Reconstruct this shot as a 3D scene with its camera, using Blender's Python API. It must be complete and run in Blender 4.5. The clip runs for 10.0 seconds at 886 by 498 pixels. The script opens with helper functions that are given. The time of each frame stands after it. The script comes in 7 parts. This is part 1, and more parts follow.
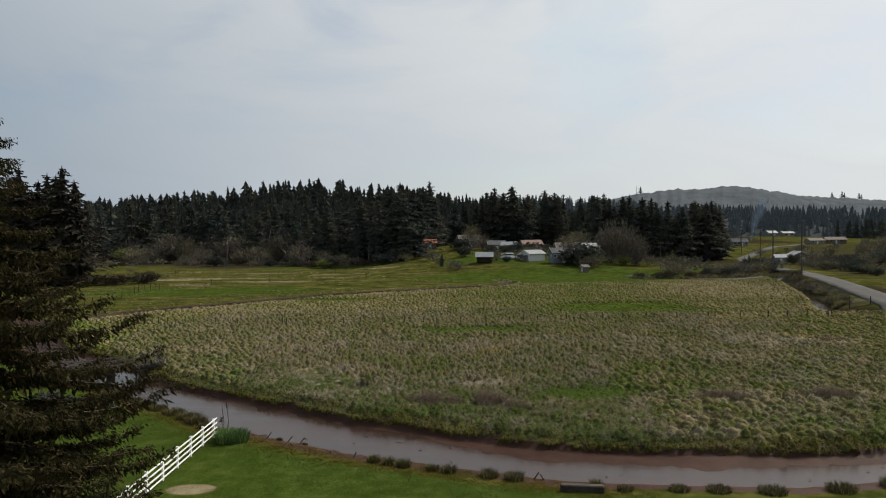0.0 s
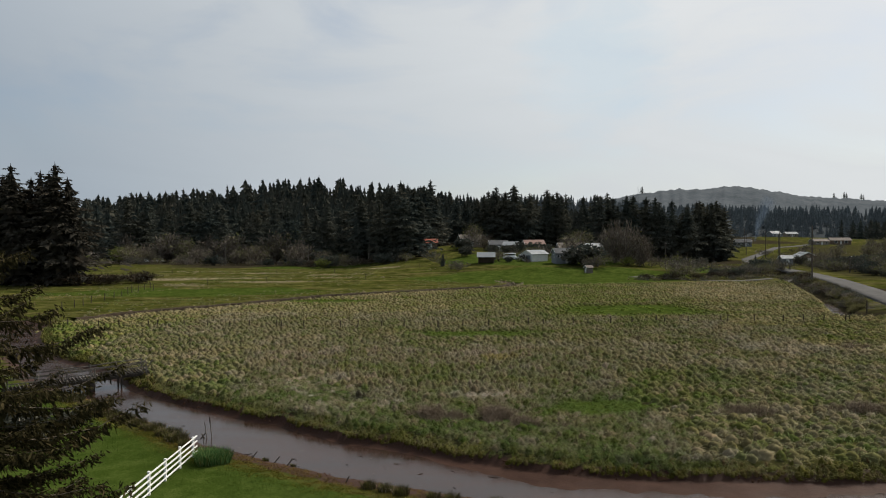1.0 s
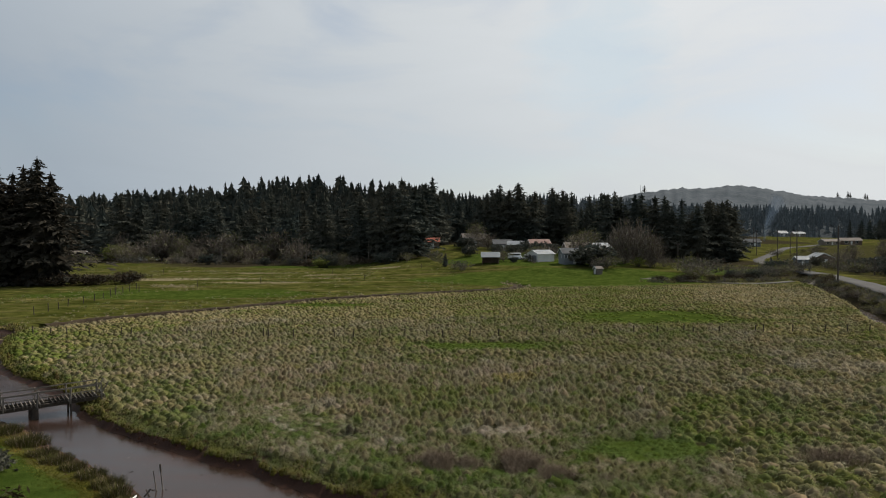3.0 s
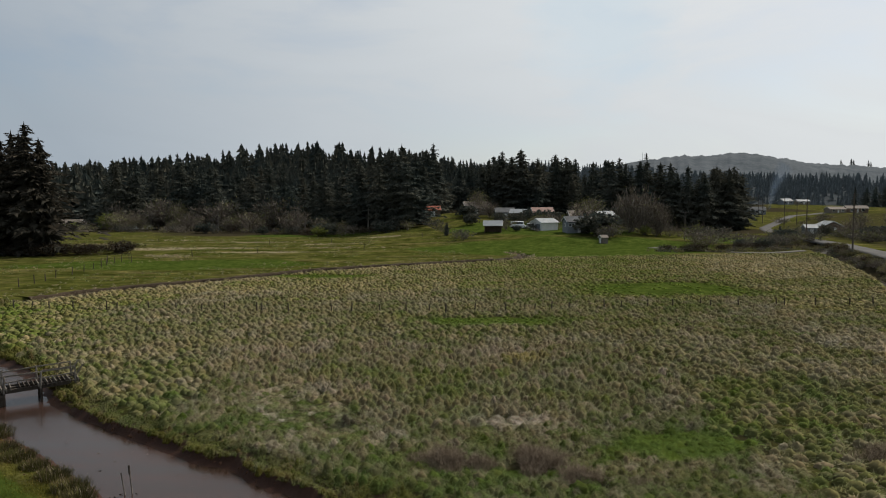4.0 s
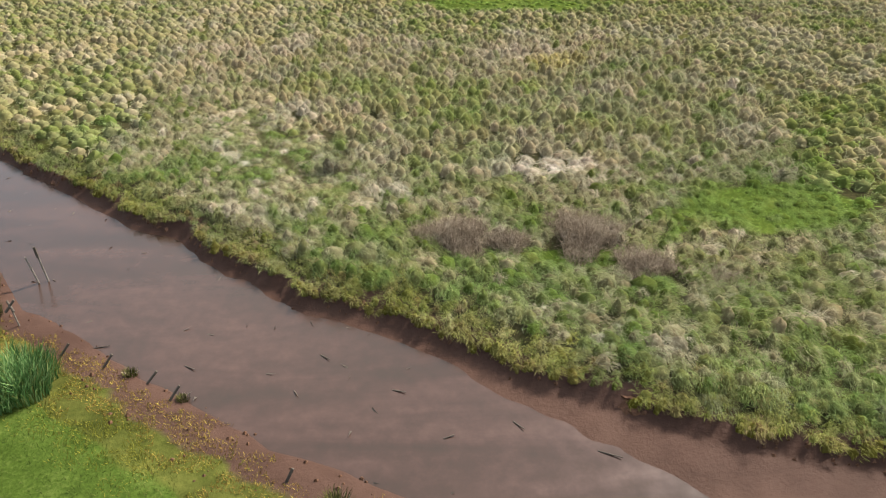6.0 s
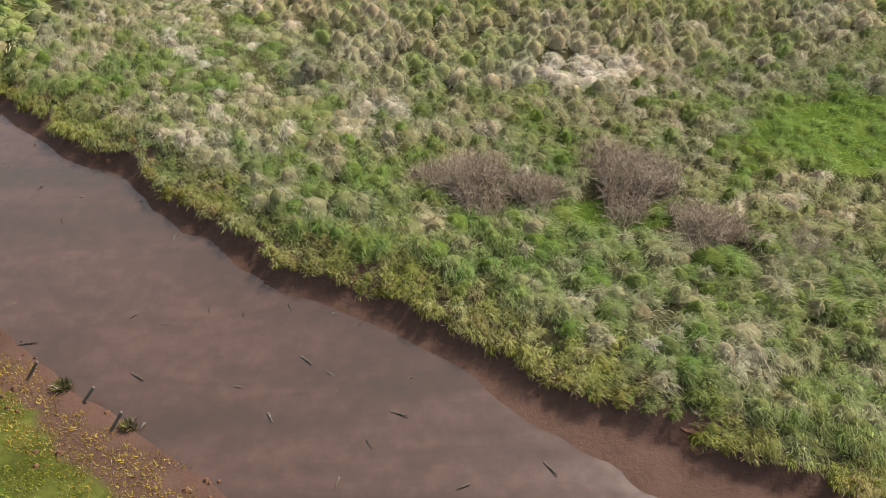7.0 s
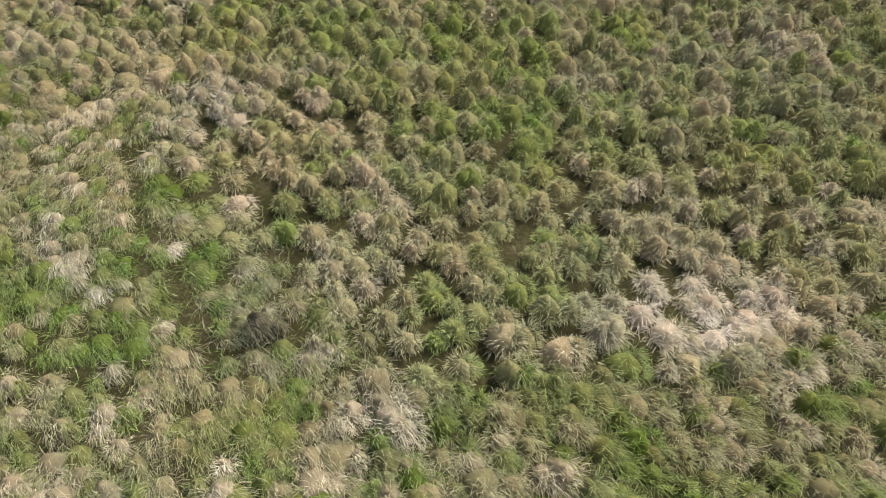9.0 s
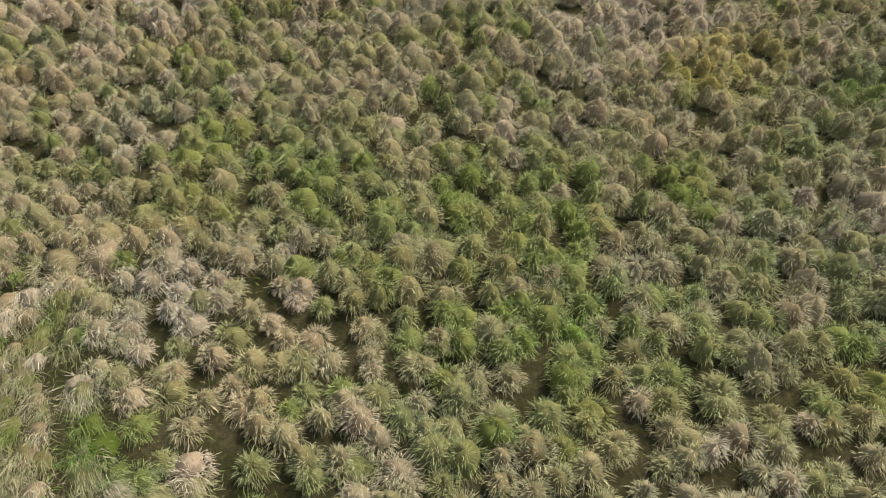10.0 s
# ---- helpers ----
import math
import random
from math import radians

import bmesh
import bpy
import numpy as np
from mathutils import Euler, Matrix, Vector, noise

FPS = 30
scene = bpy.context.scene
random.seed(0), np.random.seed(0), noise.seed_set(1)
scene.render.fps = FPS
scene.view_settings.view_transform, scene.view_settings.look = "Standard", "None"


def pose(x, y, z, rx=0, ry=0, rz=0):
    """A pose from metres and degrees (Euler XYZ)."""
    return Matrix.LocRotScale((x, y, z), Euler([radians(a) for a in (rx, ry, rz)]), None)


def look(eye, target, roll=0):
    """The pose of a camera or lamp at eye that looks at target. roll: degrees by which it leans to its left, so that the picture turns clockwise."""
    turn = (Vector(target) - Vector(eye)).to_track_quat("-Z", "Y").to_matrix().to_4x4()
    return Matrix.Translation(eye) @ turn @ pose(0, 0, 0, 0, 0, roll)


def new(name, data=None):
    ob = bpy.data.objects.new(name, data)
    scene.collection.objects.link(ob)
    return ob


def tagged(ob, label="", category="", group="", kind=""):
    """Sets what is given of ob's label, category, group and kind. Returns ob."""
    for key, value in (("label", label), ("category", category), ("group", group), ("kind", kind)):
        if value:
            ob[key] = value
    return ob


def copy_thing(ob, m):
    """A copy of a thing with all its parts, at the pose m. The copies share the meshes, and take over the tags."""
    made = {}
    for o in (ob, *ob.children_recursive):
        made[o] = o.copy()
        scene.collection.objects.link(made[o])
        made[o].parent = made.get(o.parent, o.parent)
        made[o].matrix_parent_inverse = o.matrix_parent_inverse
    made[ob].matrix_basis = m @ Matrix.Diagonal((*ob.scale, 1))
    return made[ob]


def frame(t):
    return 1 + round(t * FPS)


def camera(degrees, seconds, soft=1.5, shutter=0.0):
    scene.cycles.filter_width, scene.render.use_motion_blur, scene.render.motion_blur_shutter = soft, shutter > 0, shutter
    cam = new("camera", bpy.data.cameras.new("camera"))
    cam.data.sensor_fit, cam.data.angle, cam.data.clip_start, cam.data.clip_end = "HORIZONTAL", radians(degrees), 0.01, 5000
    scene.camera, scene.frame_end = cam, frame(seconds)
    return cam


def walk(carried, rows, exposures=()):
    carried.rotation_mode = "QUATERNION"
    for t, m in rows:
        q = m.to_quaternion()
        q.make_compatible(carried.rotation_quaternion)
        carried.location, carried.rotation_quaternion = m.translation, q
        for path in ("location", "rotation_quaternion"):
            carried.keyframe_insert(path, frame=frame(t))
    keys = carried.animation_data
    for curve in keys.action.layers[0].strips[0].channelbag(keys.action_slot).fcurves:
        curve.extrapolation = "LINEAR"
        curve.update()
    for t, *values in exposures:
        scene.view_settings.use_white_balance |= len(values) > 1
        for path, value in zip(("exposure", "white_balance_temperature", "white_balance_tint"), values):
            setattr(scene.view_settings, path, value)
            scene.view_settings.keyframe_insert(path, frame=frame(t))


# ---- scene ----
cam = camera(64.5, 10.0, 1.1)
METRES, EYE, TILT, LEAN, TURN = 54.54, 12.0, 0.0, 0.0, 0.0
ROWS = [
    (0.0, 0.0, 0.0, 0.0, -0.01, -1.05, 0.5),
    (0.5, -0.0011, 0.0354, 0.0007, 0.02, -1.08, 0.42),
    (1.0, -0.0023, 0.0733, 0.0016, 0.05, -1.1, 0.32),
    (1.5, -0.0036, 0.1141, 0.0025, 0.09, -1.12, 0.23),
    (2.0, -0.0058, 0.1558, 0.0038, 0.11, -1.13, 0.17),
    (2.5, -0.0086, 0.1989, 0.0048, 0.13, -1.13, 0.12),
    (4.0, -0.0184, 0.3324, 0.005, 0.15, -3.83, 0.17),
    (4.5, -0.0211, 0.3781, 0.0043, 0.13, -10.25, 0.27),
    (5.0, -0.0235, 0.4261, 0.0049, 0.14, -17.07, 0.26),
    (5.5, -0.0257, 0.4767, 0.0051, 0.16, -23.76, 0.23),
    (6.0, -0.0279, 0.5289, 0.0055, 0.21, -30.61, 0.2),
    (7.5, -0.0354, 0.6977, 0.0085, 0.28, -48.24, 0.25),
    (8.0, -0.0385, 0.7569, 0.0089, 0.33, -49.53, 0.27),
    (8.5, -0.0421, 0.817, 0.0095, 0.34, -50.27, 0.3),
    (9.0, -0.0464, 0.8771, 0.0096, 0.32, -50.24, 0.3),
    (9.5, -0.0502, 0.9378, 0.0106, 0.34, -50.34, 0.29),
    (10.0, -0.0535, 0.9983, 0.0114, 0.38, -50.32, 0.22),
]
walk(cam, [(t, pose(0, 0, EYE, TILT, LEAN, TURN) @ pose(METRES * x, METRES * y, METRES * z, 90 + pitch, roll, yaw)) for t, x, y, z, yaw, pitch, roll in ROWS],
     [(0.0, 0.15), (4.0, 0.15), (4.5, 0.42), (5.0, 1.26), (5.5, 1.7), (6.0, 1.72), (7.5, 1.52), (8.5, 1.37), (9.5, 1.22), (10.0, 1.12)])

# ---- light ----
SUN_AZ, SUN_EL = 46.0, 43.0          # degrees from +y towards +x, and above the horizon
to_sun = Vector((math.sin(radians(SUN_AZ)) * math.cos(radians(SUN_EL)), math.cos(radians(SUN_AZ)) * math.cos(radians(SUN_EL)), math.sin(radians(SUN_EL))))
world = bpy.data.worlds.new("overcast_sky")
scene.world = world
world.use_nodes = True
wt = world.node_tree
wt.nodes.clear()


def wnode(kind, **sets):
    n = wt.nodes.new(kind)
    for k, v in sets.items():
        n.inputs[k].default_value = v
    return n


def wlink(a, b):
    wt.links.new(a, b)


sky = wt.nodes.new("ShaderNodeTexSky")
sky.sky_type, sky.sun_disc = "NISHITA", False
sky.sun_elevation, sky.sun_rotation = radians(SUN_EL), radians(SUN_AZ)
coord = wt.nodes.new("ShaderNodeTexCoord")
mapping = wnode("ShaderNodeMapping", Scale=(1.0, 1.0, 3.2))
clouds = wnode("ShaderNodeTexNoise", Scale=2.6, Detail=6.0, Roughness=0.55, Distortion=0.5)
cover = wt.nodes.new("ShaderNodeValToRGB")
cover.color_ramp.elements[0].position, cover.color_ramp.elements[1].position = 0.33, 0.52
cover.color_ramp.elements[0].color, cover.color_ramp.elements[1].color = (0.62, 0.62, 0.62, 1), (0.97, 0.97, 0.97, 1)
dot = wt.nodes.new("ShaderNodeVectorMath")
dot.operation = "DOT_PRODUCT"
dot.inputs[1].default_value = to_sun
glow = wt.nodes.new("ShaderNodeValToRGB")
glow.color_ramp.elements[0].position, glow.color_ramp.elements[1].position = 0.25, 0.92
glow.color_ramp.elements[0].color, glow.color_ramp.elements[1].color = (0.35, 0.405, 0.465, 1), (0.80, 0.815, 0.82, 1)
mid = glow.color_ramp.elements.new(0.62)
mid.color = (0.60, 0.635, 0.66, 1)
dim = wnode("ShaderNodeMixRGB", Fac=0.2)
dim.blend_type = "MULTIPLY"
blend = wt.nodes.new("ShaderNodeMixRGB")
scale_sky = wnode("ShaderNodeMixRGB", Fac=1.0, Color2=(0.09, 0.09, 0.09, 1))
scale_sky.blend_type = "MULTIPLY"
back = wnode("ShaderNodeBackground", Strength=1.0)
wout = wt.nodes.new("ShaderNodeOutputWorld")
wlink(coord.outputs["Generated"], mapping.inputs[0])
wlink(mapping.outputs[0], clouds.inputs[0])
wlink(clouds.outputs[0], cover.inputs[0])
wlink(coord.outputs["Generated"], dot.inputs[0])
wlink(dot.outputs["Value"], glow.inputs[0])
wlink(sky.outputs[0], scale_sky.inputs[1])
wlink(cover.outputs[0], blend.inputs[0])
wlink(scale_sky.outputs[0], blend.inputs[1])
wlink(glow.outputs[0], dim.inputs[1])
wlink(clouds.outputs[0], dim.inputs[2])
wlink(dim.outputs[0], blend.inputs[2])
# a thin place in the cloud, where the blue shows
gap = wt.nodes.new("ShaderNodeVectorMath")
gap.operation = "DOT_PRODUCT"
gap.inputs[1].default_value = (0.204, 0.951, 0.235)
wisps = wnode("ShaderNodeTexNoise", Scale=9.0, Detail=5.0, Roughness=0.6, Distortion=0.8)
ragged_gap = wnode("ShaderNodeMath")
ragged_gap.operation = "MULTIPLY_ADD"
ragged_gap.inputs[1].default_value = 0.012
spread = wnode("ShaderNodeMapRange")
spread.inputs[1].default_value, spread.inputs[2].default_value = 1.0005, 1.0065
blue = wnode("ShaderNodeMixRGB", Color2=(0.52, 0.62, 0.69, 1))
half = wnode("ShaderNodeMath")
half.operation = "MULTIPLY"
half.inputs[1].default_value = 0.55
wlink(coord.outputs["Generated"], gap.inputs[0])
wlink(mapping.outputs[0], wisps.inputs[0])
wlink(wisps.outputs[0], ragged_gap.inputs[0])
wlink(gap.outputs["Value"], ragged_gap.inputs[2])
wlink(ragged_gap.outputs[0], spread.inputs[0])
wlink(spread.outputs[0], half.inputs[0])
wlink(half.outputs[0], blue.inputs[0])
wlink(blend.outputs[0], blue.inputs[1])
wlink(blue.outputs[0], back.inputs[0])
wlink(back.outputs[0], wout.inputs[0])

sun = new("sun", bpy.data.lights.new("sun", "SUN"))
sun.data.energy, sun.data.angle, sun.data.color = 4.5, radians(5), (1.0, 0.93, 0.82)
sun.matrix_world = look(to_sun * 50, (0, 0, 0))

# ---- materials ----


def nodes_of(name):
    m = bpy.data.materials.new(name)
    m.use_nodes = True
    nt = m.node_tree
    bsdf = nt.nodes["Principled BSDF"]
    return m, nt, bsdf


def noise_of(nt, scale, detail=4.0, rough=0.6, stretch=None):
    geo = nt.nodes.new("ShaderNodeNewGeometry")
    tex = nt.nodes.new("ShaderNodeTexNoise")
    tex.inputs["Scale"].default_value, tex.inputs["Detail"].default_value, tex.inputs["Roughness"].default_value = scale, detail, rough
    if stretch:
        mp = nt.nodes.new("ShaderNodeMapping")
        mp.inputs["Scale"].default_value = stretch
        nt.links.new(geo.outputs["Position"], mp.inputs[0])
        nt.links.new(mp.outputs[0], tex.inputs[0])
    else:
        nt.links.new(geo.outputs["Position"], tex.inputs[0])
    return tex.outputs[0]


def ramp_of(nt, src, stops):
    r = nt.nodes.new("ShaderNodeValToRGB")
    while len(r.color_ramp.elements) < len(stops):
        r.color_ramp.elements.new(0.5)
    for e, (p, c) in zip(r.color_ramp.elements, stops):
        e.position, e.color = p, (*c, 1)
    nt.links.new(src, r.inputs[0])
    return r.outputs[0]


def mix_of(nt, fac, a, b, how="MIX"):
    m = nt.nodes.new("ShaderNodeMixRGB")
    m.blend_type = how
    for k, v in ((0, fac), (1, a), (2, b)):
        if isinstance(v, (int, float)):
            m.inputs[k].default_value = v
        elif isinstance(v, tuple):
            m.inputs[k].default_value = (*v, 1)
        else:
            nt.links.new(v, m.inputs[k])
    return m.outputs[0]


def bump_of(nt, bsdf, src, strength, dist):
    b = nt.nodes.new("ShaderNodeBump")
    b.inputs["Strength"].default_value, b.inputs["Distance"].default_value = strength, dist
    nt.links.new(src, b.inputs["Height"])
    nt.links.new(b.outputs[0], bsdf.inputs["Normal"])


def surface(name, dark, light, fine=20.0, broad=1.5, rough=0.8, metal=0.0, bump=0.3, stretch=None, spec=0.1):
    """A worn surface: fine grain and broad stains between two colours."""
    m, nt, bsdf = nodes_of(name)
    a, b = noise_of(nt, fine, 5.0, 0.65, stretch), noise_of(nt, broad, 3.0)
    both = mix_of(nt, 0.5, a, b)
    nt.links.new(ramp_of(nt, both, [(0.33, dark), (0.67, light)]), bsdf.inputs["Base Color"])
    bsdf.inputs["Roughness"].default_value, bsdf.inputs["Metallic"].default_value = rough, metal
    bsdf.inputs["Specular IOR Level"].default_value = spec
    bump_of(nt, bsdf, a, bump, 0.02)
    return m


def leafy(name, stops, patch_dark, patch_light, patch=0.5, through_light=0.2, rough=0.65):
    """Blades or leaves: a colour for each, shifted patch by patch, with light coming through."""
    m, nt, bsdf = nodes_of(name)
    geo = nt.nodes.new("ShaderNodeNewGeometry")
    each = ramp_of(nt, geo.outputs["Random Per Island"], stops)
    spot = ramp_of(nt, noise_of(nt, patch, 3.0), [(0.35, patch_dark), (0.65, patch_light)])
    col = mix_of(nt, 1.0, each, spot, "MULTIPLY")
    nt.links.new(col, bsdf.inputs["Base Color"])
    bsdf.inputs["Roughness"].default_value = rough
    bsdf.inputs["Specular IOR Level"].default_value = 0.0
    tr = nt.nodes.new("ShaderNodeBsdfTranslucent")
    nt.links.new(col, tr.inputs[0])
    mx = nt.nodes.new("ShaderNodeMixShader")
    mx.inputs[0].default_value = through_light
    out = nt.nodes["Material Output"]
    nt.links.new(bsdf.outputs[0], mx.inputs[1])
    nt.links.new(tr.outputs[0], mx.inputs[2])
    nt.links.new(mx.outputs[0], out.inputs[0])
    return m


M_STRAW = leafy("dry_grass", [(0.0, (0.21, 0.16, 0.105)), (0.5, (0.29, 0.238, 0.168)), (1.0, (0.405, 0.345, 0.262))], (0.75, 0.72, 0.7), (1.0, 1.0, 1.0))
M_GREEN = leafy("green_grass", [(0.0, (0.050, 0.077, 0.021)), (0.6, (0.122, 0.175, 0.050)), (1.0, (0.22, 0.26, 0.11))], (0.8, 0.85, 0.8), (1.05, 1.0, 0.9))
def tinted_grass(name, low, high, through_light):
    """Grass that takes its hue from the tuft it grows in, lighter or darker blade by blade."""
    m, nt, bsdf = nodes_of(name)
    geo, at = nt.nodes.new("ShaderNodeNewGeometry"), nt.nodes.new("ShaderNodeAttribute")
    at.attribute_name = "tint"
    each = ramp_of(nt, geo.outputs["Random Per Island"], [(0.0, low), (0.55, (1.0, 1.0, 1.0)), (1.0, high)])
    col = mix_of(nt, 1.0, mix_of(nt, 1.0, at.outputs["Color"], each, "MULTIPLY"), ramp_of(nt, noise_of(nt, 5.0, 3.0), [(0.3, (0.82, 0.8, 0.78)), (0.7, (1.14, 1.14, 1.12))]), "MULTIPLY")
    nt.links.new(col, bsdf.inputs["Base Color"])
    bsdf.inputs["Roughness"].default_value, bsdf.inputs["Specular IOR Level"].default_value = 0.7, 0.0
    tr = nt.nodes.new("ShaderNodeBsdfTranslucent")
    nt.links.new(col, tr.inputs[0])
    mx = nt.nodes.new("ShaderNodeMixShader")
    mx.inputs[0].default_value = through_light
    nt.links.new(bsdf.outputs[0], mx.inputs[1])
    nt.links.new(tr.outputs[0], mx.inputs[2])
    nt.links.new(mx.outputs[0], nt.nodes["Material Output"].inputs[0])
    return m


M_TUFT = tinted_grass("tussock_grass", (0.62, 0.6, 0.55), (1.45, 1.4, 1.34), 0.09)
M_MAT = tinted_grass("shaded_tussock_core", (0.85, 0.82, 0.78), (1.1, 1.1, 1.1), 0.0)
M_OLIVE = leafy("olive_grass", [(0.0, (0.09, 0.084, 0.034)), (0.6, (0.142, 0.13, 0.060)), (1.0, (0.215, 0.19, 0.10))], (0.85, 0.88, 0.85), (1.0, 1.0, 1.0), 0.3)
M_MOSS = leafy("yellow_moss", [(0.0, (0.058, 0.060, 0.011)), (0.6, (0.118, 0.112, 0.018)), (1.0, (0.20, 0.175, 0.036))], (0.8, 0.85, 0.8), (1.0, 1.0, 1.0), 0.8, 0.15)
M_DITCH = surface("ditch_soil", (0.018, 0.012, 0.008), (0.058, 0.042, 0.026), 6, 0.8, 0.95, 0, 0.8)
# pale blue-grey: the haze over the ridge is put into its colour
M_RIDGE = surface("hazed_ridge_floor", (0.034, 0.039, 0.042), (0.055, 0.061, 0.065), 0.08, 0.01, 0.95, 0, 0.0, None, 0.0)
M_RUST = leafy("rusty_moss", [(0.0, (0.09, 0.05, 0.018)), (0.5, (0.17, 0.11, 0.03)), (1.0, (0.26, 0.21, 0.045))], (0.8, 0.8, 0.8), (1.0, 1.0, 1.0), 1.5, 0.1)
M_CLOD = surface("clod_soil", (0.026, 0.014, 0.009), (0.115, 0.058, 0.034), 14, 1.5, 0.9, 0, 0.8)
M_LIME = leafy("bank_grass", [(0.0, (0.045, 0.05, 0.013)), (0.6, (0.098, 0.100, 0.026)), (1.0, (0.18, 0.168, 0.056))], (0.7, 0.75, 0.7), (1.0, 1.0, 1.0))
M_LAWN = leafy("lawn_grass", [(0.0, (0.022, 0.036, 0.007)), (0.6, (0.036, 0.056, 0.012)), (1.0, (0.07, 0.085, 0.026))], (0.8, 0.8, 0.8), (1.05, 1.0, 1.0))
M_SEDGE = leafy("old_sedge", [(0.0, (0.030, 0.029, 0.012)), (0.6, (0.060, 0.056, 0.022)), (1.0, (0.115, 0.10, 0.05))], (0.8, 0.8, 0.8), (1.0, 1.0, 1.0), 1.0)
M_IRIS = leafy("iris_leaf", [(0.0, (0.035, 0.08, 0.022)), (0.7, (0.075, 0.15, 0.048)), (1.0, (0.19, 0.27, 0.11))], (0.9, 0.9, 0.9), (1.0, 1.0, 1.0), 2.0)
M_TWIG = leafy("dead_twig", [(0.0, (0.085, 0.064, 0.045)), (0.6, (0.175, 0.138, 0.10)), (1.0, (0.29, 0.24, 0.18))], (0.85, 0.82, 0.82), (1.0, 1.0, 1.0), 1.0, 0.05)
M_GREYTWIG = leafy("grey_twig", [(0.0, (0.09, 0.074, 0.06)), (0.7, (0.19, 0.16, 0.13)), (1.0, (0.32, 0.285, 0.235))], (0.8, 0.8, 0.8), (1.0, 1.0, 1.0), 0.05, 0.05)
M_BUD = leafy("young_leaf", [(0.0, (0.09, 0.10, 0.03)), (0.7, (0.17, 0.18, 0.06)), (1.0, (0.26, 0.27, 0.12))], (0.8, 0.8, 0.8), (1.0, 1.0, 1.0), 0.1)
M_FRESH = leafy("fresh_leaf", [(0.0, (0.08, 0.10, 0.022)), (0.7, (0.15, 0.17, 0.042)), (1.0, (0.23, 0.245, 0.07))], (0.85, 0.85, 0.85), (1.0, 1.0, 1.0), 0.2)
# lighter and greyer than bare needles: haze over the far woods painted in
M_NEEDLE = leafy("hazed_conifer_needle", [(0.0, (0.058, 0.066, 0.058)), (0.7, (0.076, 0.084, 0.072)), (1.0, (0.096, 0.102, 0.086))], (0.72, 0.8, 0.84), (1.2, 1.06, 0.95), 0.05, 0.2)
M_FIR = leafy("fir_needle", [(0.0, (0.040, 0.040, 0.034)), (0.7, (0.055, 0.053, 0.043)), (1.0, (0.078, 0.07, 0.055))], (0.75, 0.75, 0.75), (1.1, 1.0, 0.95), 0.2, 0.15)
M_SPRAY = leafy("spruce_spray", [(0.0, (0.022, 0.021, 0.010)), (0.7, (0.044, 0.040, 0.018)), (1.0, (0.085, 0.068, 0.034))], (0.7, 0.7, 0.7), (1.05, 1.0, 1.0), 0.6, 0.2)
M_BRAMBLE = leafy("bramble_stem", [(0.0, (0.026, 0.018, 0.012)), (0.6, (0.055, 0.042, 0.03)), (1.0, (0.11, 0.09, 0.065))], (0.8, 0.8, 0.8), (1.0, 1.0, 1.0), 0.3, 0.05)
M_BARK = surface("bark", (0.05, 0.04, 0.03), (0.14, 0.115, 0.09), 9, 0.8, 0.9, 0, 0.6, (1, 1, 0.2))
M_OLDWOOD = surface("weathered_wood", (0.07, 0.06, 0.05), (0.22, 0.195, 0.165), 14, 1.2, 0.85, 0, 0.5, (1, 1, 0.15))
M_DARKWOOD = surface("wet_wood", (0.025, 0.02, 0.017), (0.085, 0.07, 0.055), 14, 2.0, 0.7, 0, 0.5)
M_WHITE = surface("white_vinyl", (0.66, 0.66, 0.63), (0.82, 0.82, 0.80), 12, 1.0, 0.45, 0, 0.08)
M_POLE = surface("pole_wood", (0.05, 0.04, 0.033), (0.12, 0.10, 0.085), 10, 0.7, 0.9, 0, 0.3, (1, 1, 0.1))
M_ROAD = surface("worn_asphalt", (0.05, 0.048, 0.046), (0.088, 0.085, 0.081), 6, 0.25, 0.95, 0, 0.2, None, 0.08)
M_GRAVEL = surface("gravel", (0.06, 0.056, 0.05), (0.13, 0.12, 0.105), 9, 0.4, 0.95, 0, 0.5)
M_ROOF_METAL = surface("pale_metal_roof", (0.18, 0.195, 0.205), (0.31, 0.325, 0.335), 6, 0.5, 0.7, 0.0, 0.1, None, 0.2)
M_ROOF_DARK = surface("dark_shingle", (0.05, 0.052, 0.055), (0.12, 0.122, 0.125), 9, 0.5, 0.9, 0, 0.4)
M_ROOF_BROWN = surface("brown_shingle", (0.12, 0.10, 0.085), (0.22, 0.19, 0.165), 9, 0.5, 0.9, 0, 0.4)
M_ROOF_RED = surface("rusty_red_roof", (0.20, 0.055, 0.035), (0.34, 0.12, 0.08), 6, 0.5, 0.7, 0, 0.2)
M_ROOF_PINK = surface("faded_red_roof", (0.17, 0.10, 0.085), (0.29, 0.19, 0.16), 6, 0.5, 0.7, 0, 0.2)
M_WALL_GREY = surface("grey_siding", (0.13, 0.145, 0.16), (0.20, 0.215, 0.23), 4, 0.4, 0.8, 0, 0.1, (0.2, 0.2, 6))
M_WALL_WHITE = surface("white_siding", (0.50, 0.50, 0.48), (0.70, 0.70, 0.68), 4, 0.4, 0.8, 0, 0.1, (0.2, 0.2, 6))
M_WALL_TAN = surface("tan_siding", (0.16, 0.135, 0.105), (0.25, 0.215, 0.17), 4, 0.4, 0.8, 0, 0.1, (0.2, 0.2, 6))
M_WALL_WOOD = surface("wood_siding", (0.09, 0.065, 0.05), (0.19, 0.14, 0.10), 6, 0.5, 0.85, 0, 0.3, (3, 3, 0.2))
M_TRIM = surface("white_trim", (0.6, 0.6, 0.58), (0.78, 0.78, 0.76), 8, 1, 0.6, 0, 0.05)
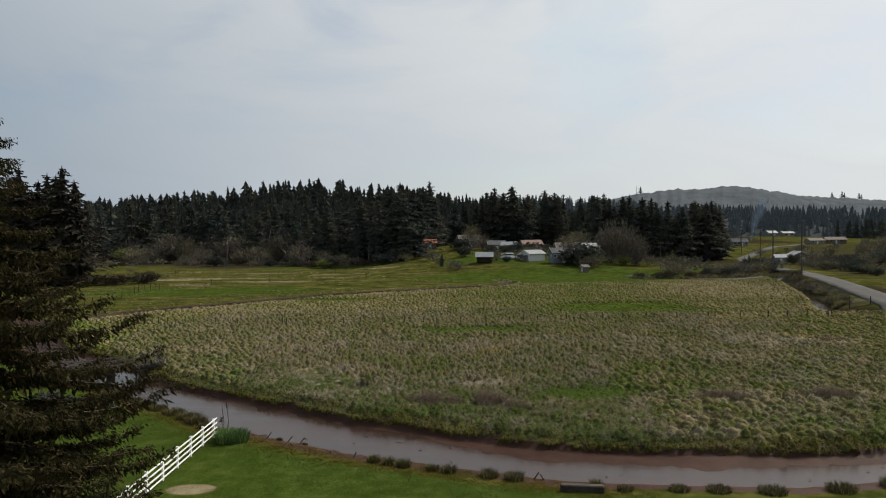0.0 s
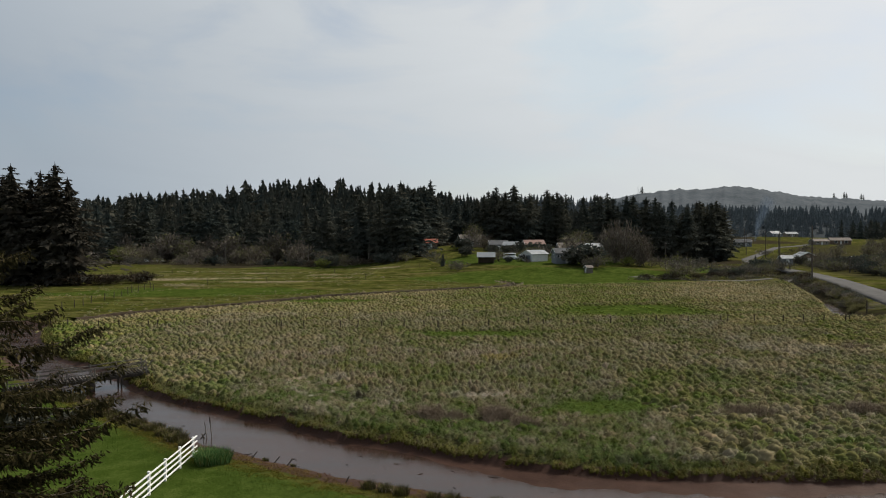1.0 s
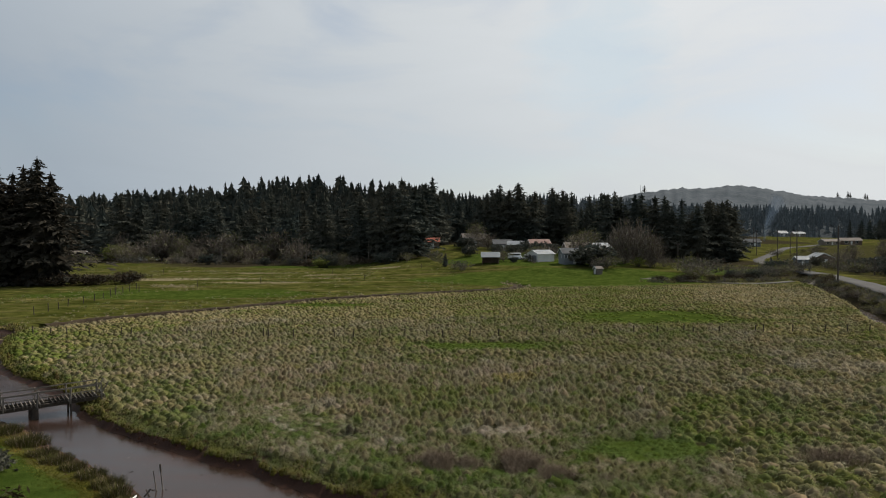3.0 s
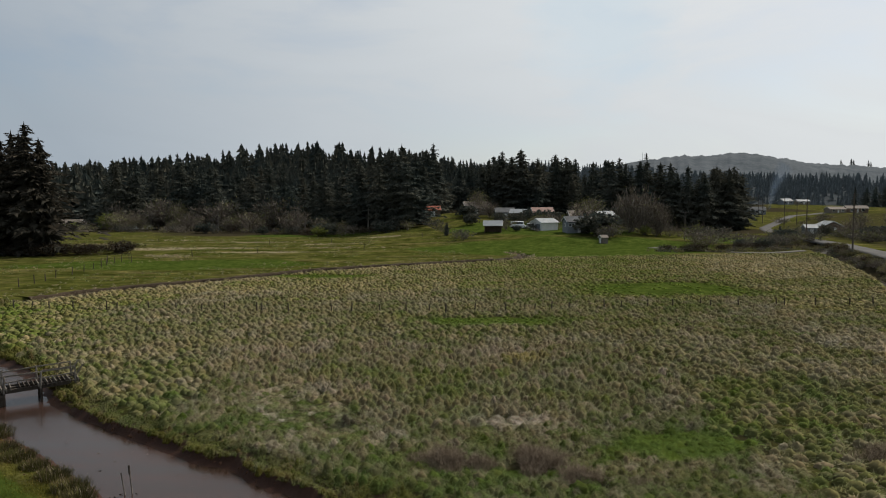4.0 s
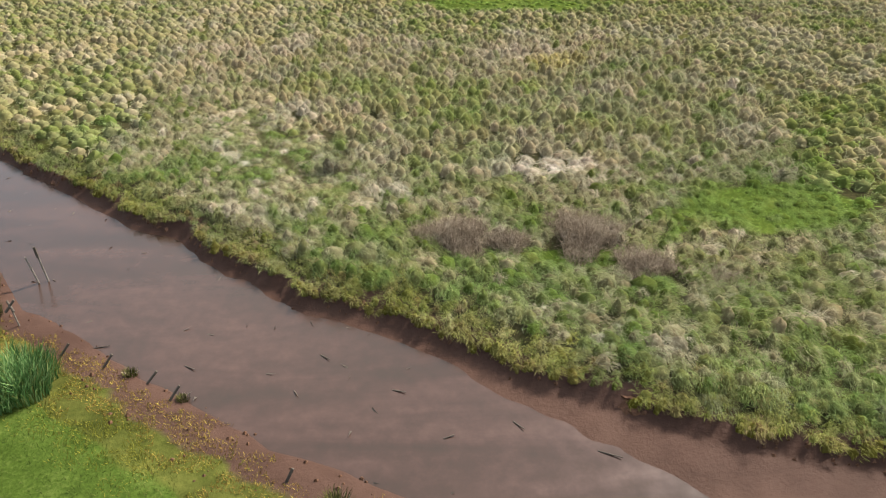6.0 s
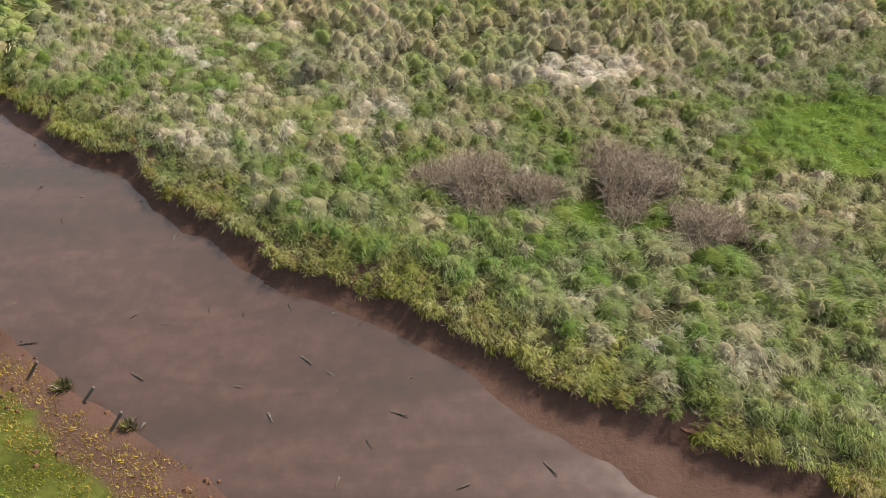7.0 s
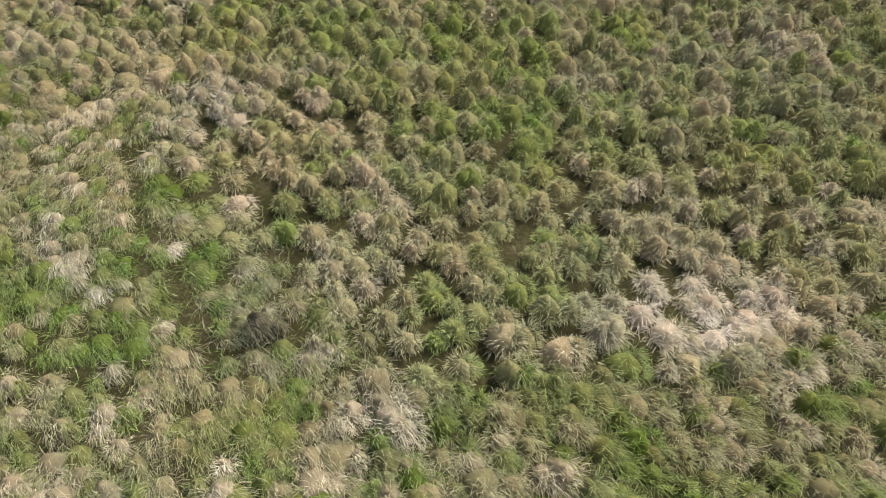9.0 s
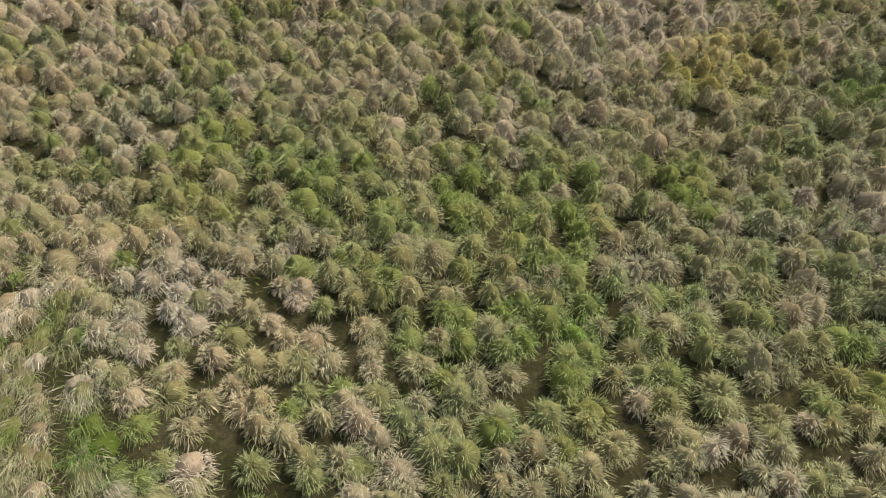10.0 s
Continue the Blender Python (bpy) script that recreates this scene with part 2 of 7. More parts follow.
M_CARPAINT = surface("white_car_paint", (0.62, 0.63, 0.64), (0.75, 0.76, 0.77), 3, 0.6, 0.3, 0, 0.02, None, 0.5)
M_TYRE = surface("tyre_rubber", (0.015, 0.015, 0.015), (0.04, 0.04, 0.04), 12, 2, 0.8, 0, 0.1)
M_METAL = surface("galvanised_steel", (0.3, 0.31, 0.32), (0.45, 0.46, 0.47), 12, 2, 0.45, 0.8, 0.05)
M_GLASS, _nt, _b = nodes_of("window_glass")
_b.inputs["Base Color"].default_value, _b.inputs["Roughness"].default_value, _b.inputs["Specular IOR Level"].default_value = (0.03, 0.035, 0.04, 1), 0.08, 0.8

# the ground: lawn, mud, marsh soil, pasture, forest floor and dry patches, each by its share
M_GROUND, nt, bsdf = nodes_of("ground_cover")
za, zb = nt.nodes.new("ShaderNodeAttribute"), nt.nodes.new("ShaderNodeAttribute")
za.attribute_name, zb.attribute_name = "zone", "cover"
sa, sb = nt.nodes.new("ShaderNodeSeparateColor"), nt.nodes.new("ShaderNodeSeparateColor")
nt.links.new(za.outputs["Color"], sa.inputs[0])
nt.links.new(zb.outputs["Color"], sb.inputs[0])
n_fine, n_mid, n_wide, n_far = noise_of(nt, 9.0, 6.0, 0.7), noise_of(nt, 0.8, 7.0, 0.68), noise_of(nt, 0.09, 5.0, 0.6), noise_of(nt, 0.02, 6.0, 0.65)
n_streak = noise_of(nt, 0.13, 8.0, 0.68, (0.45, 1.5, 1.0))


def edge(share):
    """A ragged border where the share passes one half."""
    add = nt.nodes.new("ShaderNodeMath")
    add.operation = "MULTIPLY_ADD"
    nt.links.new(n_mid, add.inputs[0])
    add.inputs[1].default_value = 0.5
    nt.links.new(share, add.inputs[2])
    return ramp_of(nt, add.outputs[0], [(0.62, (0, 0, 0)), (0.88, (1, 1, 1))])


grain = mix_of(nt, 0.5, n_fine, n_mid)
pasture = mix_of(nt, 0.4, ramp_of(nt, n_streak, [(0.38, (0.038, 0.050, 0.011)), (0.5, (0.066, 0.071, 0.018)), (0.62, (0.12, 0.102, 0.045))]),
                 ramp_of(nt, grain, [(0.38, (0.028, 0.036, 0.007)), (0.62, (0.09, 0.086, 0.022))]))
n_tuft = noise_of(nt, 0.22, 10.0, 0.76)
pasture = mix_of(nt, 1.0, pasture, ramp_of(nt, n_tuft, [(0.36, (0.30, 0.31, 0.30)), (0.5, (0.72, 0.72, 0.7)), (0.58, (1.05, 1.0, 1.0)), (0.66, (1.9, 1.6, 1.7))]), "MULTIPLY")
lawn = ramp_of(nt, grain, [(0.36, (0.017, 0.028, 0.005)), (0.5, (0.033, 0.052, 0.009)), (0.64, (0.062, 0.080, 0.019))])
lush = ramp_of(nt, grain, [(0.38, (0.019, 0.031, 0.006)), (0.5, (0.036, 0.054, 0.010)), (0.62, (0.066, 0.079, 0.018))])
lush = mix_of(nt, 1.0, lush, ramp_of(nt, n_tuft, [(0.36, (0.62, 0.62, 0.6)), (0.5, (0.95, 0.95, 0.95)), (0.66, (1.4, 1.3, 1.3))]), "MULTIPLY")
soil = ramp_of(nt, grain, [(0.36, (0.013, 0.013, 0.006)), (0.5, (0.025, 0.023, 0.011)), (0.64, (0.052, 0.044, 0.025))])
mud = ramp_of(nt, mix_of(nt, 0.5, n_mid, n_wide), [(0.35, (0.031, 0.0170, 0.0125)), (0.65, (0.060, 0.0345, 0.026))])
floor_ = ramp_of(nt, grain, [(0.3, (0.015, 0.013, 0.008)), (0.7, (0.044, 0.037, 0.022))])
dry = ramp_of(nt, grain, [(0.35, (0.09, 0.075, 0.04)), (0.65, (0.24, 0.205, 0.13))])
col = mix_of(nt, edge(sb.outputs[0]), pasture, floor_)
col = mix_of(nt, edge(sb.outputs[1]), col, dry)
col = mix_of(nt, edge(sa.outputs[2]), col, soil)
col = mix_of(nt, edge(sb.outputs[2]), col, lush)
col = mix_of(nt, edge(sa.outputs[0]), col, lawn)
col = mix_of(nt, edge(sa.outputs[1]), col, mud)
nt.links.new(col, bsdf.inputs["Base Color"])
wet = mix_of(nt, edge(sa.outputs[1]), (0.9, 0.9, 0.9), (0.5, 0.5, 0.5))
nt.links.new(wet, bsdf.inputs["Roughness"])
nt.links.new(mix_of(nt, edge(sa.outputs[1]), (0.0, 0.0, 0.0), (0.02, 0.02, 0.02)), bsdf.inputs["Specular IOR Level"])
bump_of(nt, bsdf, grain, 0.6, 0.08)

M_WATER, nt, bsdf = nodes_of("muddy_water")
geo = nt.nodes.new("ShaderNodeNewGeometry")
turn = nt.nodes.new("ShaderNodeMapping")
turn.inputs["Rotation"].default_value = (0, 0, radians(33))
turn.inputs["Scale"].default_value = (0.10, 0.55, 1.0)
nt.links.new(geo.outputs["Position"], turn.inputs[0])
flow = nt.nodes.new("ShaderNodeTexNoise")
flow.inputs["Scale"].default_value, flow.inputs["Detail"].default_value, flow.inputs["Roughness"].default_value, flow.inputs["Distortion"].default_value = 1.0, 5.0, 0.55, 0.8
nt.links.new(turn.outputs[0], flow.inputs[0])
silt = mix_of(nt, 0.35, flow.outputs[0], noise_of(nt, 2.2, 6.0, 0.65))
nt.links.new(ramp_of(nt, silt, [(0.34, (0.023, 0.0155, 0.0112)), (0.46, (0.029, 0.0172, 0.0128)), (0.54, (0.036, 0.0204, 0.0156)), (0.66, (0.050, 0.0282, 0.0216))]), bsdf.inputs["Base Color"])
nt.links.new(ramp_of(nt, silt, [(0.36, (0.12, 0.12, 0.12)), (0.62, (0.27, 0.27, 0.27))]), bsdf.inputs["Roughness"])
bsdf.inputs["Specular IOR Level"].default_value = 0.27
bump_of(nt, bsdf, mix_of(nt, 0.55, noise_of(nt, 1.6, 4.0), noise_of(nt, 7.0, 8.0, 0.8)), 0.12, 0.02)

# ---- ground ----
FAR_BANK = [(-150, 128), (-75, 113), (-62, 109), (-56, 105), (-54.3, 99), (-50, 91), (-44, 82), (-40, 77.5), (-35, 73.5), (-30.5, 69), (-26, 63.2), (-21, 58.7), (-16.2, 55.4), (-13.5, 53.3),
            (-12.6, 52.7), (-11.8, 52.5), (-10.9, 51.7), (-9.8, 50.6), (-8.8, 49.9), (-7.9, 49.5), (-7, 48.6), (-6, 47.7), (-4.7, 47.2), (-3.9, 47), (-1.1, 45.4), (0.4, 44.1), (1.4, 43.6), (4.4, 42.2), (5.7, 41.6), (7.1, 41.2), (10, 40.8), (14.7, 40.3), (20, 39.8), (25.3, 40.2), (36, 40.5), (60, 39), (160, 34)]
NEAR_BANK = [(-150, 112), (-80, 102), (-68, 98), (-58, 92), (-48, 80), (-40, 69.5), (-33.7, 62.7), (-29, 59), (-24.8, 55), (-20, 51), (-17.5, 48.7), (-15.6, 46.6), (-13.3, 45.2),
             (-10.6, 43.4), (-8.1, 41.8), (-6.3, 40.5), (-4.7, 39.9), (-0.9, 38.2), (2.3, 36.9), (6.3, 35.4), (9.8, 34.9), (14.4, 34.5), (17.7, 34.2), (23.3, 35.0), (36, 35.6), (60, 34.6), (160, 30)]
DITCH = [(-58, 103), (-54, 108), (-50, 115.5), (-37.6, 129.5), (-26, 143.5), (-10.6, 154.5), (7.5, 165), (15, 170), (17.5, 181), (15, 190)]
DRAIN = [(96, 205), (90, 192), (83.5, 171), (75, 146), (67.5, 126), (61, 112), (60, 106), (66, 101), (85, 95), (130, 88)]
ROAD = [(110, -20), (70, 50), (62, 88), (74, 122), (79.5, 138), (86.5, 158), (91.5, 176), (99, 203), (107, 234), (123, 287), (136, 320), (156, 352), (173, 382), (197, 418), (240, 455)]
LANE = [(92, 180), (80, 182), (69, 186), (61, 193), (54, 205)]


def to_line(pts, x, y):
    """The distance from each place to a broken line."""
    best = np.full(np.shape(x), 1e9)
    for (ax, ay), (bx, by) in zip(pts, pts[1:]):
        dx, dy = bx - ax, by - ay
        u = np.clip(((x - ax) * dx + (y - ay) * dy) / (dx * dx + dy * dy), 0, 1)
        best = np.minimum(best, np.hypot(x - ax - u * dx, y - ay - u * dy))
    return best


def in_poly(pts, x, y):
    odd = np.zeros(np.shape(x), bool)
    for (ax, ay), (bx, by) in zip(pts, pts[1:] + pts[:1]):
        if ay != by:
            odd ^= ((ay > y) != (by > y)) & (x < (bx - ax) * (y - ay) / (by - ay) + ax)
    return odd


def step(a, b, v):
    u = np.clip((v - a) / (b - a), 0, 1)
    return u * u * (3 - 2 * u)


def wave(x, y, s, k=0.0):
    """Cheap rolling noise between about -1 and 1."""
    return (np.sin(x / s + 1.3 * np.sin(y / s * 0.7 + k)) + np.sin(y / s * 1.1 + 1.7 * np.sin(x / s * 0.6 + 2 * k)) + 0.6 * np.sin((x + y) / s * 2.3 + k)) / 2.6


rng = np.random.default_rng(7)
LATTICE = rng.random((256, 256))


def cloud(x, y, size):
    """Smooth patchy noise between 0 and 1."""
    u, v = np.asarray(x) / size + 57.3, np.asarray(y) / size + 91.7
    i, j = np.floor(u).astype(int), np.floor(v).astype(int)
    a, b = u - i, v - j
    a, b = a * a * (3 - 2 * a), b * b * (3 - 2 * b)
    g = lambda p, q: LATTICE[p % 256, q % 256]
    return (g(i, j) * (1 - a) + g(i + 1, j) * a) * (1 - b) + (g(i, j + 1) * (1 - a) + g(i + 1, j + 1) * a) * b


CHANNEL = FAR_BANK + NEAR_BANK[::-1]


def shore(x, y):
    """Distance into the channel (positive inside), the far bank's distance and the side."""
    inside = in_poly(CHANNEL, x, y)
    d_far, d_near = to_line(FAR_BANK, x, y), to_line(NEAR_BANK, x, y)
    return inside, d_far, d_near


def rough_edge(x, y):
    return 0.34 * (cloud(x, y, 1.5) - 0.5) + 0.34 * (cloud(x + 40, y, 0.6) - 0.5)


def land(x, y):
    """The height of the land without the channel."""
    hill = step(183, 330, y) * step(-45, 0, x) * (1 - step(58, 100, x)) * 5.6
    hill = hill + 1.1 * step(205, 235, y) * step(-5, 14, x) * (1 - step(50, 66, x)) + 2.2 * np.exp(-((x + 2) / 20) ** 2 - ((y - 306) / 22) ** 2)
    east = step(60, 84, x - 0.25 * (y - 130)) * 1.7 * (1 - 0.6 * step(180, 265, y)) + step(60, 110, x) * step(290, 460, y) * 3.0
    hump = 3.0 * np.exp(-((x - 290) / 60) ** 2 - ((y - 610) / 70) ** 2)
    way = x / np.maximum(y, 1.0)
    crest = np.interp(way, [-0.8, -0.5, -0.42, -0.3, -0.22, -0.15, -0.05, 0.05, 0.15, 0.25, 0.4, 0.7], [12, 15, 18, 24, 28, 27, 23, 14, 7, 5, 3, 2])
    woods = step(365, 560, y) * crest
    back_hill = step(620, 1500, y) * 12
    bumps = 0.12 * wave(x, y, 6.0) * step(120, 200, np.hypot(x, y)) + 0.6 * wave(x, y, 35.0) * step(250, 420, y)
    rolls = 0.45 * wave(x, y, 9.0, 0.7) * step(190, 205, y) * (1 - step(262, 285, y)) * step(-8, 6, x) * (1 - step(52, 66, x))
    return rolls + hill + east + hump + woods + back_hill + bumps


MARSH_EDGE = [(-57, 99)] + DITCH[1:8] + [(31, 174), (48, 177), (61, 180), (74, 180), (81.6, 170), (73.6, 146.5), (66.2, 126.6), (59.6, 112.4), (58.6, 105), (64, 99.5), (84, 93.5), (130, 86)]
MARSH = [p for p in FAR_BANK if p[0] >= -54.3][::-1]
MARSH = MARSH_EDGE + MARSH


def height(x, y):
    x, y = np.asarray(x, float), np.asarray(y, float)
    z = land(x, y)
    inside, d_far, d_near = shore(x, y)
    near_side = ~inside & (d_near < d_far)
    e = rough_edge(x, y)
    z = np.where(near_side, z - 0.45 - 0.25 * (1 - step(0, 2.5, d_near)), z)
    q = d_far + e
    fall = 0.075 + 0.16 * (1 - step(-6.0, 6.0, x))
    cut = np.where(q < 0.3, -0.34 - 0.30 * step(0.0, 0.3, q), -0.64 - fall * np.minimum(d_far, 4.0) + 0.10 * (cloud(x, y, 2.5) - 0.5) + 0.06 * (cloud(x, y, 0.8) - 0.5))
    rise = -0.68 - 0.35 * step(0, 2.2, d_near + 0.5 * e)
    bed = np.where(d_far < d_near, np.maximum(cut, -1.15), np.maximum(rise, -1.15))
    z = np.where(inside, bed, z)
    far_side = ~inside & (d_far < d_near)
    z = np.where(far_side & (d_far < 2.2), z - 0.34 * (1 - step(0.0, 1.3, d_far + e)), z)
    z = z - 0.9 * (1 - step(0.8, 2.0, to_line(DITCH, x, y))) * ~inside
    z = z - 1.5 * (1 - step(0.5, 2.6, to_line(DRAIN, x, y)))
    return z


def lines(fine0, fine1, fine, low, high, grow, near0=None, near1=None, most=1.3):
    """Grid lines: fine in the middle, no wider than most to near0 and near1, then ever wider."""
    mid_part = list(np.arange(fine0, fine1 + 1e-6, fine))
    near0, near1 = fine0 if near0 is None else near0, fine1 if near1 is None else near1
    up, s, v = [], fine, fine1
    while v < high:
        s = s * grow if v > near1 else min(s * 1.12, most)
        v += s
        up.append(v)
    down, s, v = [], fine, fine0
    while v > low:
        s = s * grow if v < near0 else min(s * 1.12, most)
        v -= s
        down.append(v)
    return np.array(down[::-1] + mid_part + up)


def grid_mesh(name, xs, ys, zf):
    gx, gy = np.meshgrid(xs, ys)
    gz = zf(gx, gy)
    co = np.stack([gx, gy, gz], -1).reshape(-1, 3)
    nx, ny = len(xs), len(ys)
    i = (np.arange(ny - 1)[:, None] * nx + np.arange(nx - 1)[None]).reshape(-1)
    quads = np.stack([i, i + 1, i + nx + 1, i + nx], -1)
    return raw_mesh(name, co, [quads]), gx.reshape(-1), gy.reshape(-1)


def raw_mesh(name, co, face_sets, mats=(), slots=None, smooth=True):
    """A mesh from arrays: places, and one array of corners for each count of corners."""
    me = bpy.data.meshes.new(name)
    co = np.asarray(co, np.float32)
    me.vertices.add(len(co))
    me.vertices.foreach_set("co", co.reshape(-1))
    loops = np.concatenate([f.reshape(-1) for f in face_sets]).astype(np.int32)
    totals = np.concatenate([np.full(len(f), f.shape[1]) for f in face_sets]).astype(np.int32)
    me.loops.add(len(loops))
    me.loops.foreach_set("vertex_index", loops)
    me.polygons.add(len(totals))
    me.polygons.foreach_set("loop_start", np.concatenate([[0], np.cumsum(totals)[:-1]]).astype(np.int32))
    me.polygons.foreach_set("loop_total", totals)
    if slots is not None:
        me.polygons.foreach_set("material_index", slots.astype(np.int32))
    me.polygons.foreach_set("use_smooth", np.full(len(totals), smooth))
    for m in mats:
        me.materials.append(m)
    me.update(calc_edges=True)
    return me


# patches of the marsh: centre, half sizes
BRIGHT = [(10.8, 52.8, 3.9, 1.9), (4.0, 89.4, 7.5, 2.6), (30.0, 116.0, 10.5, 8.0), (3.0, 49.0, 1.6, 0.7), (-22, 134, 9, 3)]
PALE = [(2.9, 56.5, 1.9, 1.1)]
FADED = [(-3.3, 54.0, 1.1, 1.0), (-1.0, 55.5, 1.2, 0.8), (8.5, 49.5, 2.5, 1.6), (-10.5, 58.0, 1.6, 1.2)]
LIMEY = [(5.4, 72.0, 1.7, 1.6)]
GREENER = [(4.2, 61.0, 4.5, 1.6), (-3.0, 66.8, 4.0, 2.5), (0.5, 62.5, 3.5, 1.5), (0.2, 47.6, 3.0, 1.8), (-3.8, 49.5, 3.0, 1.6), (2.0, 51.6, 3.2, 1.2), (6.5, 50.0, 1.6, 1.4)]
BROWN = [(60, 152, 14, 24), (38, 78, 8, 4), (24, 50.5, 9, 2.2)]


VERGE = DRAIN[:7] + [(64, 104), (71, 124), (77, 140), (83.5, 160), (88, 178), (94, 205)]


def spot(patches, x, y, soft=0.35):
    """1 in the middle of a patch, 0 outside, with a ragged border."""
    v = np.zeros(np.shape(x))
    for cx, cy, rx, ry in patches:
        r = np.hypot((x - cx) / rx, (y - cy) / ry) + 0.22 * wave(x, y, 0.45 * min(rx, ry) + 0.2, cx)
        v = np.maximum(v, 1 - step(1 - soft, 1 + soft, r))
    return v


def ground():
    me, x, y = grid_mesh("ground", lines(-24, 18, 0.24, -4200, 4200, 1.10, -66, 82, 1.6), lines(33, 60, 0.24, -2500, 4600, 1.08, 33, 194, 1.5), height)
    inside, d_far, d_near = shore(x, y)
    near_side = ~inside & (d_near < d_far)
    e = rough_edge(x, y)
    lawn_s = np.where(near_side, step(1.1, 2.0, d_near + e), 0) * (1 - step(60, 90, np.abs(x)))
    dirt = np.hypot((x + 12.6) / 2.2, (y - 34.6) / 1.3)
    mud_s = np.where(inside, 1.0, np.where(d_far < 0.5, 0.6, 0)) + np.where(near_side, (1 - step(0.0, 0.8, d_near + e)) * 0.75, 0)
    lawn_s = lawn_s * step(0.3, 0.9, dirt)
    mud_s = np.maximum(mud_s, 1 - step(0.9, 2.3, to_line(DITCH, x, y)))
    marsh_s = in_poly(MARSH, x, y).astype(float)
    wood_s = np.maximum(step(300, 335, y) * (1 - step(30, 60, x)) + step(262, 285, y) * (1 - step(-20, 8, x)) * step(-160, -60, x), step(640, 720, y))
    wood_s = np.maximum(wood_s, step(455, 480, y) * step(100, 130, x) * step(30, 60, np.abs(x - 290) + 0.5 * np.maximum(y - 560, 0)))
    wood_s = np.maximum(wood_s, step(250, 300, y) * step(60, 75, x) * (1 - step(105, 115, x)))
    wood_s = np.maximum(wood_s, 0.8 * spot([(92, 206, 14, 11), (104, 245, 9, 22), (76, 150, 7, 32), (135, 222, 16, 18), (165, 260, 26, 26), (118, 290, 12, 24)], x, y))
    wood_s = np.maximum(wood_s, 0.52 * in_poly(VERGE, x, y))
    wood_s = np.maximum(wood_s, 1 - step(1.4, 3.0, to_line(DRAIN, x, y)))
    past = x - np.interp(y, [p[1] for p in ROAD], [p[0] for p in ROAD])
    wood_s = np.maximum(wood_s, 0.52 * step(3, 8, past) * step(140, 170, y) * (1 - step(440, 480, y)))
    dry_s = 0.75 * spot([(-78, 206, 20, 6), (-60, 235, 16, 3), (-45, 192, 16, 3), (-100, 225, 12, 4), (-58, 205, 9, 3), (-22, 245, 8, 2), (-36, 222, 12, 2), (-66, 180, 5, 3)], x, y) * (0.4 + 0.9 * cloud(x, y, 2.5))
    dry_s = np.maximum(dry_s, 0.8 * (1 - step(0.3, 0.9, dirt)))
    lush_s = spot([(34, 200, 40, 24), (90, 230, 18, 18), (-55, 158, 28, 12), (-48, 275, 30, 10), (30, 250, 30, 25), (60, 330, 14, 20)], x, y, 0.25)
    lush_s = np.where(in_poly(MARSH, x, y), spot(BRIGHT, x, y), lush_s)
    # away from the creek's bend, paler ground lightens the shade between tussocks by colour
    litter = marsh_s * (1 - step(-19, -15, x) * (1 - step(13, 16, x)) * (1 - step(75, 79, y)))
    marsh_s, dry_s = marsh_s * (1 - 0.5 * litter), np.maximum(dry_s, 0.3 * litter)
    for key, r, g, b in (("zone", lawn_s, mud_s, marsh_s), ("cover", wood_s, dry_s, lush_s)):
        at = me.color_attributes.new(key, "FLOAT_COLOR", "POINT")
        at.data.foreach_set("color", np.stack([r, g, b, np.ones_like(r)], -1).astype(np.float32).reshape(-1))
    me.materials.append(M_GROUND)
    return tagged(new("ground", me), "green pasture, tussock marsh, short lawn and brown mud banks", "ground", kind="structure")


ground()
wx, wy = lines(-60, 60, 3.0, -160, 160, 1.2), lines(30, 115, 3.0, 25, 130, 1.2)
me, _x, _y = grid_mesh("water", wx, wy, lambda x, y: np.full(x.shape, -0.785))
me.materials.append(M_WATER)
tagged(new("water", me), "brown silty tidal creek water between mud banks", "creek", kind="structure")


def strip(name, pts, width, material, label, lift=0.06, crown=0.05):
    """A road that follows the land."""
    dense = []
    for (ax, ay), (bx, by) in zip(pts, pts[1:]):
        n = max(2, int(math.hypot(bx - ax, by - ay) / 3))
        dense += [(ax + (bx - ax) * i / n, ay + (by - ay) * i / n) for i in range(n)]
    dense.append(pts[-1])
    c = np.array(dense)
    for _ in range(4):
        c[1:-1] = (c[:-2] + 2 * c[1:-1] + c[2:]) / 4
    d = np.gradient(c, axis=0)
    d /= np.linalg.norm(d, axis=1)[:, None]
    side = np.stack([d[:, 1], -d[:, 0]], -1)
    rows_ = []
    zc = height(c[:, 0], c[:, 1])
    for u in (-0.5, -0.48, -0.2, 0.0, 0.2, 0.48, 0.5):
        p = c + side * (u * width)
        z = np.maximum(height(p[:, 0], p[:, 1]), zc) + lift + crown * (1 - 4 * u * u) - (0.4 if abs(u) == 0.5 else 0)
        rows_.append(np.column_stack([p, z]))
    v = np.stack(rows_, 1)
    n, k = v.shape[:2]
    i = (np.arange(n - 1)[:, None] * k + np.arange(k - 1)[None]).reshape(-1)
    me = raw_mesh(name, v.reshape(-1, 3), [np.stack([i, i + 1, i + k + 1, i + k], -1)], [material])
    return tagged(new(name, me), label, "road", kind="structure")


strip("road", ROAD, 4.6, M_ROAD, "pale grey worn asphalt country road on a low bank", 0.12)
strip("lane", LANE, 3.6, M_GRAVEL, "narrow pale gravel lane between marsh and houses", 0.08)

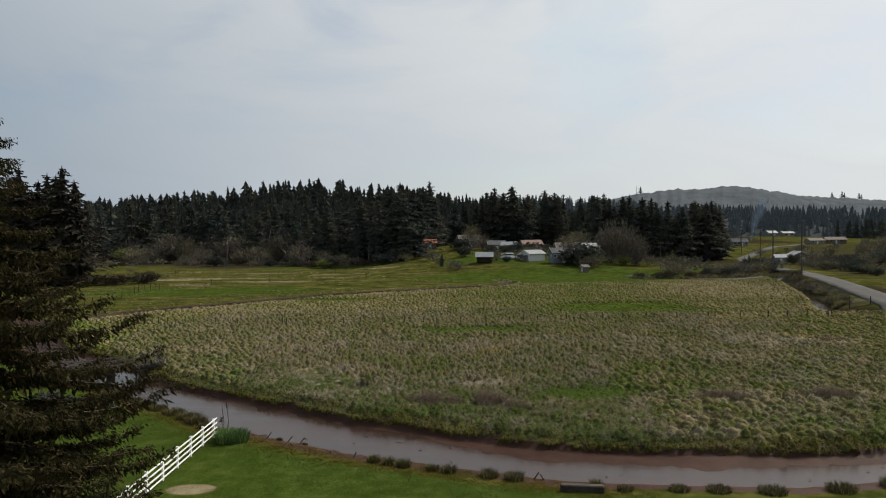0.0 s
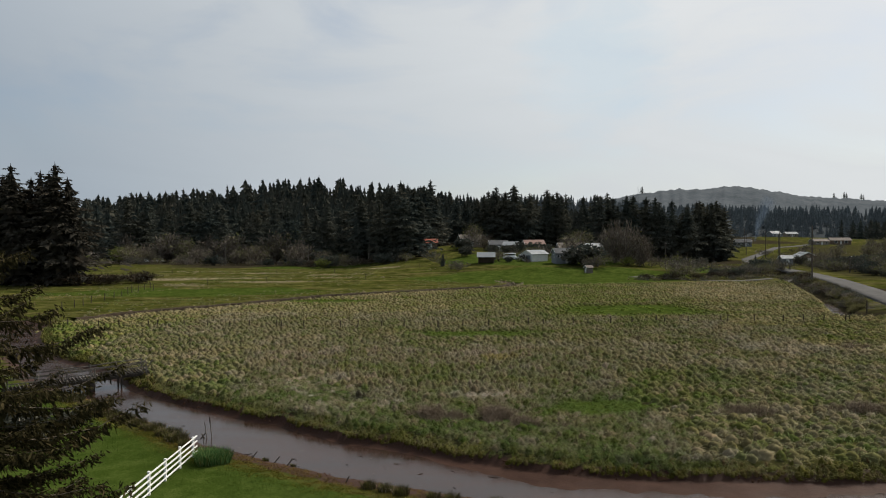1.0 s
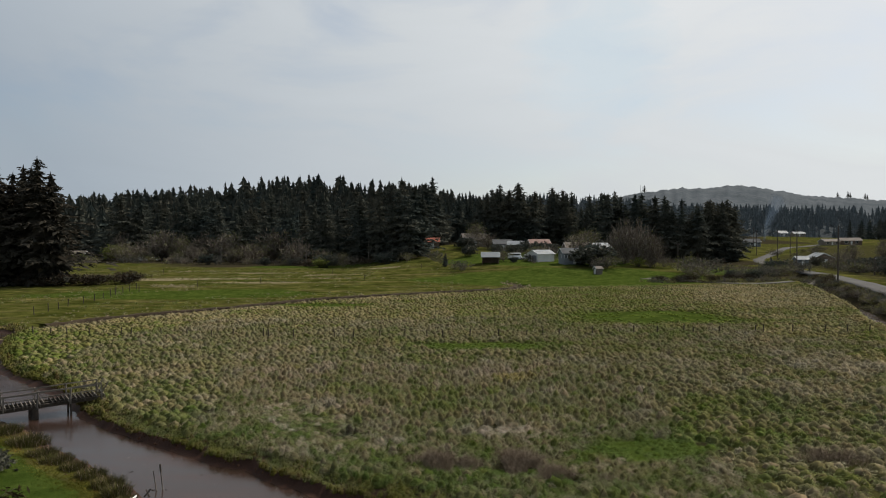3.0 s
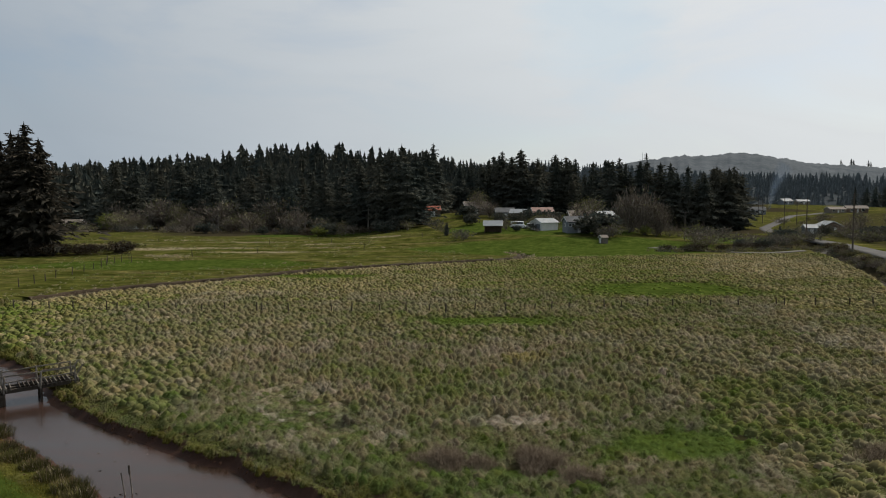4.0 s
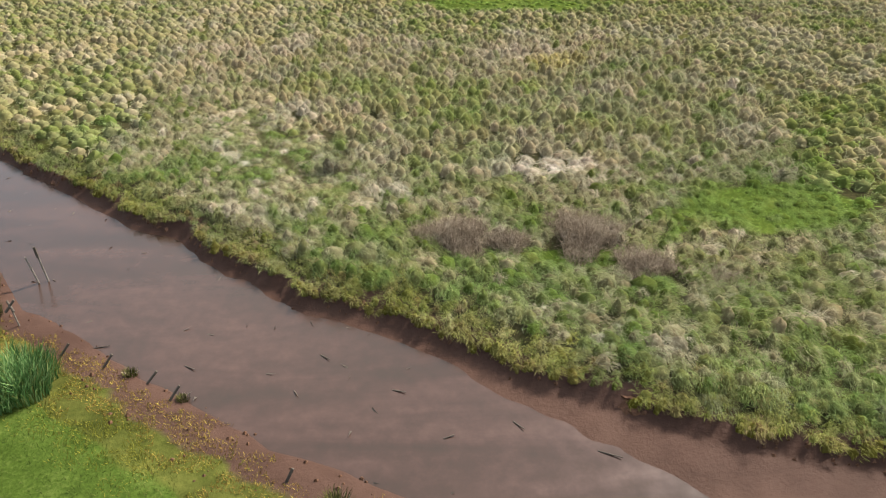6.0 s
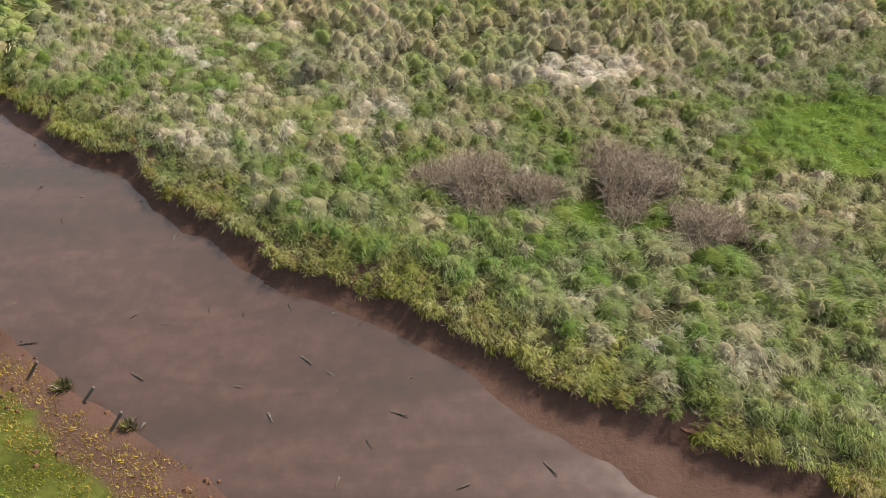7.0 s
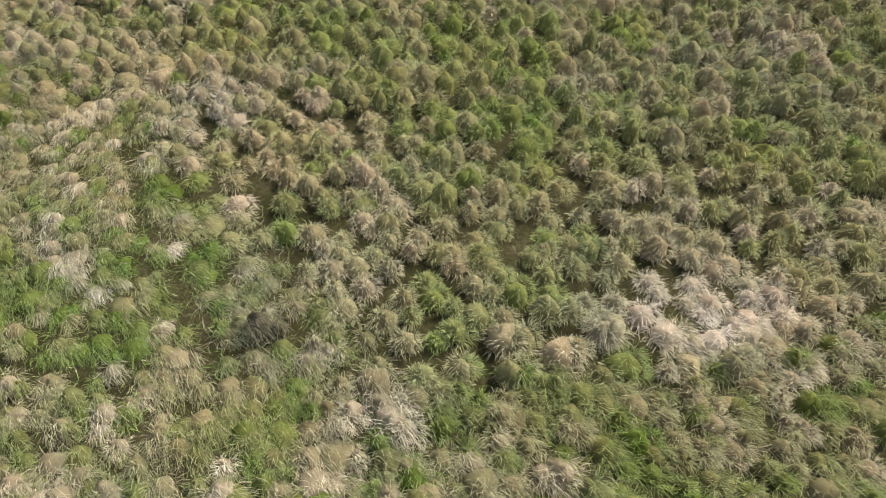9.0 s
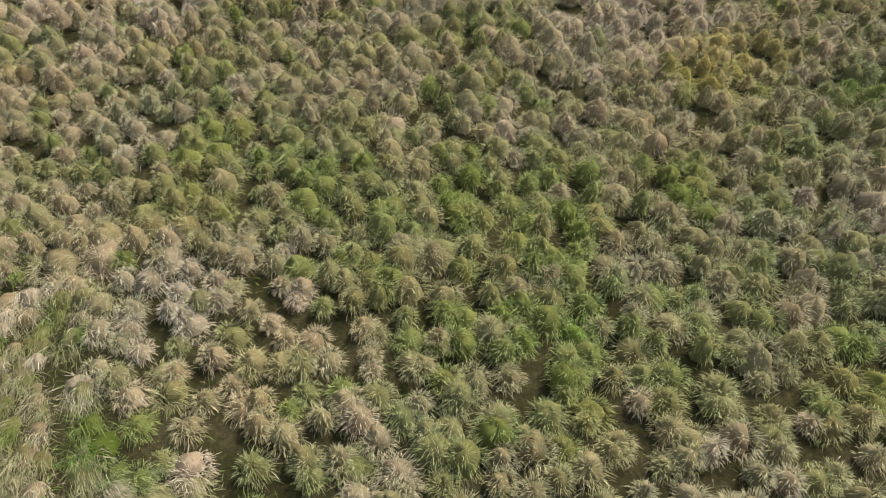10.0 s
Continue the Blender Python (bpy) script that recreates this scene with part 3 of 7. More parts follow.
# ---- plants: blades, crowns ----
def scatter(x0, x1, y0, y1, gap, jitter=0.36):
    """Places on a shaken triangular grid."""
    xs, ys = np.arange(x0, x1, gap), np.arange(y0, y1, gap * 0.866)
    gx, gy = np.meshgrid(xs, ys)
    gx = gx + (np.arange(len(ys)) % 2)[:, None] * gap / 2
    return (gx + rng.uniform(-jitter, jitter, gx.shape) * gap).reshape(-1), (gy + rng.uniform(-jitter, jitter, gy.shape) * gap).reshape(-1)


class Heap:
    """Gathers blades and lumps into one mesh."""

    def __init__(self):
        self.co, self.tri, self.quad, self.tm, self.qm, self.tint, self.n = [], [], [], [], [], [], 0

    def add(self, co, tri=None, tm=0, quad=None, qm=0, tint=(1.0, 1.0, 1.0)):
        if tri is not None and len(tri):
            self.tri.append(tri + self.n)
            self.tm.append(np.broadcast_to(tm, len(tri)))
        if quad is not None and len(quad):
            self.quad.append(quad + self.n)
            self.qm.append(np.broadcast_to(qm, len(quad)))
        self.co.append(co)
        self.tint.append(np.broadcast_to(np.asarray(tint, np.float32), (len(co), 3)))
        self.n += len(co)

    def mesh(self, name, mats, smooth=False, tinted=False):
        sets, slots = [], []
        if self.tri:
            sets.append(np.concatenate(self.tri))
            slots.append(np.concatenate(self.tm))
        if self.quad:
            sets.append(np.concatenate(self.quad))
            slots.append(np.concatenate(self.qm))
        me = raw_mesh(name, np.concatenate(self.co), sets, mats, np.concatenate(slots), smooth)
        if tinted:
            at = me.color_attributes.new("tint", "FLOAT_COLOR", "POINT")
            at.data.foreach_set("color", np.column_stack([np.concatenate(self.tint), np.ones(self.n)]).astype(np.float32).reshape(-1))
        return me


def blades(heap, root, az, lean, bend, length, width, slot, joints=2, wind=(0.0, 0.0), floor_z=None, twist=0.9):
    """Grass blades: root places, compass way, lean from upright and further bend in radians."""
    n = len(root)
    d = np.stack([np.cos(az), np.sin(az), np.zeros(n)], -1)
    side = np.stack([-np.sin(az), np.cos(az), np.zeros(n)], -1)
    tw = rng.uniform(-twist, twist, n)[:, None]
    side = side * np.cos(tw) + np.array([0, 0, 1.0]) * np.sin(tw)
    w = np.asarray(width).reshape(-1, 1) * 0.5 * np.ones((n, 1))
    up = np.array([0, 0, 1.0])
    breeze = np.array([wind[0], wind[1], 0.0])
    if joints == 1:
        a = (lean + bend * 0.5)[:, None]
        tip = root + length[:, None] * (np.sin(a) * d + np.cos(a) * up + breeze)
        if floor_z is not None:
            tip[:, 2] = np.maximum(tip[:, 2], floor_z + 0.03)
        co = np.stack([root - side * w, root + side * w, tip], 1).reshape(-1, 3)
        i = np.arange(n)[:, None] * 3
        heap.add(co, i + np.array([[0, 1, 2]]), slot)
        return
    a, b = lean[:, None], (lean + bend)[:, None]
    mid_ = root + 0.55 * length[:, None] * (np.sin(a) * d + np.cos(a) * up + breeze * 0.5)
    tip = mid_ + 0.5 * length[:, None] * (np.sin(b) * d + np.cos(b) * up + breeze)
    if floor_z is not None:
        mid_[:, 2] = np.maximum(mid_[:, 2], floor_z + 0.05)
        tip[:, 2] = np.maximum(tip[:, 2], floor_z + 0.03)
    co = np.stack([root - side * w, root + side * w, mid_ + side * w * 0.8, mid_ - side * w * 0.8, tip], 1).reshape(-1, 3)
    i = np.arange(n)[:, None] * 5
    heap.add(co, i + np.array([[3, 2, 4]]), slot, i + np.array([[0, 1, 2, 3]]), slot)


def domes(heap, cx, cy, cz, r, h, slot, rings=2, around=7, tint=None):
    n = len(cx)
    parts_, idx = [], []
    ph = rng.uniform(0, 6.28, n)
    for k in range(rings + 1):
        f = k / (rings + 0.0) * 1.4
        rr, zz = math.cos(f), math.sin(f)
        for j in range(around):
            a = ph + 2 * math.pi * (j + 0.5 * k) / around
            q = r * rr * rng.uniform(0.82, 1.18, n)
            parts_.append(np.stack([cx + q * np.cos(a), cy + q * np.sin(a), cz - 0.12 + (h + 0.12) * zz * rng.uniform(0.9, 1.1, n)], -1))
    co = np.stack(parts_, 1)
    for k in range(rings):
        for j in range(around):
            a, b = k * around + j, k * around + (j + 1) % around
            idx += [(a, b, b + around), (a, b + around, a + around)]
    top = [(rings * around + j, rings * around + j + 1, rings * around) for j in range(1, around - 1)]
    idx = np.array(idx + top)
    per = co.shape[1]
    heap.add(co.reshape(-1, 3), (np.arange(n)[:, None, None] * per + idx[None]).reshape(-1, 3), np.repeat(slot, len(idx)) if np.ndim(slot) else slot, tint=(1.0, 1.0, 1.0) if tint is None else np.repeat(tint, per, 0))


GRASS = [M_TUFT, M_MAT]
WIND = (0.10, -0.14)


def dryness(x, y):
    """How far the tussocks have died back, 0 to 1."""
    v = 0.34 * cloud(x, y, 6.0) + 0.40 * cloud(x, y, 1.8) + 0.25 * cloud(x, y, 22.0) + 0.01 + 0.05 * step(55, 60, y)
    v = v + 0.5 * spot(PALE, x, y) + 0.22 * spot(FADED, x, y) + 0.34 * spot(BROWN, x, y) - 0.45 * spot(BRIGHT, x, y, 0.6)
    v = v - 0.22 * spot(GREENER, x, y, 0.7)
    v = v - 0.16 * (1 - step(3.0, 15.0, to_line(FAR_BANK, x, y))) * (1 - step(-26, -16, x))
    v = v + 0.35 * (1 - step(3.0, 12.0, to_line(DITCH, x, y) + 5 * cloud(x, y, 4.0)))
    return np.clip(v, 0, 1)


def matted(x, y):
    """1 where the grass lies flattened and tangled near the creek."""
    line = np.where(x < -3.0, 54.6 - 0.95 * (x + 3.0), 54.6 + 0.22 * (x + 3.0))
    return np.clip(1 - step(-1.6, 1.6, y - line + 3.2 * (cloud(x, y, 3.6) - 0.5)), 0, 1)


def flattened(x, y):
    """1 where the grass lies flat: the worn strip between the tracks and the bleached patches."""
    return np.maximum(spot([(-9.3, 58.2, 2.4, 3.0), (-11.6, 61.5, 1.8, 2.8), (-7.4, 54.6, 1.8, 1.0)], x, y, 0.5), spot(PALE, x, y))


DRY_STEPS = [0.0, 0.3, 0.5, 0.7, 1.0, 1.35]
DRY_HUES = np.array([(0.088, 0.138, 0.033), (0.122, 0.156, 0.053), (0.155, 0.168, 0.083), (0.202, 0.193, 0.123), (0.28, 0.257, 0.195), (0.38, 0.355, 0.29)])


def hue(d, x, y):
    """The colour of grass that has died back by d, a little bluer or yellower from place to place."""
    c = np.stack([np.interp(d, DRY_STEPS, DRY_HUES[:, k]) for k in range(3)], -1)
    warm = (cloud(x + 11, y + 7, 2.4) + cloud(x, y + 63, 0.9) - 1.0)[:, None]
    return c * (1 + warm * np.array([0.11, 0.03, -0.07]))


def sprays(heap, root, az, rise, fall, length, width, tint_low, tint_high, slot, floor_z):
    """Arching blades, each a long lozenge that rises and then falls over."""
    n = len(root)
    d = np.stack([np.cos(az), np.sin(az), np.zeros(n)], -1)
    tw = rng.uniform(-0.7, 0.7, n)[:, None]
    up = np.array([0, 0, 1.0])
    side = (np.stack([-np.sin(az), np.cos(az), np.zeros(n)], -1) * np.cos(tw) + up * np.sin(tw)) * (0.5 * width)[:, None]
    breeze = np.array([WIND[0], WIND[1], 0.0])
    a, b, ln = rise[:, None], fall[:, None], length[:, None]
    mid_ = root + 0.5 * ln * (np.sin(a) * d + np.cos(a) * up + 0.5 * breeze)
    tip = mid_ + 0.55 * ln * (np.sin(b) * d + np.cos(b) * up + breeze)
    tip[:, 2] = np.maximum(tip[:, 2], floor_z + 0.02)
    co = np.stack([root, mid_ - side, mid_ + side, tip], 1).reshape(-1, 3)
    i = np.arange(n)[:, None] * 4
    tri = np.stack([i + np.array([[0, 2, 1]]), i + np.array([[1, 2, 3]])], 1).reshape(-1, 3)
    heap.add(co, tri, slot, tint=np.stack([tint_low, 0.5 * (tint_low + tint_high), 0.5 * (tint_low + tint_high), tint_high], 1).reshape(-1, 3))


def tussocks(heap, cx, cy, r, tall, count, width, arched=True, rings=2, around=7, fresher=0.0, own=None, cast=(1.0, 1.0, 1.0), core=0.78):
    """Domed tufts whose blades rise from the crown and hang over the sides."""
    n = len(cx)
    cz = height(cx, cy)
    low, limey, pale, odd = spot(BRIGHT, cx, cy), spot(LIMEY, cx, cy), spot(PALE, cx, cy), matted(cx, cy) * (1.0 if arched else 0.3)
    dryv = 0.12 + 0.84 * dryness(cx, cy) - fresher - 0.03 * odd + rng.normal(0, 0.12 + 0.14 * odd + 0.1 * flattened(cx, cy), n) - 0.1 * flattened(cx, cy)
    flat = flattened(cx, cy)
    tall = tall * (1 - np.maximum(0.6 * low, 0.66 * flat)) * (1 - odd * rng.uniform(0.0, 0.4, n))
    r = r * (1 + odd * rng.uniform(-0.3, 0.45, n))
    tone = hue(dryv + 0.04, cx, cy)
    for share, colour in ((limey * rng.uniform(0.2, 1.0, n), (0.235, 0.22, 0.07)), (low, (0.095, 0.15, 0.030)), (0.6 * pale * rng.uniform(0.0, 1.0, n), (0.33, 0.312, 0.285))):
        tone = tone + (np.array(colour) - tone) * (0.85 * share)[:, None]
    tone = tone * np.array(cast)
    if own is not None:
        tone = 0.25 * tone + 0.75 * own
    # brown dead thatch inside, tinted darker still as shade between the blades
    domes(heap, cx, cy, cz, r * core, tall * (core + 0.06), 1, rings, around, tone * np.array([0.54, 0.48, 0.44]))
    t = np.repeat(np.arange(n), count)
    m = len(t)
    f = rng.random(m) ** 0.62                        # 0 on the crown, 1 on the skirt
    phi, az = f * 1.42, rng.uniform(0, 2 * math.pi, m)
    rr, tl, mt = r[t], tall[t], odd[t]
    lop = rng.normal(0, 0.22, (2, n)) + np.array([[0.12], [-0.10]])
    sway = (rr * np.cos(phi))[None] * lop[:, t]
    root = np.stack([sway[0] + cx[t] + np.cos(az) * np.sin(phi) * rr * 0.72, sway[1] + cy[t] + np.sin(az) * np.sin(phi) * rr * 0.72, cz[t] + tl * np.cos(phi) * 0.76], -1)
    az = az + rng.normal(0, 0.35, m)
    comb = 5.4 + 2.2 * (cloud(cx, cy, 3.5) - 0.5)
    az = np.where(rng.random(m) < 0.45 * mt + 0.12 + 0.25 * flat[t], comb[t] + rng.normal(0, 0.45, m), az)
    rise = phi * 0.9 + rng.uniform(-0.1, 0.35, m) + 0.25 * mt
    rise = rise + 0.5 * flat[t]
    fall = rise + rng.uniform(0.45, 1.25, m)
    length = (0.07 + np.where(mt > 0.5, 0.40, 0.33) * rr) * rng.uniform(0.6, 1.3, m) * (1 + 0.2 * mt + 0.25 * flat[t])
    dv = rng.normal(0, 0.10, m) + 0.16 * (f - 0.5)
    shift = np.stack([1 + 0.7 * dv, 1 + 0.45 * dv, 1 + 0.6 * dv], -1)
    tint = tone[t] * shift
    # darker towards the root; dead tips paler, brightened further to stand in for highlights
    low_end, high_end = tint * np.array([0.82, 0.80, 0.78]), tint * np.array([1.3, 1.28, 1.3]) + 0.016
    if arched:
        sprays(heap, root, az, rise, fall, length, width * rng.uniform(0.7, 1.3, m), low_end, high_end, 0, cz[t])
        return
    a = (0.5 * (rise + fall))[:, None]
    d = np.stack([np.cos(az), np.sin(az), np.zeros(m)], -1)
    side = np.stack([-np.sin(az), np.cos(az), rng.uniform(-0.5, 0.5, m)], -1) * (0.5 * width * rng.uniform(0.7, 1.3, m))[:, None]
    tip = root + length[:, None] * (np.sin(a) * d + np.cos(a) * np.array([0, 0, 1.0]) + np.array([WIND[0], WIND[1], 0.0]))
    tip[:, 2] = np.maximum(tip[:, 2], cz[t] + 0.02)
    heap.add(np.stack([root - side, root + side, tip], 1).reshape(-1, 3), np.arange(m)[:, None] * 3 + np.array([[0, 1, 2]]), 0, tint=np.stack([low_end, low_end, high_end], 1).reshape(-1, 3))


SHRUBS = [(-1.2, 50.2, 1.5, 1.4), (0.6, 49.7, 0.8, 0.8), (3.3, 50.3, 1.5, 1.8), (4.9, 48.3, 1.3, 1.1), (20.0, 50.7, 2.7, 1.2), (28.0, 51.4, 2.9, 1.2)]
TRACKS = [[(-12.2, 64.3), (-10.3, 60.2), (-8.8, 57.5), (-8.0, 56.4), (-7.2, 54.6)], [(-7.6, 60.8), (-6.0, 58.4), (-4.9, 56.3), (-3.7, 54.4), (-2.2, 53.0)]]


def marsh():
    def keep(x, y, margin=0.85, worn=0.13):
        ok = in_poly(MARSH, x, y)
        for line in TRACKS:
            ok &= to_line(line, x, y) >= worn
        for bx, by, rx, ry in SHRUBS:
            ok &= np.hypot((x - bx) / (0.8 * rx), (y - by) / (0.8 * ry)) > 1
        ok &= np.hypot((x + 6.2) / 0.62, (y - 55.9) / 0.40) > 1
        return ok & (to_line(FAR_BANK, x, y) > margin + 0.7 * (cloud(x, y, 1.9) - 0.5)) & (to_line(DITCH, x, y) > 2.2 + 1.4 * cloud(x, y, 3.0)) & (to_line(DRAIN, x, y) > 1.5)

    warp = lambda x, y: 4.0 * (cloud(x, y, 2.2) - 0.5)
    close = lambda x, y: (x + warp(x, y) > -15.0 - 0.25 * np.maximum(y - 55, 0)) & (x + warp(x, y) < 14.5) & (y + warp(x + 50, y) < 77.5)
    middle = lambda x, y: (np.abs(x) + 4 * warp(x / 4, y / 4) < 42) & (y + 4 * warp(y / 4, x / 4) < 108)
    # nearest the flight line
    h = Heap()
    for gap, low_growth, r0, t0, count, wide in ((0.66, False, 0.39, 0.54, 280, 0.0080), (0.5, True, 0.34, 0.46, 200, 0.0078)):
        x, y = scatter(-21, 17.5, 38, 79, gap, 0.44)
        ok = keep(x, y) & close(x, y) & ((matted(x, y) > 0.5) == low_growth) & (rng.random(len(x)) > 0.45 * spot(BRIGHT, x, y))
        x, y = x[ok], y[ok]
        big = 0.78 + 0.44 * cloud(x, y, 2.2)
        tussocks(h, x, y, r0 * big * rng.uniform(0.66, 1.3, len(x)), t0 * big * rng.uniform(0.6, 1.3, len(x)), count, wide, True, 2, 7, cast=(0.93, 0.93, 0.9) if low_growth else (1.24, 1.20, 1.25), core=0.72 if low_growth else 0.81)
    # near-black tufts painted in place of the shadowed hollow under a hummock
    tussocks(h, np.array([-6.5, -6.1]), np.array([56.05, 55.95]), np.array([0.36, 0.34]), np.array([0.75, 0.65]), 230, 0.0095, True, 2, 7, 0.0, np.array([(0.035, 0.033, 0.02)]))
    n = 90000                                         # flattened stems and low growth in the gaps
    fx, fy = rng.uniform(-21, 17.5, n), rng.uniform(38, 80, n)
    ok = keep(fx, fy, 0.3, 0.0) & close(fx, fy) & (rng.random(n) < 0.2 + 0.42 * matted(fx, fy) + 0.4 * spot(BRIGHT, fx, fy))
    fx, fy = fx[ok], fy[ok]
    n = len(fx)
    fz, br = height(fx, fy), spot(BRIGHT, fx, fy)
    tone = hue(np.where(rng.random(n) < 0.5 + 0.3 * matted(fx, fy), 0.12, 0.9) + rng.normal(0, 0.15, n), fx, fy)
    tone = tone + (np.array([0.10, 0.16, 0.032]) - tone) * (0.9 * br)[:, None]
    sprays(h, np.stack([fx, fy, fz], -1), rng.uniform(0, 6.28, n), rng.uniform(0.3, 1.2, n), rng.uniform(1.0, 1.6, n), rng.uniform(0.14, 0.36, n), np.full(n, 0.015), tone * 0.9, tone * 1.1, 0, fz)
    tagged(new("marsh_grass", h.mesh("marsh_grass", GRASS, True, True)), "dense tussocks of green and straw coloured marsh grass", "marsh grass", kind="stuff")
    # beyond
    h = Heap()
    x, y = scatter(-52, 52, 38, 120, 0.80, 0.42)
    ok = keep(x, y) & ~close(x, y) & middle(x, y) & (rng.random(len(x)) > 0.5 * spot(BRIGHT, x, y))
    x, y = x[ok], y[ok]
    big = 0.8 + 0.4 * cloud(x, y, 3.0)
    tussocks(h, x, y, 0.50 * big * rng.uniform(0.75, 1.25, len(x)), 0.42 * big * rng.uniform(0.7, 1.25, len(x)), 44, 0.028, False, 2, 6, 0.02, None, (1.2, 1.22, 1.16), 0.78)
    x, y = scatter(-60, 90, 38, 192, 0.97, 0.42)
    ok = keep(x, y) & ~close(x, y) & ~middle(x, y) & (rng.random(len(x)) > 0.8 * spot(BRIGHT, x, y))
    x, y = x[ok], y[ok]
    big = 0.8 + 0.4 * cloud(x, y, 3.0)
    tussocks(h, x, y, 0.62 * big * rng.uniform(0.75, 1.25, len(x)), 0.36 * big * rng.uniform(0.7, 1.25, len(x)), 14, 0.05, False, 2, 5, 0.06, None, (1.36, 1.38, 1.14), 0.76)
    tagged(new("far_marsh_grass", h.mesh("far_marsh_grass", GRASS, True, True)), "wide field of grey-green and straw marsh tussocks", "marsh grass", kind="stuff")


def bank_grass():
    """Yellow-green tufts that crowd the creek's far bank and hang over its edge."""
    h = Heap()
    for x0, x1, y0, y1, gap, size, count, w, arched in ((-24, 18, 38, 62, 0.30, 1.0, 105, 0.0085, True), (-60, -24, 55, 112, 0.42, 1.5, 26, 0.03, False), (18, 60, 36, 46, 0.36, 1.5, 30, 0.026, False)):
        x, y = scatter(x0, x1, y0, y1, gap, 0.45)
        inside, d_far, d_near = shore(x, y)
        e = rough_edge(x, y)
        ok = (d_far < d_near) & np.where(inside, (d_far + e < 0.10 * cloud(x, y, 1.3)) & (cloud(x, y, 0.9) > 0.26), d_far < 1.15 + 1.0 * (cloud(x, y, 2.0) - 0.5)) & ((cloud(x, y, 0.7) > 0.16) | (not arched))
        x, y = x[ok], y[ok]
        n = len(x)
        own = np.array([(0.128, 0.132, 0.030)]) * (1 + 0.5 * (cloud(x, y, 1.1) - 0.5) + rng.normal(0, 0.12, n))[:, None]
        own = own + (np.array([0.075, 0.105, 0.028]) - own) * np.clip(1.6 * cloud(x + 5, y, 2.6) - 0.4, 0, 1)[:, None]
        own = np.where((rng.random(n) < 0.10)[:, None], np.array([(0.14, 0.10, 0.042)]), own)
        lumpy = size * (0.6 + 0.8 * cloud(x, y, 0.8))
        tussocks(h, x, y, 0.20 * lumpy * rng.uniform(0.7, 1.3, n), 0.26 * lumpy * rng.uniform(0.5, 1.5, n), count, w, arched, 2, 6, 0.0, own, core=0.6)
    line = np.array([p for p in FAR_BANK if -64 < p[0] < 62], float)
    way = np.concatenate([[0], np.cumsum(np.hypot(*np.diff(line, axis=0).T))])
    u = np.arange(0, way[-1], 0.2) + rng.uniform(-0.08, 0.08, len(np.arange(0, way[-1], 0.2)))
    x, y = np.interp(u, way, line[:, 0]), np.interp(u, way, line[:, 1])
    keep_ = cloud(x, y, 0.8) > np.where((x > -20) & (x < 8), 0.34, 0.1)
    x, y = x[keep_] + rng.normal(0, 0.05, keep_.sum()), y[keep_] - 0.05 + rng.normal(0, 0.05, keep_.sum())
    n = len(x)
    own = np.array([(0.125, 0.112, 0.022)]) * (0.6 + 0.7 * cloud(x, y, 0.9))[:, None]
    tussocks(h, x, y, rng.uniform(0.15, 0.25, n), rng.uniform(0.14, 0.3, n), 60, 0.010, True, 2, 6, 0.0, own, core=0.7)
    tagged(new("bank_grass", h.mesh("bank_grass", GRASS, True, True)), "yellow-green grass tufts crowding the mud bank", "grass", kind="stuff")


def pasture_tufts():
    """Loose tufts and rushes on the grazed fields and along the ditches."""
    h = Heap()
    x, y = rng.uniform(-125, 60, 9000), rng.uniform(104, 300, 9000)
    d = to_line(DITCH, x, y)
    ok = ~in_poly(MARSH, x, y) & ~shore(x, y)[0] & (d > 1.0) & (y < 262 - 0.12 * x) & (cloud(x, y, 11.0) + 0.35 * cloud(x, y, 3.0) > 0.72) & ~((x > 4) & (y > 172))
    x, y = x[ok], y[ok]
    tussocks(h, x, y, rng.uniform(0.2, 0.5, len(x)), rng.uniform(0.08, 0.26, len(x)), 10, 0.07, False, 1, 5, 0.2)
    for cx, cy, rx, ry, n in ((-78, 206, 18, 4, 70), (-60, 235, 16, 3, 60), (-45, 192, 14, 2, 40), (-100, 225, 12, 4, 40), (-58, 205, 9, 3, 40), (-22, 245, 10, 2, 30), (-36, 222, 12, 2, 36), (-66, 180, 6, 3, 30), (-62, 176, 3, 1, 12), (-84, 246, 14, 3, 40), (-30, 206, 12, 2, 26)):
        x, y = rng.normal(cx, 0.5 * rx, n), rng.normal(cy, 0.5 * ry, n)
        tussocks(h, x, y, rng.uniform(0.4, 1.1, n), rng.uniform(0.08, 0.3, n), 12, 0.06, False, 1, 5, -0.15)
    g = rng.uniform(0, 1, 1500)
    pts = np.array(DITCH)
    seg = np.minimum((g * (len(pts) - 1)).astype(int), len(pts) - 2)
    u = (g * (len(pts) - 1) - seg)[:, None]
    c = pts[seg] * (1 - u) + pts[seg + 1] * u + rng.normal(0, 1.0, (1500, 2))
    c = c[(to_line(DITCH, c[:, 0], c[:, 1]) > 0.7) & ~shore(c[:, 0], c[:, 1])[0]]
    tussocks(h, c[:, 0], c[:, 1], rng.uniform(0.3, 0.6, len(c)), rng.uniform(0.15, 0.35, len(c)), 12, 0.08, False, 1, 5, 0.1)
    tagged(new("pasture_tufts", h.mesh("pasture_tufts", GRASS, True, True)), "scattered olive and straw tufts on grazed pasture", "grass tufts", kind="stuff")


marsh()
bank_grass()
pasture_tufts()


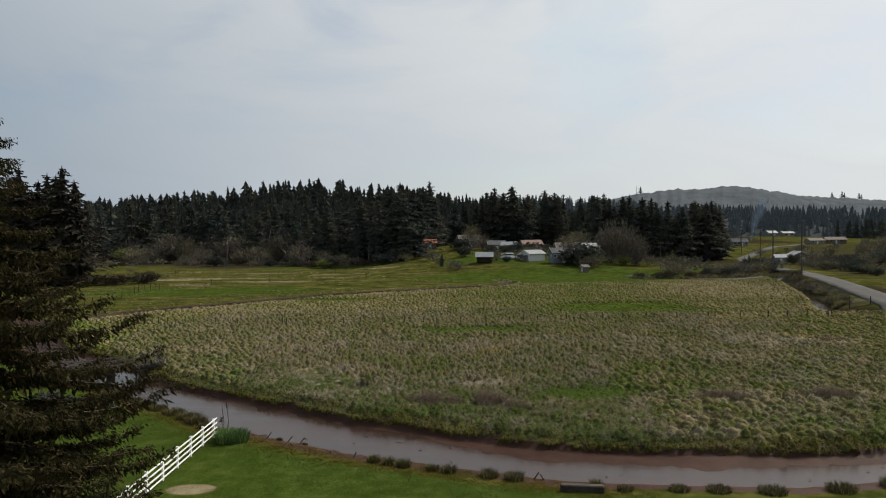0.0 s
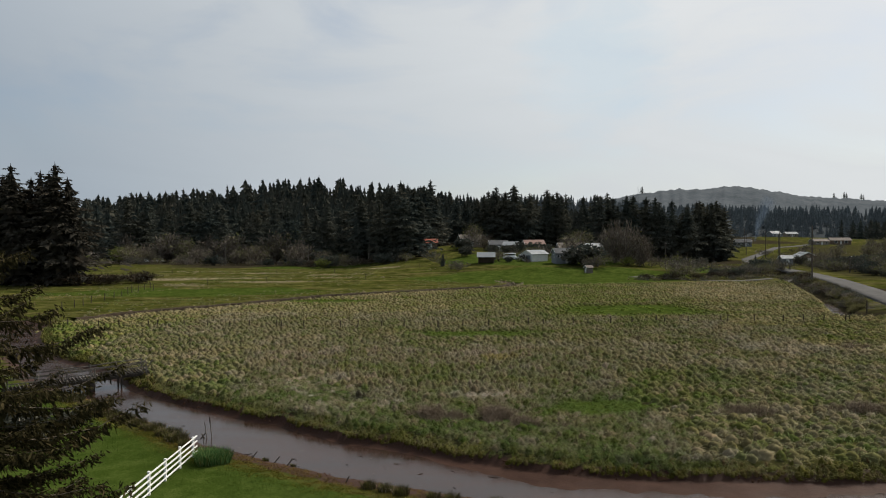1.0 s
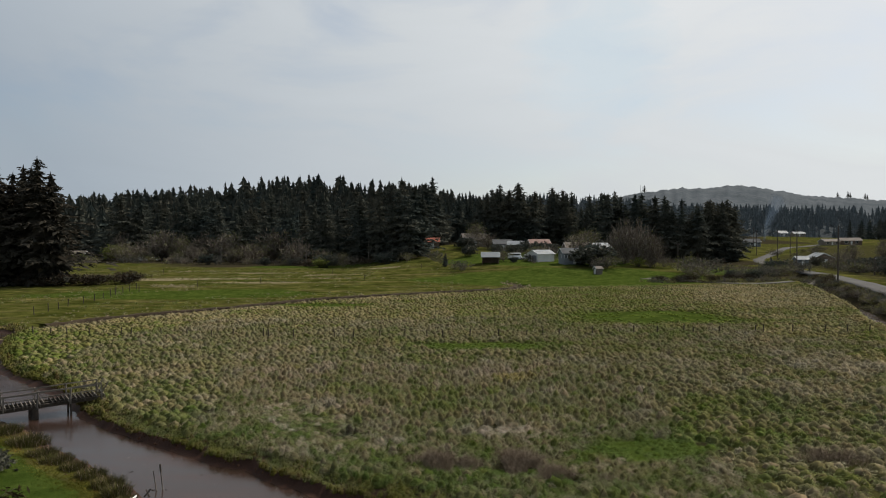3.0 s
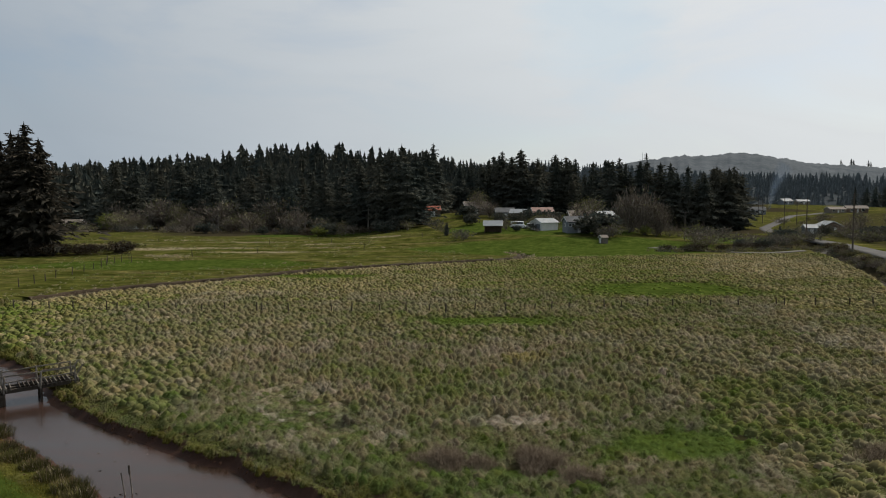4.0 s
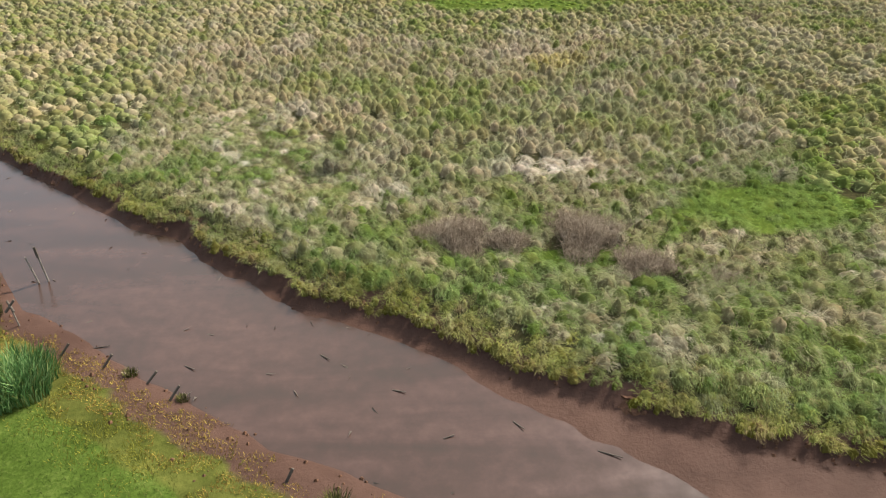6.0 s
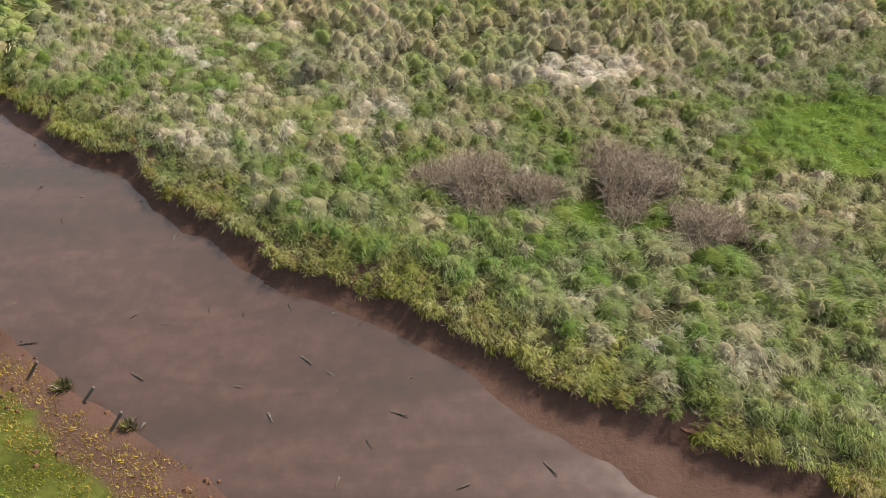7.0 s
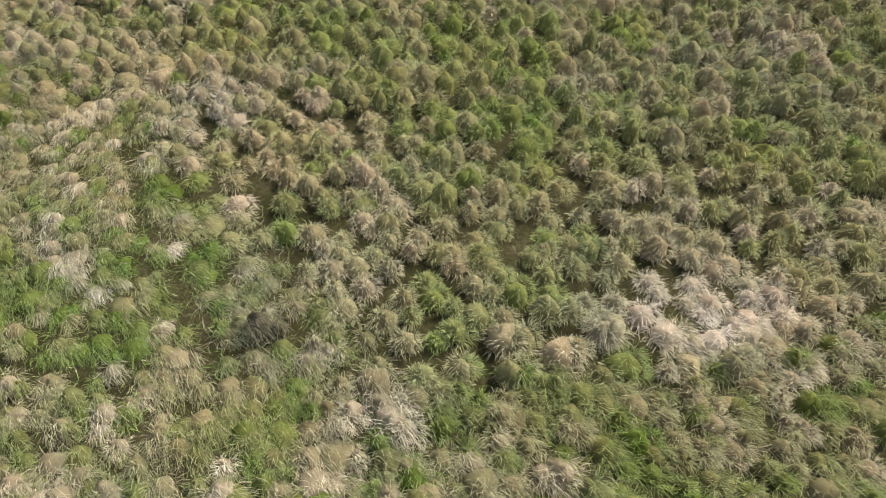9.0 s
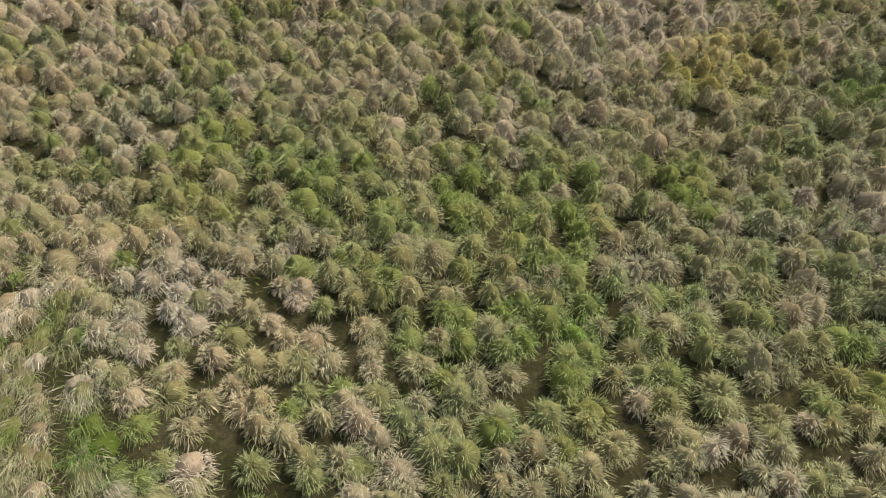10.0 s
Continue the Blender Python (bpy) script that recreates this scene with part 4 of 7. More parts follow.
def conifer_parts(h, r, branches, bare=0.12, quads=3, gen=None, ragged=0.25, dense=True):
    """Trunk and crown arrays of a spruce or fir standing at the origin."""
    g = gen
    crown, trunk = Heap(), Heap()
    n, per = max(8, branches // 6), 12 * quads
    f = np.sort(g.random(n) ** 0.78)
    zb = h * (bare + (1 - bare) * f * 0.98)
    prof = np.minimum(1.0, 2.6 * f + 0.45) * (1 - f) ** 0.78
    ln = r * (0.05 + prof) * g.uniform(1 - ragged, 1 + ragged, n)
    az = np.arange(n) * 2.399 + g.uniform(-0.5, 0.5, n)
    drop = g.uniform(0.1, 0.5, n)
    t = np.repeat(np.arange(n), per)
    m = len(t)
    sp = g.uniform(0.3, 1.0, m)
    wide = 0.42 * ln[t] * (1.15 - sp) * g.uniform(-1, 1, m)
    d = np.stack([np.cos(az), np.sin(az), np.zeros(n)], -1)[t]
    side = np.stack([-np.sin(az), np.cos(az), np.zeros(n)], -1)[t]
    up = np.array([0, 0, 1.0])
    p = d * (ln[t] * sp)[:, None] + side * wide[:, None] + up * (zb[t] + ln[t] * (0.12 * sp - drop[t] * sp * sp) - 0.35 * np.abs(wide))[:, None]
    size = min(0.05, 0.026 * math.sqrt(2400 / m)) * h * g.uniform(0.6, 1.5, m)[:, None] * (0.28 + 0.72 * (1 - f[t])[:, None] ** 0.7)
    out_ = d * g.uniform(0.2, 1.0, m)[:, None] + side * (np.sign(wide) * g.uniform(0, 0.8, m))[:, None] - up * g.uniform(-0.1, 0.9, m)[:, None]
    out_ /= np.linalg.norm(out_, axis=1)[:, None]
    turn_ = np.cross(out_, up + g.normal(0, 0.7, (m, 3)))
    turn_ /= np.linalg.norm(turn_, axis=1)[:, None]
    crown.add(np.stack([p - turn_ * size * 0.4, p + turn_ * size * 0.4, p + out_ * size * 1.4], 1).reshape(-1, 3), np.arange(m)[:, None] * 3 + np.array([[0, 1, 2]]))
    # ragged inner whorls of boughs
    tiers, rim = (17 if h > 2 else 9 if dense else 6), (9 if dense else 6)
    for lv in (np.arange(tiers) + 0.3) / tiers:
        q = (0.62 if h > 2 else 0.74) * r * (0.04 + min(1.0, 2.6 * lv + 0.45) * (1 - lv) ** 0.85)
        aa = np.linspace(0, 2 * math.pi, 2 * rim + 1)[:-1] + g.uniform(-0.14, 0.14, 2 * rim)
        far_ = q * np.where(np.arange(2 * rim) % 2, g.uniform(0.25, 0.5, 2 * rim), g.uniform(0.6, 1.15, 2 * rim))
        zc = h * (bare + (1 - bare) * lv * 0.98)
        ring_ = np.stack([far_ * np.cos(aa), far_ * np.sin(aa), zc - far_ * g.uniform(0.1, 0.55, 2 * rim)], -1)
        top_ = np.array([[0, 0, min(h * 0.99, zc + h * (1 - bare) * 1.25 / tiers)]])
        crown.add(np.concatenate([ring_, top_]), np.array([(k, (k + 1) % (2 * rim), 2 * rim) for k in range(2 * rim)]))
    for k in range(3):
        a = k * math.pi / 3
        u = np.array([math.cos(a), math.sin(a), 0.0]) * 0.009 * h
        z = lambda v: np.array([0, 0, v * h * 0.99])
        crown.add(np.stack([z(0.88), z(0.93) + u, z(1.02), z(0.93) - u]), quad=np.array([[0, 1, 2, 3]]))
    a = np.linspace(0, 2 * math.pi, 7)[:-1]
    rb = 0.011 * h + 0.08
    ring = lambda z, q: np.stack([q * np.cos(a), q * np.sin(a), np.full(6, z)], -1)
    co = np.concatenate([ring(-0.6, rb * 1.3), ring(h * 0.06, rb), ring(h * 0.5, rb * 0.6), ring(h, 0.03)])
    q = np.array([(k * 6 + j, k * 6 + (j + 1) % 6, k * 6 + 6 + (j + 1) % 6, k * 6 + 6 + j) for k in range(3) for j in range(6)])
    trunk.add(co, quad=q)
    return trunk, crown


def tree_from(name, trunk_me, crown_me, label, category="conifer", group="", extra=()):
    e = new(name)
    for nm, me in (("trunk", trunk_me), ("crown", crown_me), *extra):
        new(nm, me).parent = e
    return tagged(e, label, category, group)


def conifer_kind(seed, h, r, branches, label, bare=0.12, quads=2, group="conifers at the pasture's edge", needle=None):
    g = np.random.default_rng(seed)
    tr, cr = conifer_parts(h, r, branches, bare, quads, g, g.uniform(0.35, 0.6))
    return tree_from("conifer", tr.mesh("trunk", [M_BARK], True), cr.mesh("crown", [needle or M_NEEDLE]), label, "conifer", group)


def stand(kind_list, places):
    """Copies of the kinds at places (x, y, size); each kind's first copy is the kind itself."""
    used = set()
    for k, (x, y, s) in enumerate(places):
        ob = kind_list[k % len(kind_list)]
        z = float(height(np.array([x]), np.array([y]))[0])
        m = pose(x, y, z - 0.1, rng.uniform(-2, 2), rng.uniform(-2, 2), rng.uniform(0, 360))
        if id(ob) in used:
            o = copy_thing(ob, m)
        else:
            used.add(id(ob))
            ob.matrix_basis = m
            o = ob
        w = s * rng.uniform(1.05, 1.75)
        o.scale = (w * rng.uniform(0.9, 1.1), w * rng.uniform(0.9, 1.1), s)


FIRS = [conifer_kind(11 + k, 30, rr, nb, lab, bare) for k, (rr, nb, lab, bare) in enumerate([
    (6.6, 430, "tall dark green fir at the edge of the woods", 0.03), (5.4, 400, "slim dark green spruce among other conifers", 0.06), (7.6, 480, "broad dark green spruce with drooping branches", 0.02),
    (5.8, 360, "dark green fir with a bare lower trunk", 0.2), (6.4, 380, "ragged dark green fir with uneven branches", 0.08)])]


def along(pts, n, spread, lo, hi, seed):
    """n places near a broken line, with sizes between lo and hi."""
    g = np.random.default_rng(seed)
    seg = [math.hypot(b[0] - a[0], b[1] - a[1]) for a, b in zip(pts, pts[1:])]
    total, out = sum(seg), []
    for k in range(n):
        u = (k + g.uniform(0.1, 0.9)) / n * total
        j = 0
        while u > seg[j] and j < len(seg) - 1:
            u -= seg[j]
            j += 1
        (ax, ay), (bx, by) = pts[j], pts[j + 1]
        t = u / seg[j]
        out.append((ax + (bx - ax) * t + g.uniform(-spread, spread), ay + (by - ay) * t + g.uniform(-spread, spread), g.uniform(lo, hi)))
    return out


PLACES = along([(-165, 352), (-120, 348), (-88, 338), (-60, 322), (-40, 310), (-16, 312), (-5, 330)], 46, 9, 0.55, 1.1, 1)       # front of the woods
PLACES += along([(-180, 395), (-100, 385), (-40, 365)], 32, 14, 0.8, 1.05, 2)
PLACES += along([(-35, 366), (5, 370), (40, 385)], 16, 12, 0.62, 0.92, 2)
PLACES += along([(-24, 276), (-14, 278), (-9, 284)], 5, 3, 0.72, 0.92, 3)
PLACES += [(-14.5, 272, 0.80), (-19, 292, 0.9), (-40, 330, 1.1), (-10, 325, 0.98)]
PLACES += along([(14, 318), (22, 330), (34, 322), (48, 338), (62, 330)], 24, 7, 0.7, 0.95, 4)
PLACES += along([(20, 350), (50, 356), (80, 345), (110, 350)], 16, 8, 0.75, 0.95, 14)
PLACES += along([(60, 326), (72, 305), (90, 298), (106, 303), (114, 318)], 40, 7, 0.6, 0.92, 5)                                   # behind the houses
PLACES += along([(98, 304), (112, 308), (122, 318), (126, 338)], 14, 5, 0.55, 0.9, 15)
NEARER = along([(-122, 196), (-112, 188), (-103, 186), (-99, 192)], 13, 6, 0.88, 1.06, 6)                                         # the stand across the pasture
NEARER += along([(-150, 205), (-125, 215)], 8, 8, 0.85, 1.05, 7)
PLACES += along([(205, 262), (225, 300), (240, 330)], 10, 8, 0.5, 0.75, 8)
stand(FIRS, PLACES)
DARK_FIRS = [conifer_kind(21 + k, 30, rr, 520, lab, bare, 2, "conifers in the stand across the pasture", M_FIR) for k, (rr, lab, bare) in enumerate([
    (7.2, "tall blackish green spruce in a pasture stand", 0.03), (6.0, "dark fir with a bare grey lower trunk", 0.14), (7.8, "broad blackish green spruce with hanging branches", 0.02)])]
stand(DARK_FIRS, NEARER)


def woods():
    """The far woods on the slopes, past counting."""
    g = np.random.default_rng(30)
    protos = [conifer_parts(1.0, 0.25, 30, 0.04, 1, g, 0.4)[1] for _ in range(6)]
    protos = [(np.concatenate(p.co), np.concatenate(p.tri), np.concatenate(p.quad)) for p in protos]
    h = Heap()
    x = g.uniform(-500, 560, 2700)
    y = 385 + 230 * g.random(2700)
    ok = ~((x > 115) & (y < 470)) & ~((np.abs(x - 288) < 42) & (y < 618)) & ~((np.abs(x - 0.48 * y) < 48) & (y < 618) & (x > 150)) & (np.abs(x) < 0.72 * y + 40)
    x, y = x[ok], y[ok]
    z = height(x, y)
    s = g.uniform(20, 30, len(x)) * (0.85 + 0.3 * cloud(x, y, 40.0)) * (1 - 0.35 * (x > 120)) * (1 - 0.22 * step(-30, 20, x) * (x < 121))
    for k, (co, tr, q) in enumerate(protos):
        sel = np.arange(len(x)) % len(protos) == k
        n = sel.sum()
        fat = g.uniform(1.1, 2.2, n)
        c = co[None] * (s[sel][:, None, None] * np.stack([fat, fat, np.ones(n)], -1)[:, None]) + np.stack([x[sel], y[sel], z[sel] - 0.5], -1)[:, None]
        i = np.arange(n)[:, None, None] * len(co)
        h.add(c.reshape(-1, 3), (i + tr[None]).reshape(-1, 3), 0, (i + q[None]).reshape(-1, 4))
    tagged(new("woods", h.mesh("woods", [M_NEEDLE])), "dense dark conifer forest covering the low hills", "forest", kind="stuff")


woods()

# ---- broadleaf trees and brush ----


def zat(x, y):
    return float(height(np.array([float(x)]), np.array([float(y)]))[0])


def tube(heap, pts, radii, slot, around=4):
    pts = np.asarray(pts, float)
    d = np.gradient(pts, axis=0)
    d /= np.linalg.norm(d, axis=1)[:, None] + 1e-9
    ref = np.array([0.3, 0.2, 1.0]) if abs(d[0][2]) < 0.8 else np.array([1.0, 0.1, 0.0])
    u = np.cross(d, ref)
    u /= np.linalg.norm(u, axis=1)[:, None] + 1e-9
    v = np.cross(d, u)
    a = np.arange(around) * 2 * math.pi / around
    co = pts[:, None] + np.asarray(radii)[:, None, None] * (np.cos(a)[None, :, None] * u[:, None] + np.sin(a)[None, :, None] * v[:, None])
    n = len(pts)
    q = [(k * around + j, k * around + (j + 1) % around, (k + 1) * around + (j + 1) % around, (k + 1) * around + j) for k in range(n - 1) for j in range(around)]
    heap.add(co.reshape(-1, 3), quad=np.array(q), qm=slot)


def broadleaf(name, seed, h, r, limbs, twigs, leaves, twig_w, leaf, label, category, group, leaf_mat=None, low=0.25, twig_mat=None):
    """A bare or budding tree or bush: trunk, limbs, and a crown of twigs and small leaves."""
    g = np.random.default_rng(seed)
    wood, crown = Heap(), Heap()
    fork = np.array([g.uniform(-0.1, 0.1) * r, g.uniform(-0.1, 0.1) * r, h * low])
    tube(wood, [(0, 0, -0.4), (0, 0, 0.1), fork * 0.6, fork], np.array([0.05, 0.035, 0.028, 0.022]) * h * 0.8, 0, 6)
    tips = []
    for k in range(limbs):
        az = k * 2.4 + g.uniform(-0.4, 0.4)
        el = g.uniform(-0.75, 1.0)
        flat = math.sqrt(1 - el * el) * g.uniform(0.45, 1.0)
        end = np.array([math.cos(az) * r * flat, math.sin(az) * r * flat, h * (0.46 + 0.42 * el * g.uniform(0.8, 1.0))])
        t = np.linspace(0, 1, 5)[:, None]
        mid_ = fork * 0.5 + end * 0.5 + np.array([g.uniform(-1, 1), g.uniform(-1, 1), g.uniform(-0.2, 0.6)]) * 0.10 * h
        p = (1 - t) ** 2 * fork + 2 * t * (1 - t) * mid_ + t * t * end
        tube(wood, p, np.linspace(0.014, 0.003, 5) * h, 0)
        tips.append(p[1:])
    tips = np.concatenate(tips)
    ball = g.normal(0, 1, (twigs, 3))
    ball *= (g.random(twigs) ** 0.45 / np.linalg.norm(ball, axis=1))[:, None]
    lump = 0.8 + 0.3 * np.sin(3.1 * np.arctan2(ball[:, 1], ball[:, 0]) + seed) * np.cos(4.0 * ball[:, 2] + seed)
    base = ball * lump[:, None] * np.array([r, r, h * 0.44]) + np.array([0, 0, h * 0.46])
    pick = g.random(twigs) < 0.3
    base[pick] = tips[g.integers(0, len(tips), int(pick.sum()))]
    d = base - np.array([0, 0, h * low * 0.6])
    d = d / (np.linalg.norm(d, axis=1)[:, None] + 1e-6) + g.normal(0, 0.55, (twigs, 3)) + np.array([0, 0, 0.25])
    d /= np.linalg.norm(d, axis=1)[:, None]
    ln = g.uniform(0.06, 0.2, twigs)[:, None] * h
    side = np.cross(d, g.normal(0, 1, (twigs, 3)))
    side /= np.linalg.norm(side, axis=1)[:, None]
    co = np.stack([base - side * twig_w, base + side * twig_w, base + d * ln], 1).reshape(-1, 3)
    co[:, 2] = np.maximum(co[:, 2], 0.02)
    crown.add(co, np.arange(twigs)[:, None] * 3 + np.array([[0, 1, 2]]), 0)
    if leaves:
        at = (base + d * ln * 0.9)[g.integers(0, twigs, leaves)] + g.normal(0, 0.02, (leaves, 3)) * h
        u, v = g.normal(0, 1, (leaves, 3)), g.normal(0, 1, (leaves, 3))
        u /= np.linalg.norm(u, axis=1)[:, None]
        v /= np.linalg.norm(v, axis=1)[:, None]
        s_ = leaf * g.uniform(0.6, 1.4, leaves)[:, None]
        co = np.stack([at - u * s_, at + v * s_ * 0.6, at + u * s_, at - v * s_ * 0.6], 1).reshape(-1, 3)
        co[:, 2] = np.maximum(co[:, 2], 0.02)
        crown.add(co, quad=np.arange(leaves)[:, None] * 4 + np.array([[0, 1, 2, 3]]), qm=1)
    e = new(name)
    new("trunk", wood.mesh("trunk", [M_BARK], True)).parent = e
    new("crown", crown.mesh("crown", [twig_mat or M_GREYTWIG, leaf_mat or M_BUD])).parent = e
    return tagged(e, label, category, group)


ALDERS = [broadleaf("bare_tree", 60 + k, 11, 4.4, 10, 850, lv, 0.07, 0.18, lab, "bare tree", "bare trees along the woods", low=0.08) for k, (lv, lab) in enumerate(
    [(60, "leafless grey alder with fine twigs"), (380, "grey alder with the first pale leaves"), (800, "budding yellow-green alder beside the woods")])]
BUSHES = [broadleaf("bush", 70 + k, 4.0, 3.0, 5, 520, lv, 0.045, 0.16, lab, "bush", "bushes round the pasture", mt, 0.08) for k, (lv, mt, lab) in enumerate(
    [(0, None, "bare brown-grey bush on rough grass"), (260, None, "budding olive bush on rough grass"), (700, M_NEEDLE, "dark evergreen bush with dense leaves")])]
PL = along([(-172, 330), (-140, 322), (-105, 312), (-82, 300), (-62, 292), (-40, 284), (-28, 280)], 15, 9, 0.5, 1.05, 21)
PL += along([(-150, 345), (-120, 340), (-95, 330), (-70, 318)], 14, 6, 0.9, 1.5, 22)
PL += [(12, 300, 1.0), (16, 290, 0.7), (47, 262, 0.8), (55, 290, 0.9), (182, 215, 0.8), (178, 245, 0.9), (172, 230, 0.7), (120, 228, 0.6), (113, 168, 0.45), (118, 196, 0.5), (205, 240, 0.8)]
PL += along([(150, 300), (200, 330), (240, 380), (300, 420)], 10, 12, 0.6, 1.0, 23)
stand(ALDERS, PL)
PB = along([(-170, 320), (-120, 305), (-88, 292), (-60, 283), (-38, 276), (-22, 268), (-8, 264)], 30, 6, 0.5, 1.1, 31)
PB += along([(-100, 182), (-90, 184), (-78, 190)], 3, 3, 0.5, 0.8, 32)
PB += [(17, 243, 1.2), (19, 246, 1.0), (4, 222, 0.9), (46, 222, 1.1), (48, 224, 1.2), (45, 221, 0.9), (36, 262, 1.3), (33, 268, 1.0), (27, 246, 0.7), (56, 236, 0.8), (72, 222, 1.5), (75, 214, 1.3), (68, 212, 1.2), (-2, 246, 0.6)]
PB += along([(52, 194), (62, 189), (74, 188), (88, 186), (86.5, 176), (79, 152), (72, 133), (66, 117)], 44, 1.2, 0.25, 0.5, 33)
PB += along([(104, 178), (112, 200), (122, 232), (140, 262)], 20, 4, 0.5, 0.95, 34)
PB += along([(70, 204), (86, 204), (97, 214), (101, 236)], 26, 4, 0.5, 1.0, 35)
PB += along([(140, 180), (180, 215), (230, 260)], 14, 8, 0.5, 1.0, 36)
PB += along([(150, 330), (190, 380), (240, 410)], 12, 8, 0.6, 1.0, 37)
stand(BUSHES, PB)
for k, (x, y, s_) in enumerate([(61, 237, 1.45), (57.5, 240, 1.35), (64.5, 236, 1.2), (59.5, 244, 1.4), (55, 243, 1.05), (67, 239, 1.0)]):
    o = copy_thing(ALDERS[0], pose(x, y, zat(x, y) - 0.1, 0, 0, 61 * k))
    o.scale = (s_ * 0.9, s_ * 0.9, s_)
BRAMBLES = [broadleaf("bramble_bush", 80 + k, 3.4, 3.2, 5, 1100, 120, 0.05, 0.14, "dense dark brown bramble thicket on rough grass", "bramble", "bramble thickets", M_NEEDLE, 0.05, M_BRAMBLE) for k in range(2)]
stand(BRAMBLES, along([(-101, 181), (-93, 182), (-84, 186), (-77, 190)], 12, 2.5, 0.7, 1.1, 38) + along([(52, 192), (60, 190), (70, 193), (78, 196)], 9, 2, 0.5, 0.8, 39)
      + along([(-64, 286), (-50, 280), (-36, 276), (-24, 270)], 9, 4, 0.7, 1.2, 40) + along([(110, 196), (120, 214), (132, 236), (150, 262)], 12, 5, 0.6, 1.1, 41))
EVERGREEN = broadleaf("evergreen_shrub", 77, 4.4, 2.6, 5, 300, 2600, 0.05, 0.24, "round dark evergreen shrub with dense leaves", "shrub", "evergreen shrubs", M_NEEDLE, 0.06)
FRESH = broadleaf("young_tree", 78, 10, 4.5, 8, 500, 2200, 0.05, 0.3, "young tree in fresh yellow-green leaf before dark woods", "tree", "", M_FRESH, 0.12)
stand([FRESH], [(-147, 322, 0.8), (-160, 318, 0.5), (60, 232, 0.35), (-46, 268, 0.4)])
stand([EVERGREEN], [(15.2, 262, 1.3), (18.0, 264, 1.0), (44.6, 229, 1.6), (46.4, 230, 1.2), (35.0, 276, 1.1), (38.5, 272, 1.0), (73.0, 222, 1.0), (8, 262, 1.0), (25, 270, 0.9), (52, 262, 1.2), (-22, 262, 1.0), (-44, 272, 1.2), (-96, 296, 1.1), (-70, 284, 0.8), (-18, 270, 1.3), (80, 196, 0.7), (76, 202, 0.6), (100, 226, 0.8), (118, 214, 0.9), (146, 246, 1.0), (126, 252, 0.9), (106, 178, 0.6), (110, 186, 0.8), (114, 196, 0.9), (112, 204, 0.7), (121, 210, 1.0), (128, 222, 1.0), (133, 236, 0.9), (124, 232, 0.8), (138, 226, 1.1), (150, 240, 1.0), (160, 256, 1.2), (104, 168, 0.5), (155, 228, 1.0)])
for k, (x, y, s_) in enumerate([(30.0, 260, 0.9), (41.0, 266, 0.8)]):
    o = copy_thing(BUSHES[2], pose(x, y, float(height(np.array([x]), np.array([y]))[0]) - 0.1, 0, 0, 47 * k))
    o.scale = (s_, s_, s_)
for k, (x, y, s_) in enumerate([(60, 236, 1.3), (64, 234.5, 1.2), (68, 234, 1.2), (62, 239, 1.4), (71, 235, 1.1), (57, 240, 1.1), (66, 238, 1.5)]):
    o = copy_thing(BUSHES[0], pose(x, y, zat(x, y) - 0.1, 0, 0, 61 * k))
    o.scale = (s_, s_, s_)

stand(BUSHES[:2] + [EVERGREEN], [(19, 279, 0.9), (24, 280, 0.8), (30, 282, 1.0), (33, 285, 0.9), (42, 260, 0.8), (49, 256, 0.9), (53, 262, 1.0), (60, 262, 1.0), (8, 290, 1.1), (26, 262, 0.7), (36, 250, 0.6), (44, 242, 0.7), (50, 246, 0.9), (53, 250, 0.8), (22, 242, 0.5), (28, 240, 0.4), (17, 300, 1.0), (62, 256, 1.2), (68, 258, 1.0), (72, 246, 0.8), (77, 238, 0.8)])


def scrub():
    """Bramble and dead stems between the drain and the road, and along the lane."""
    g = np.random.default_rng(88)
    h = Heap()
    a, b = np.array(DRAIN[1:6], float) + np.array([1.6, 0]), np.array([(97, 190), (87.5, 171), (80, 147), (73, 127), (66, 112)], float)
    n = 700
    f = g.uniform(0, len(a) - 1.001, n)
    k, u = f.astype(int), (f % 1)[:, None]
    v = g.random(n)[:, None] ** 1.5 * 0.85 + 0.08
    c = (a[k] * (1 - u) + a[k + 1] * u) * (1 - v) + (b[k] * (1 - u) + b[k + 1] * u) * v
    more = np.array([(x, y) for x, y, _s in along([(50, 190), (60, 188), (72, 190), (84, 188), (90, 196), (97, 212), (108, 240)], 300, 3.0, 1, 1, 89)])
    c = np.concatenate([c, more])
    n = len(c)
    keep = cloud(c[:, 0], c[:, 1], 4.0) > 0.3
    c = c[keep]
    n = len(c)
    z = height(c[:, 0], c[:, 1])
    size = g.uniform(0.22, 0.6, n) * (0.6 + 0.8 * cloud(c[:, 0], c[:, 1], 7.0))
    per = 60
    t = np.repeat(np.arange(n), per)
    m = len(t)
    p = g.normal(0, 1, (m, 3)) * 0.5
    p[:, 2] = np.abs(p[:, 2])
    root = np.column_stack([c, z])[t] + p * size[t][:, None] * np.array([1.3, 1.3, 0.9])
    kind = np.where(cloud(c[:, 0], c[:, 1], 2.5) > 0.66, 1, np.where(cloud(c[:, 0], c[:, 1], 5.0) > 0.5, 2, 0))
    slot = np.where(g.random(m) < 0.14, 2, kind[t])
    blades(h, root, g.uniform(0, 6.28, m), g.uniform(0.0, 1.6, m), g.uniform(0, 0.8, m), g.uniform(0.2, 0.55, m), g.uniform(0.04, 0.14, m), slot, 1)
    tagged(new("scrub", h.mesh("scrub", [M_BRAMBLE, M_NEEDLE, M_OLIVE])), "low brown bramble and dead stems beside a drain", "scrub", kind="stuff")


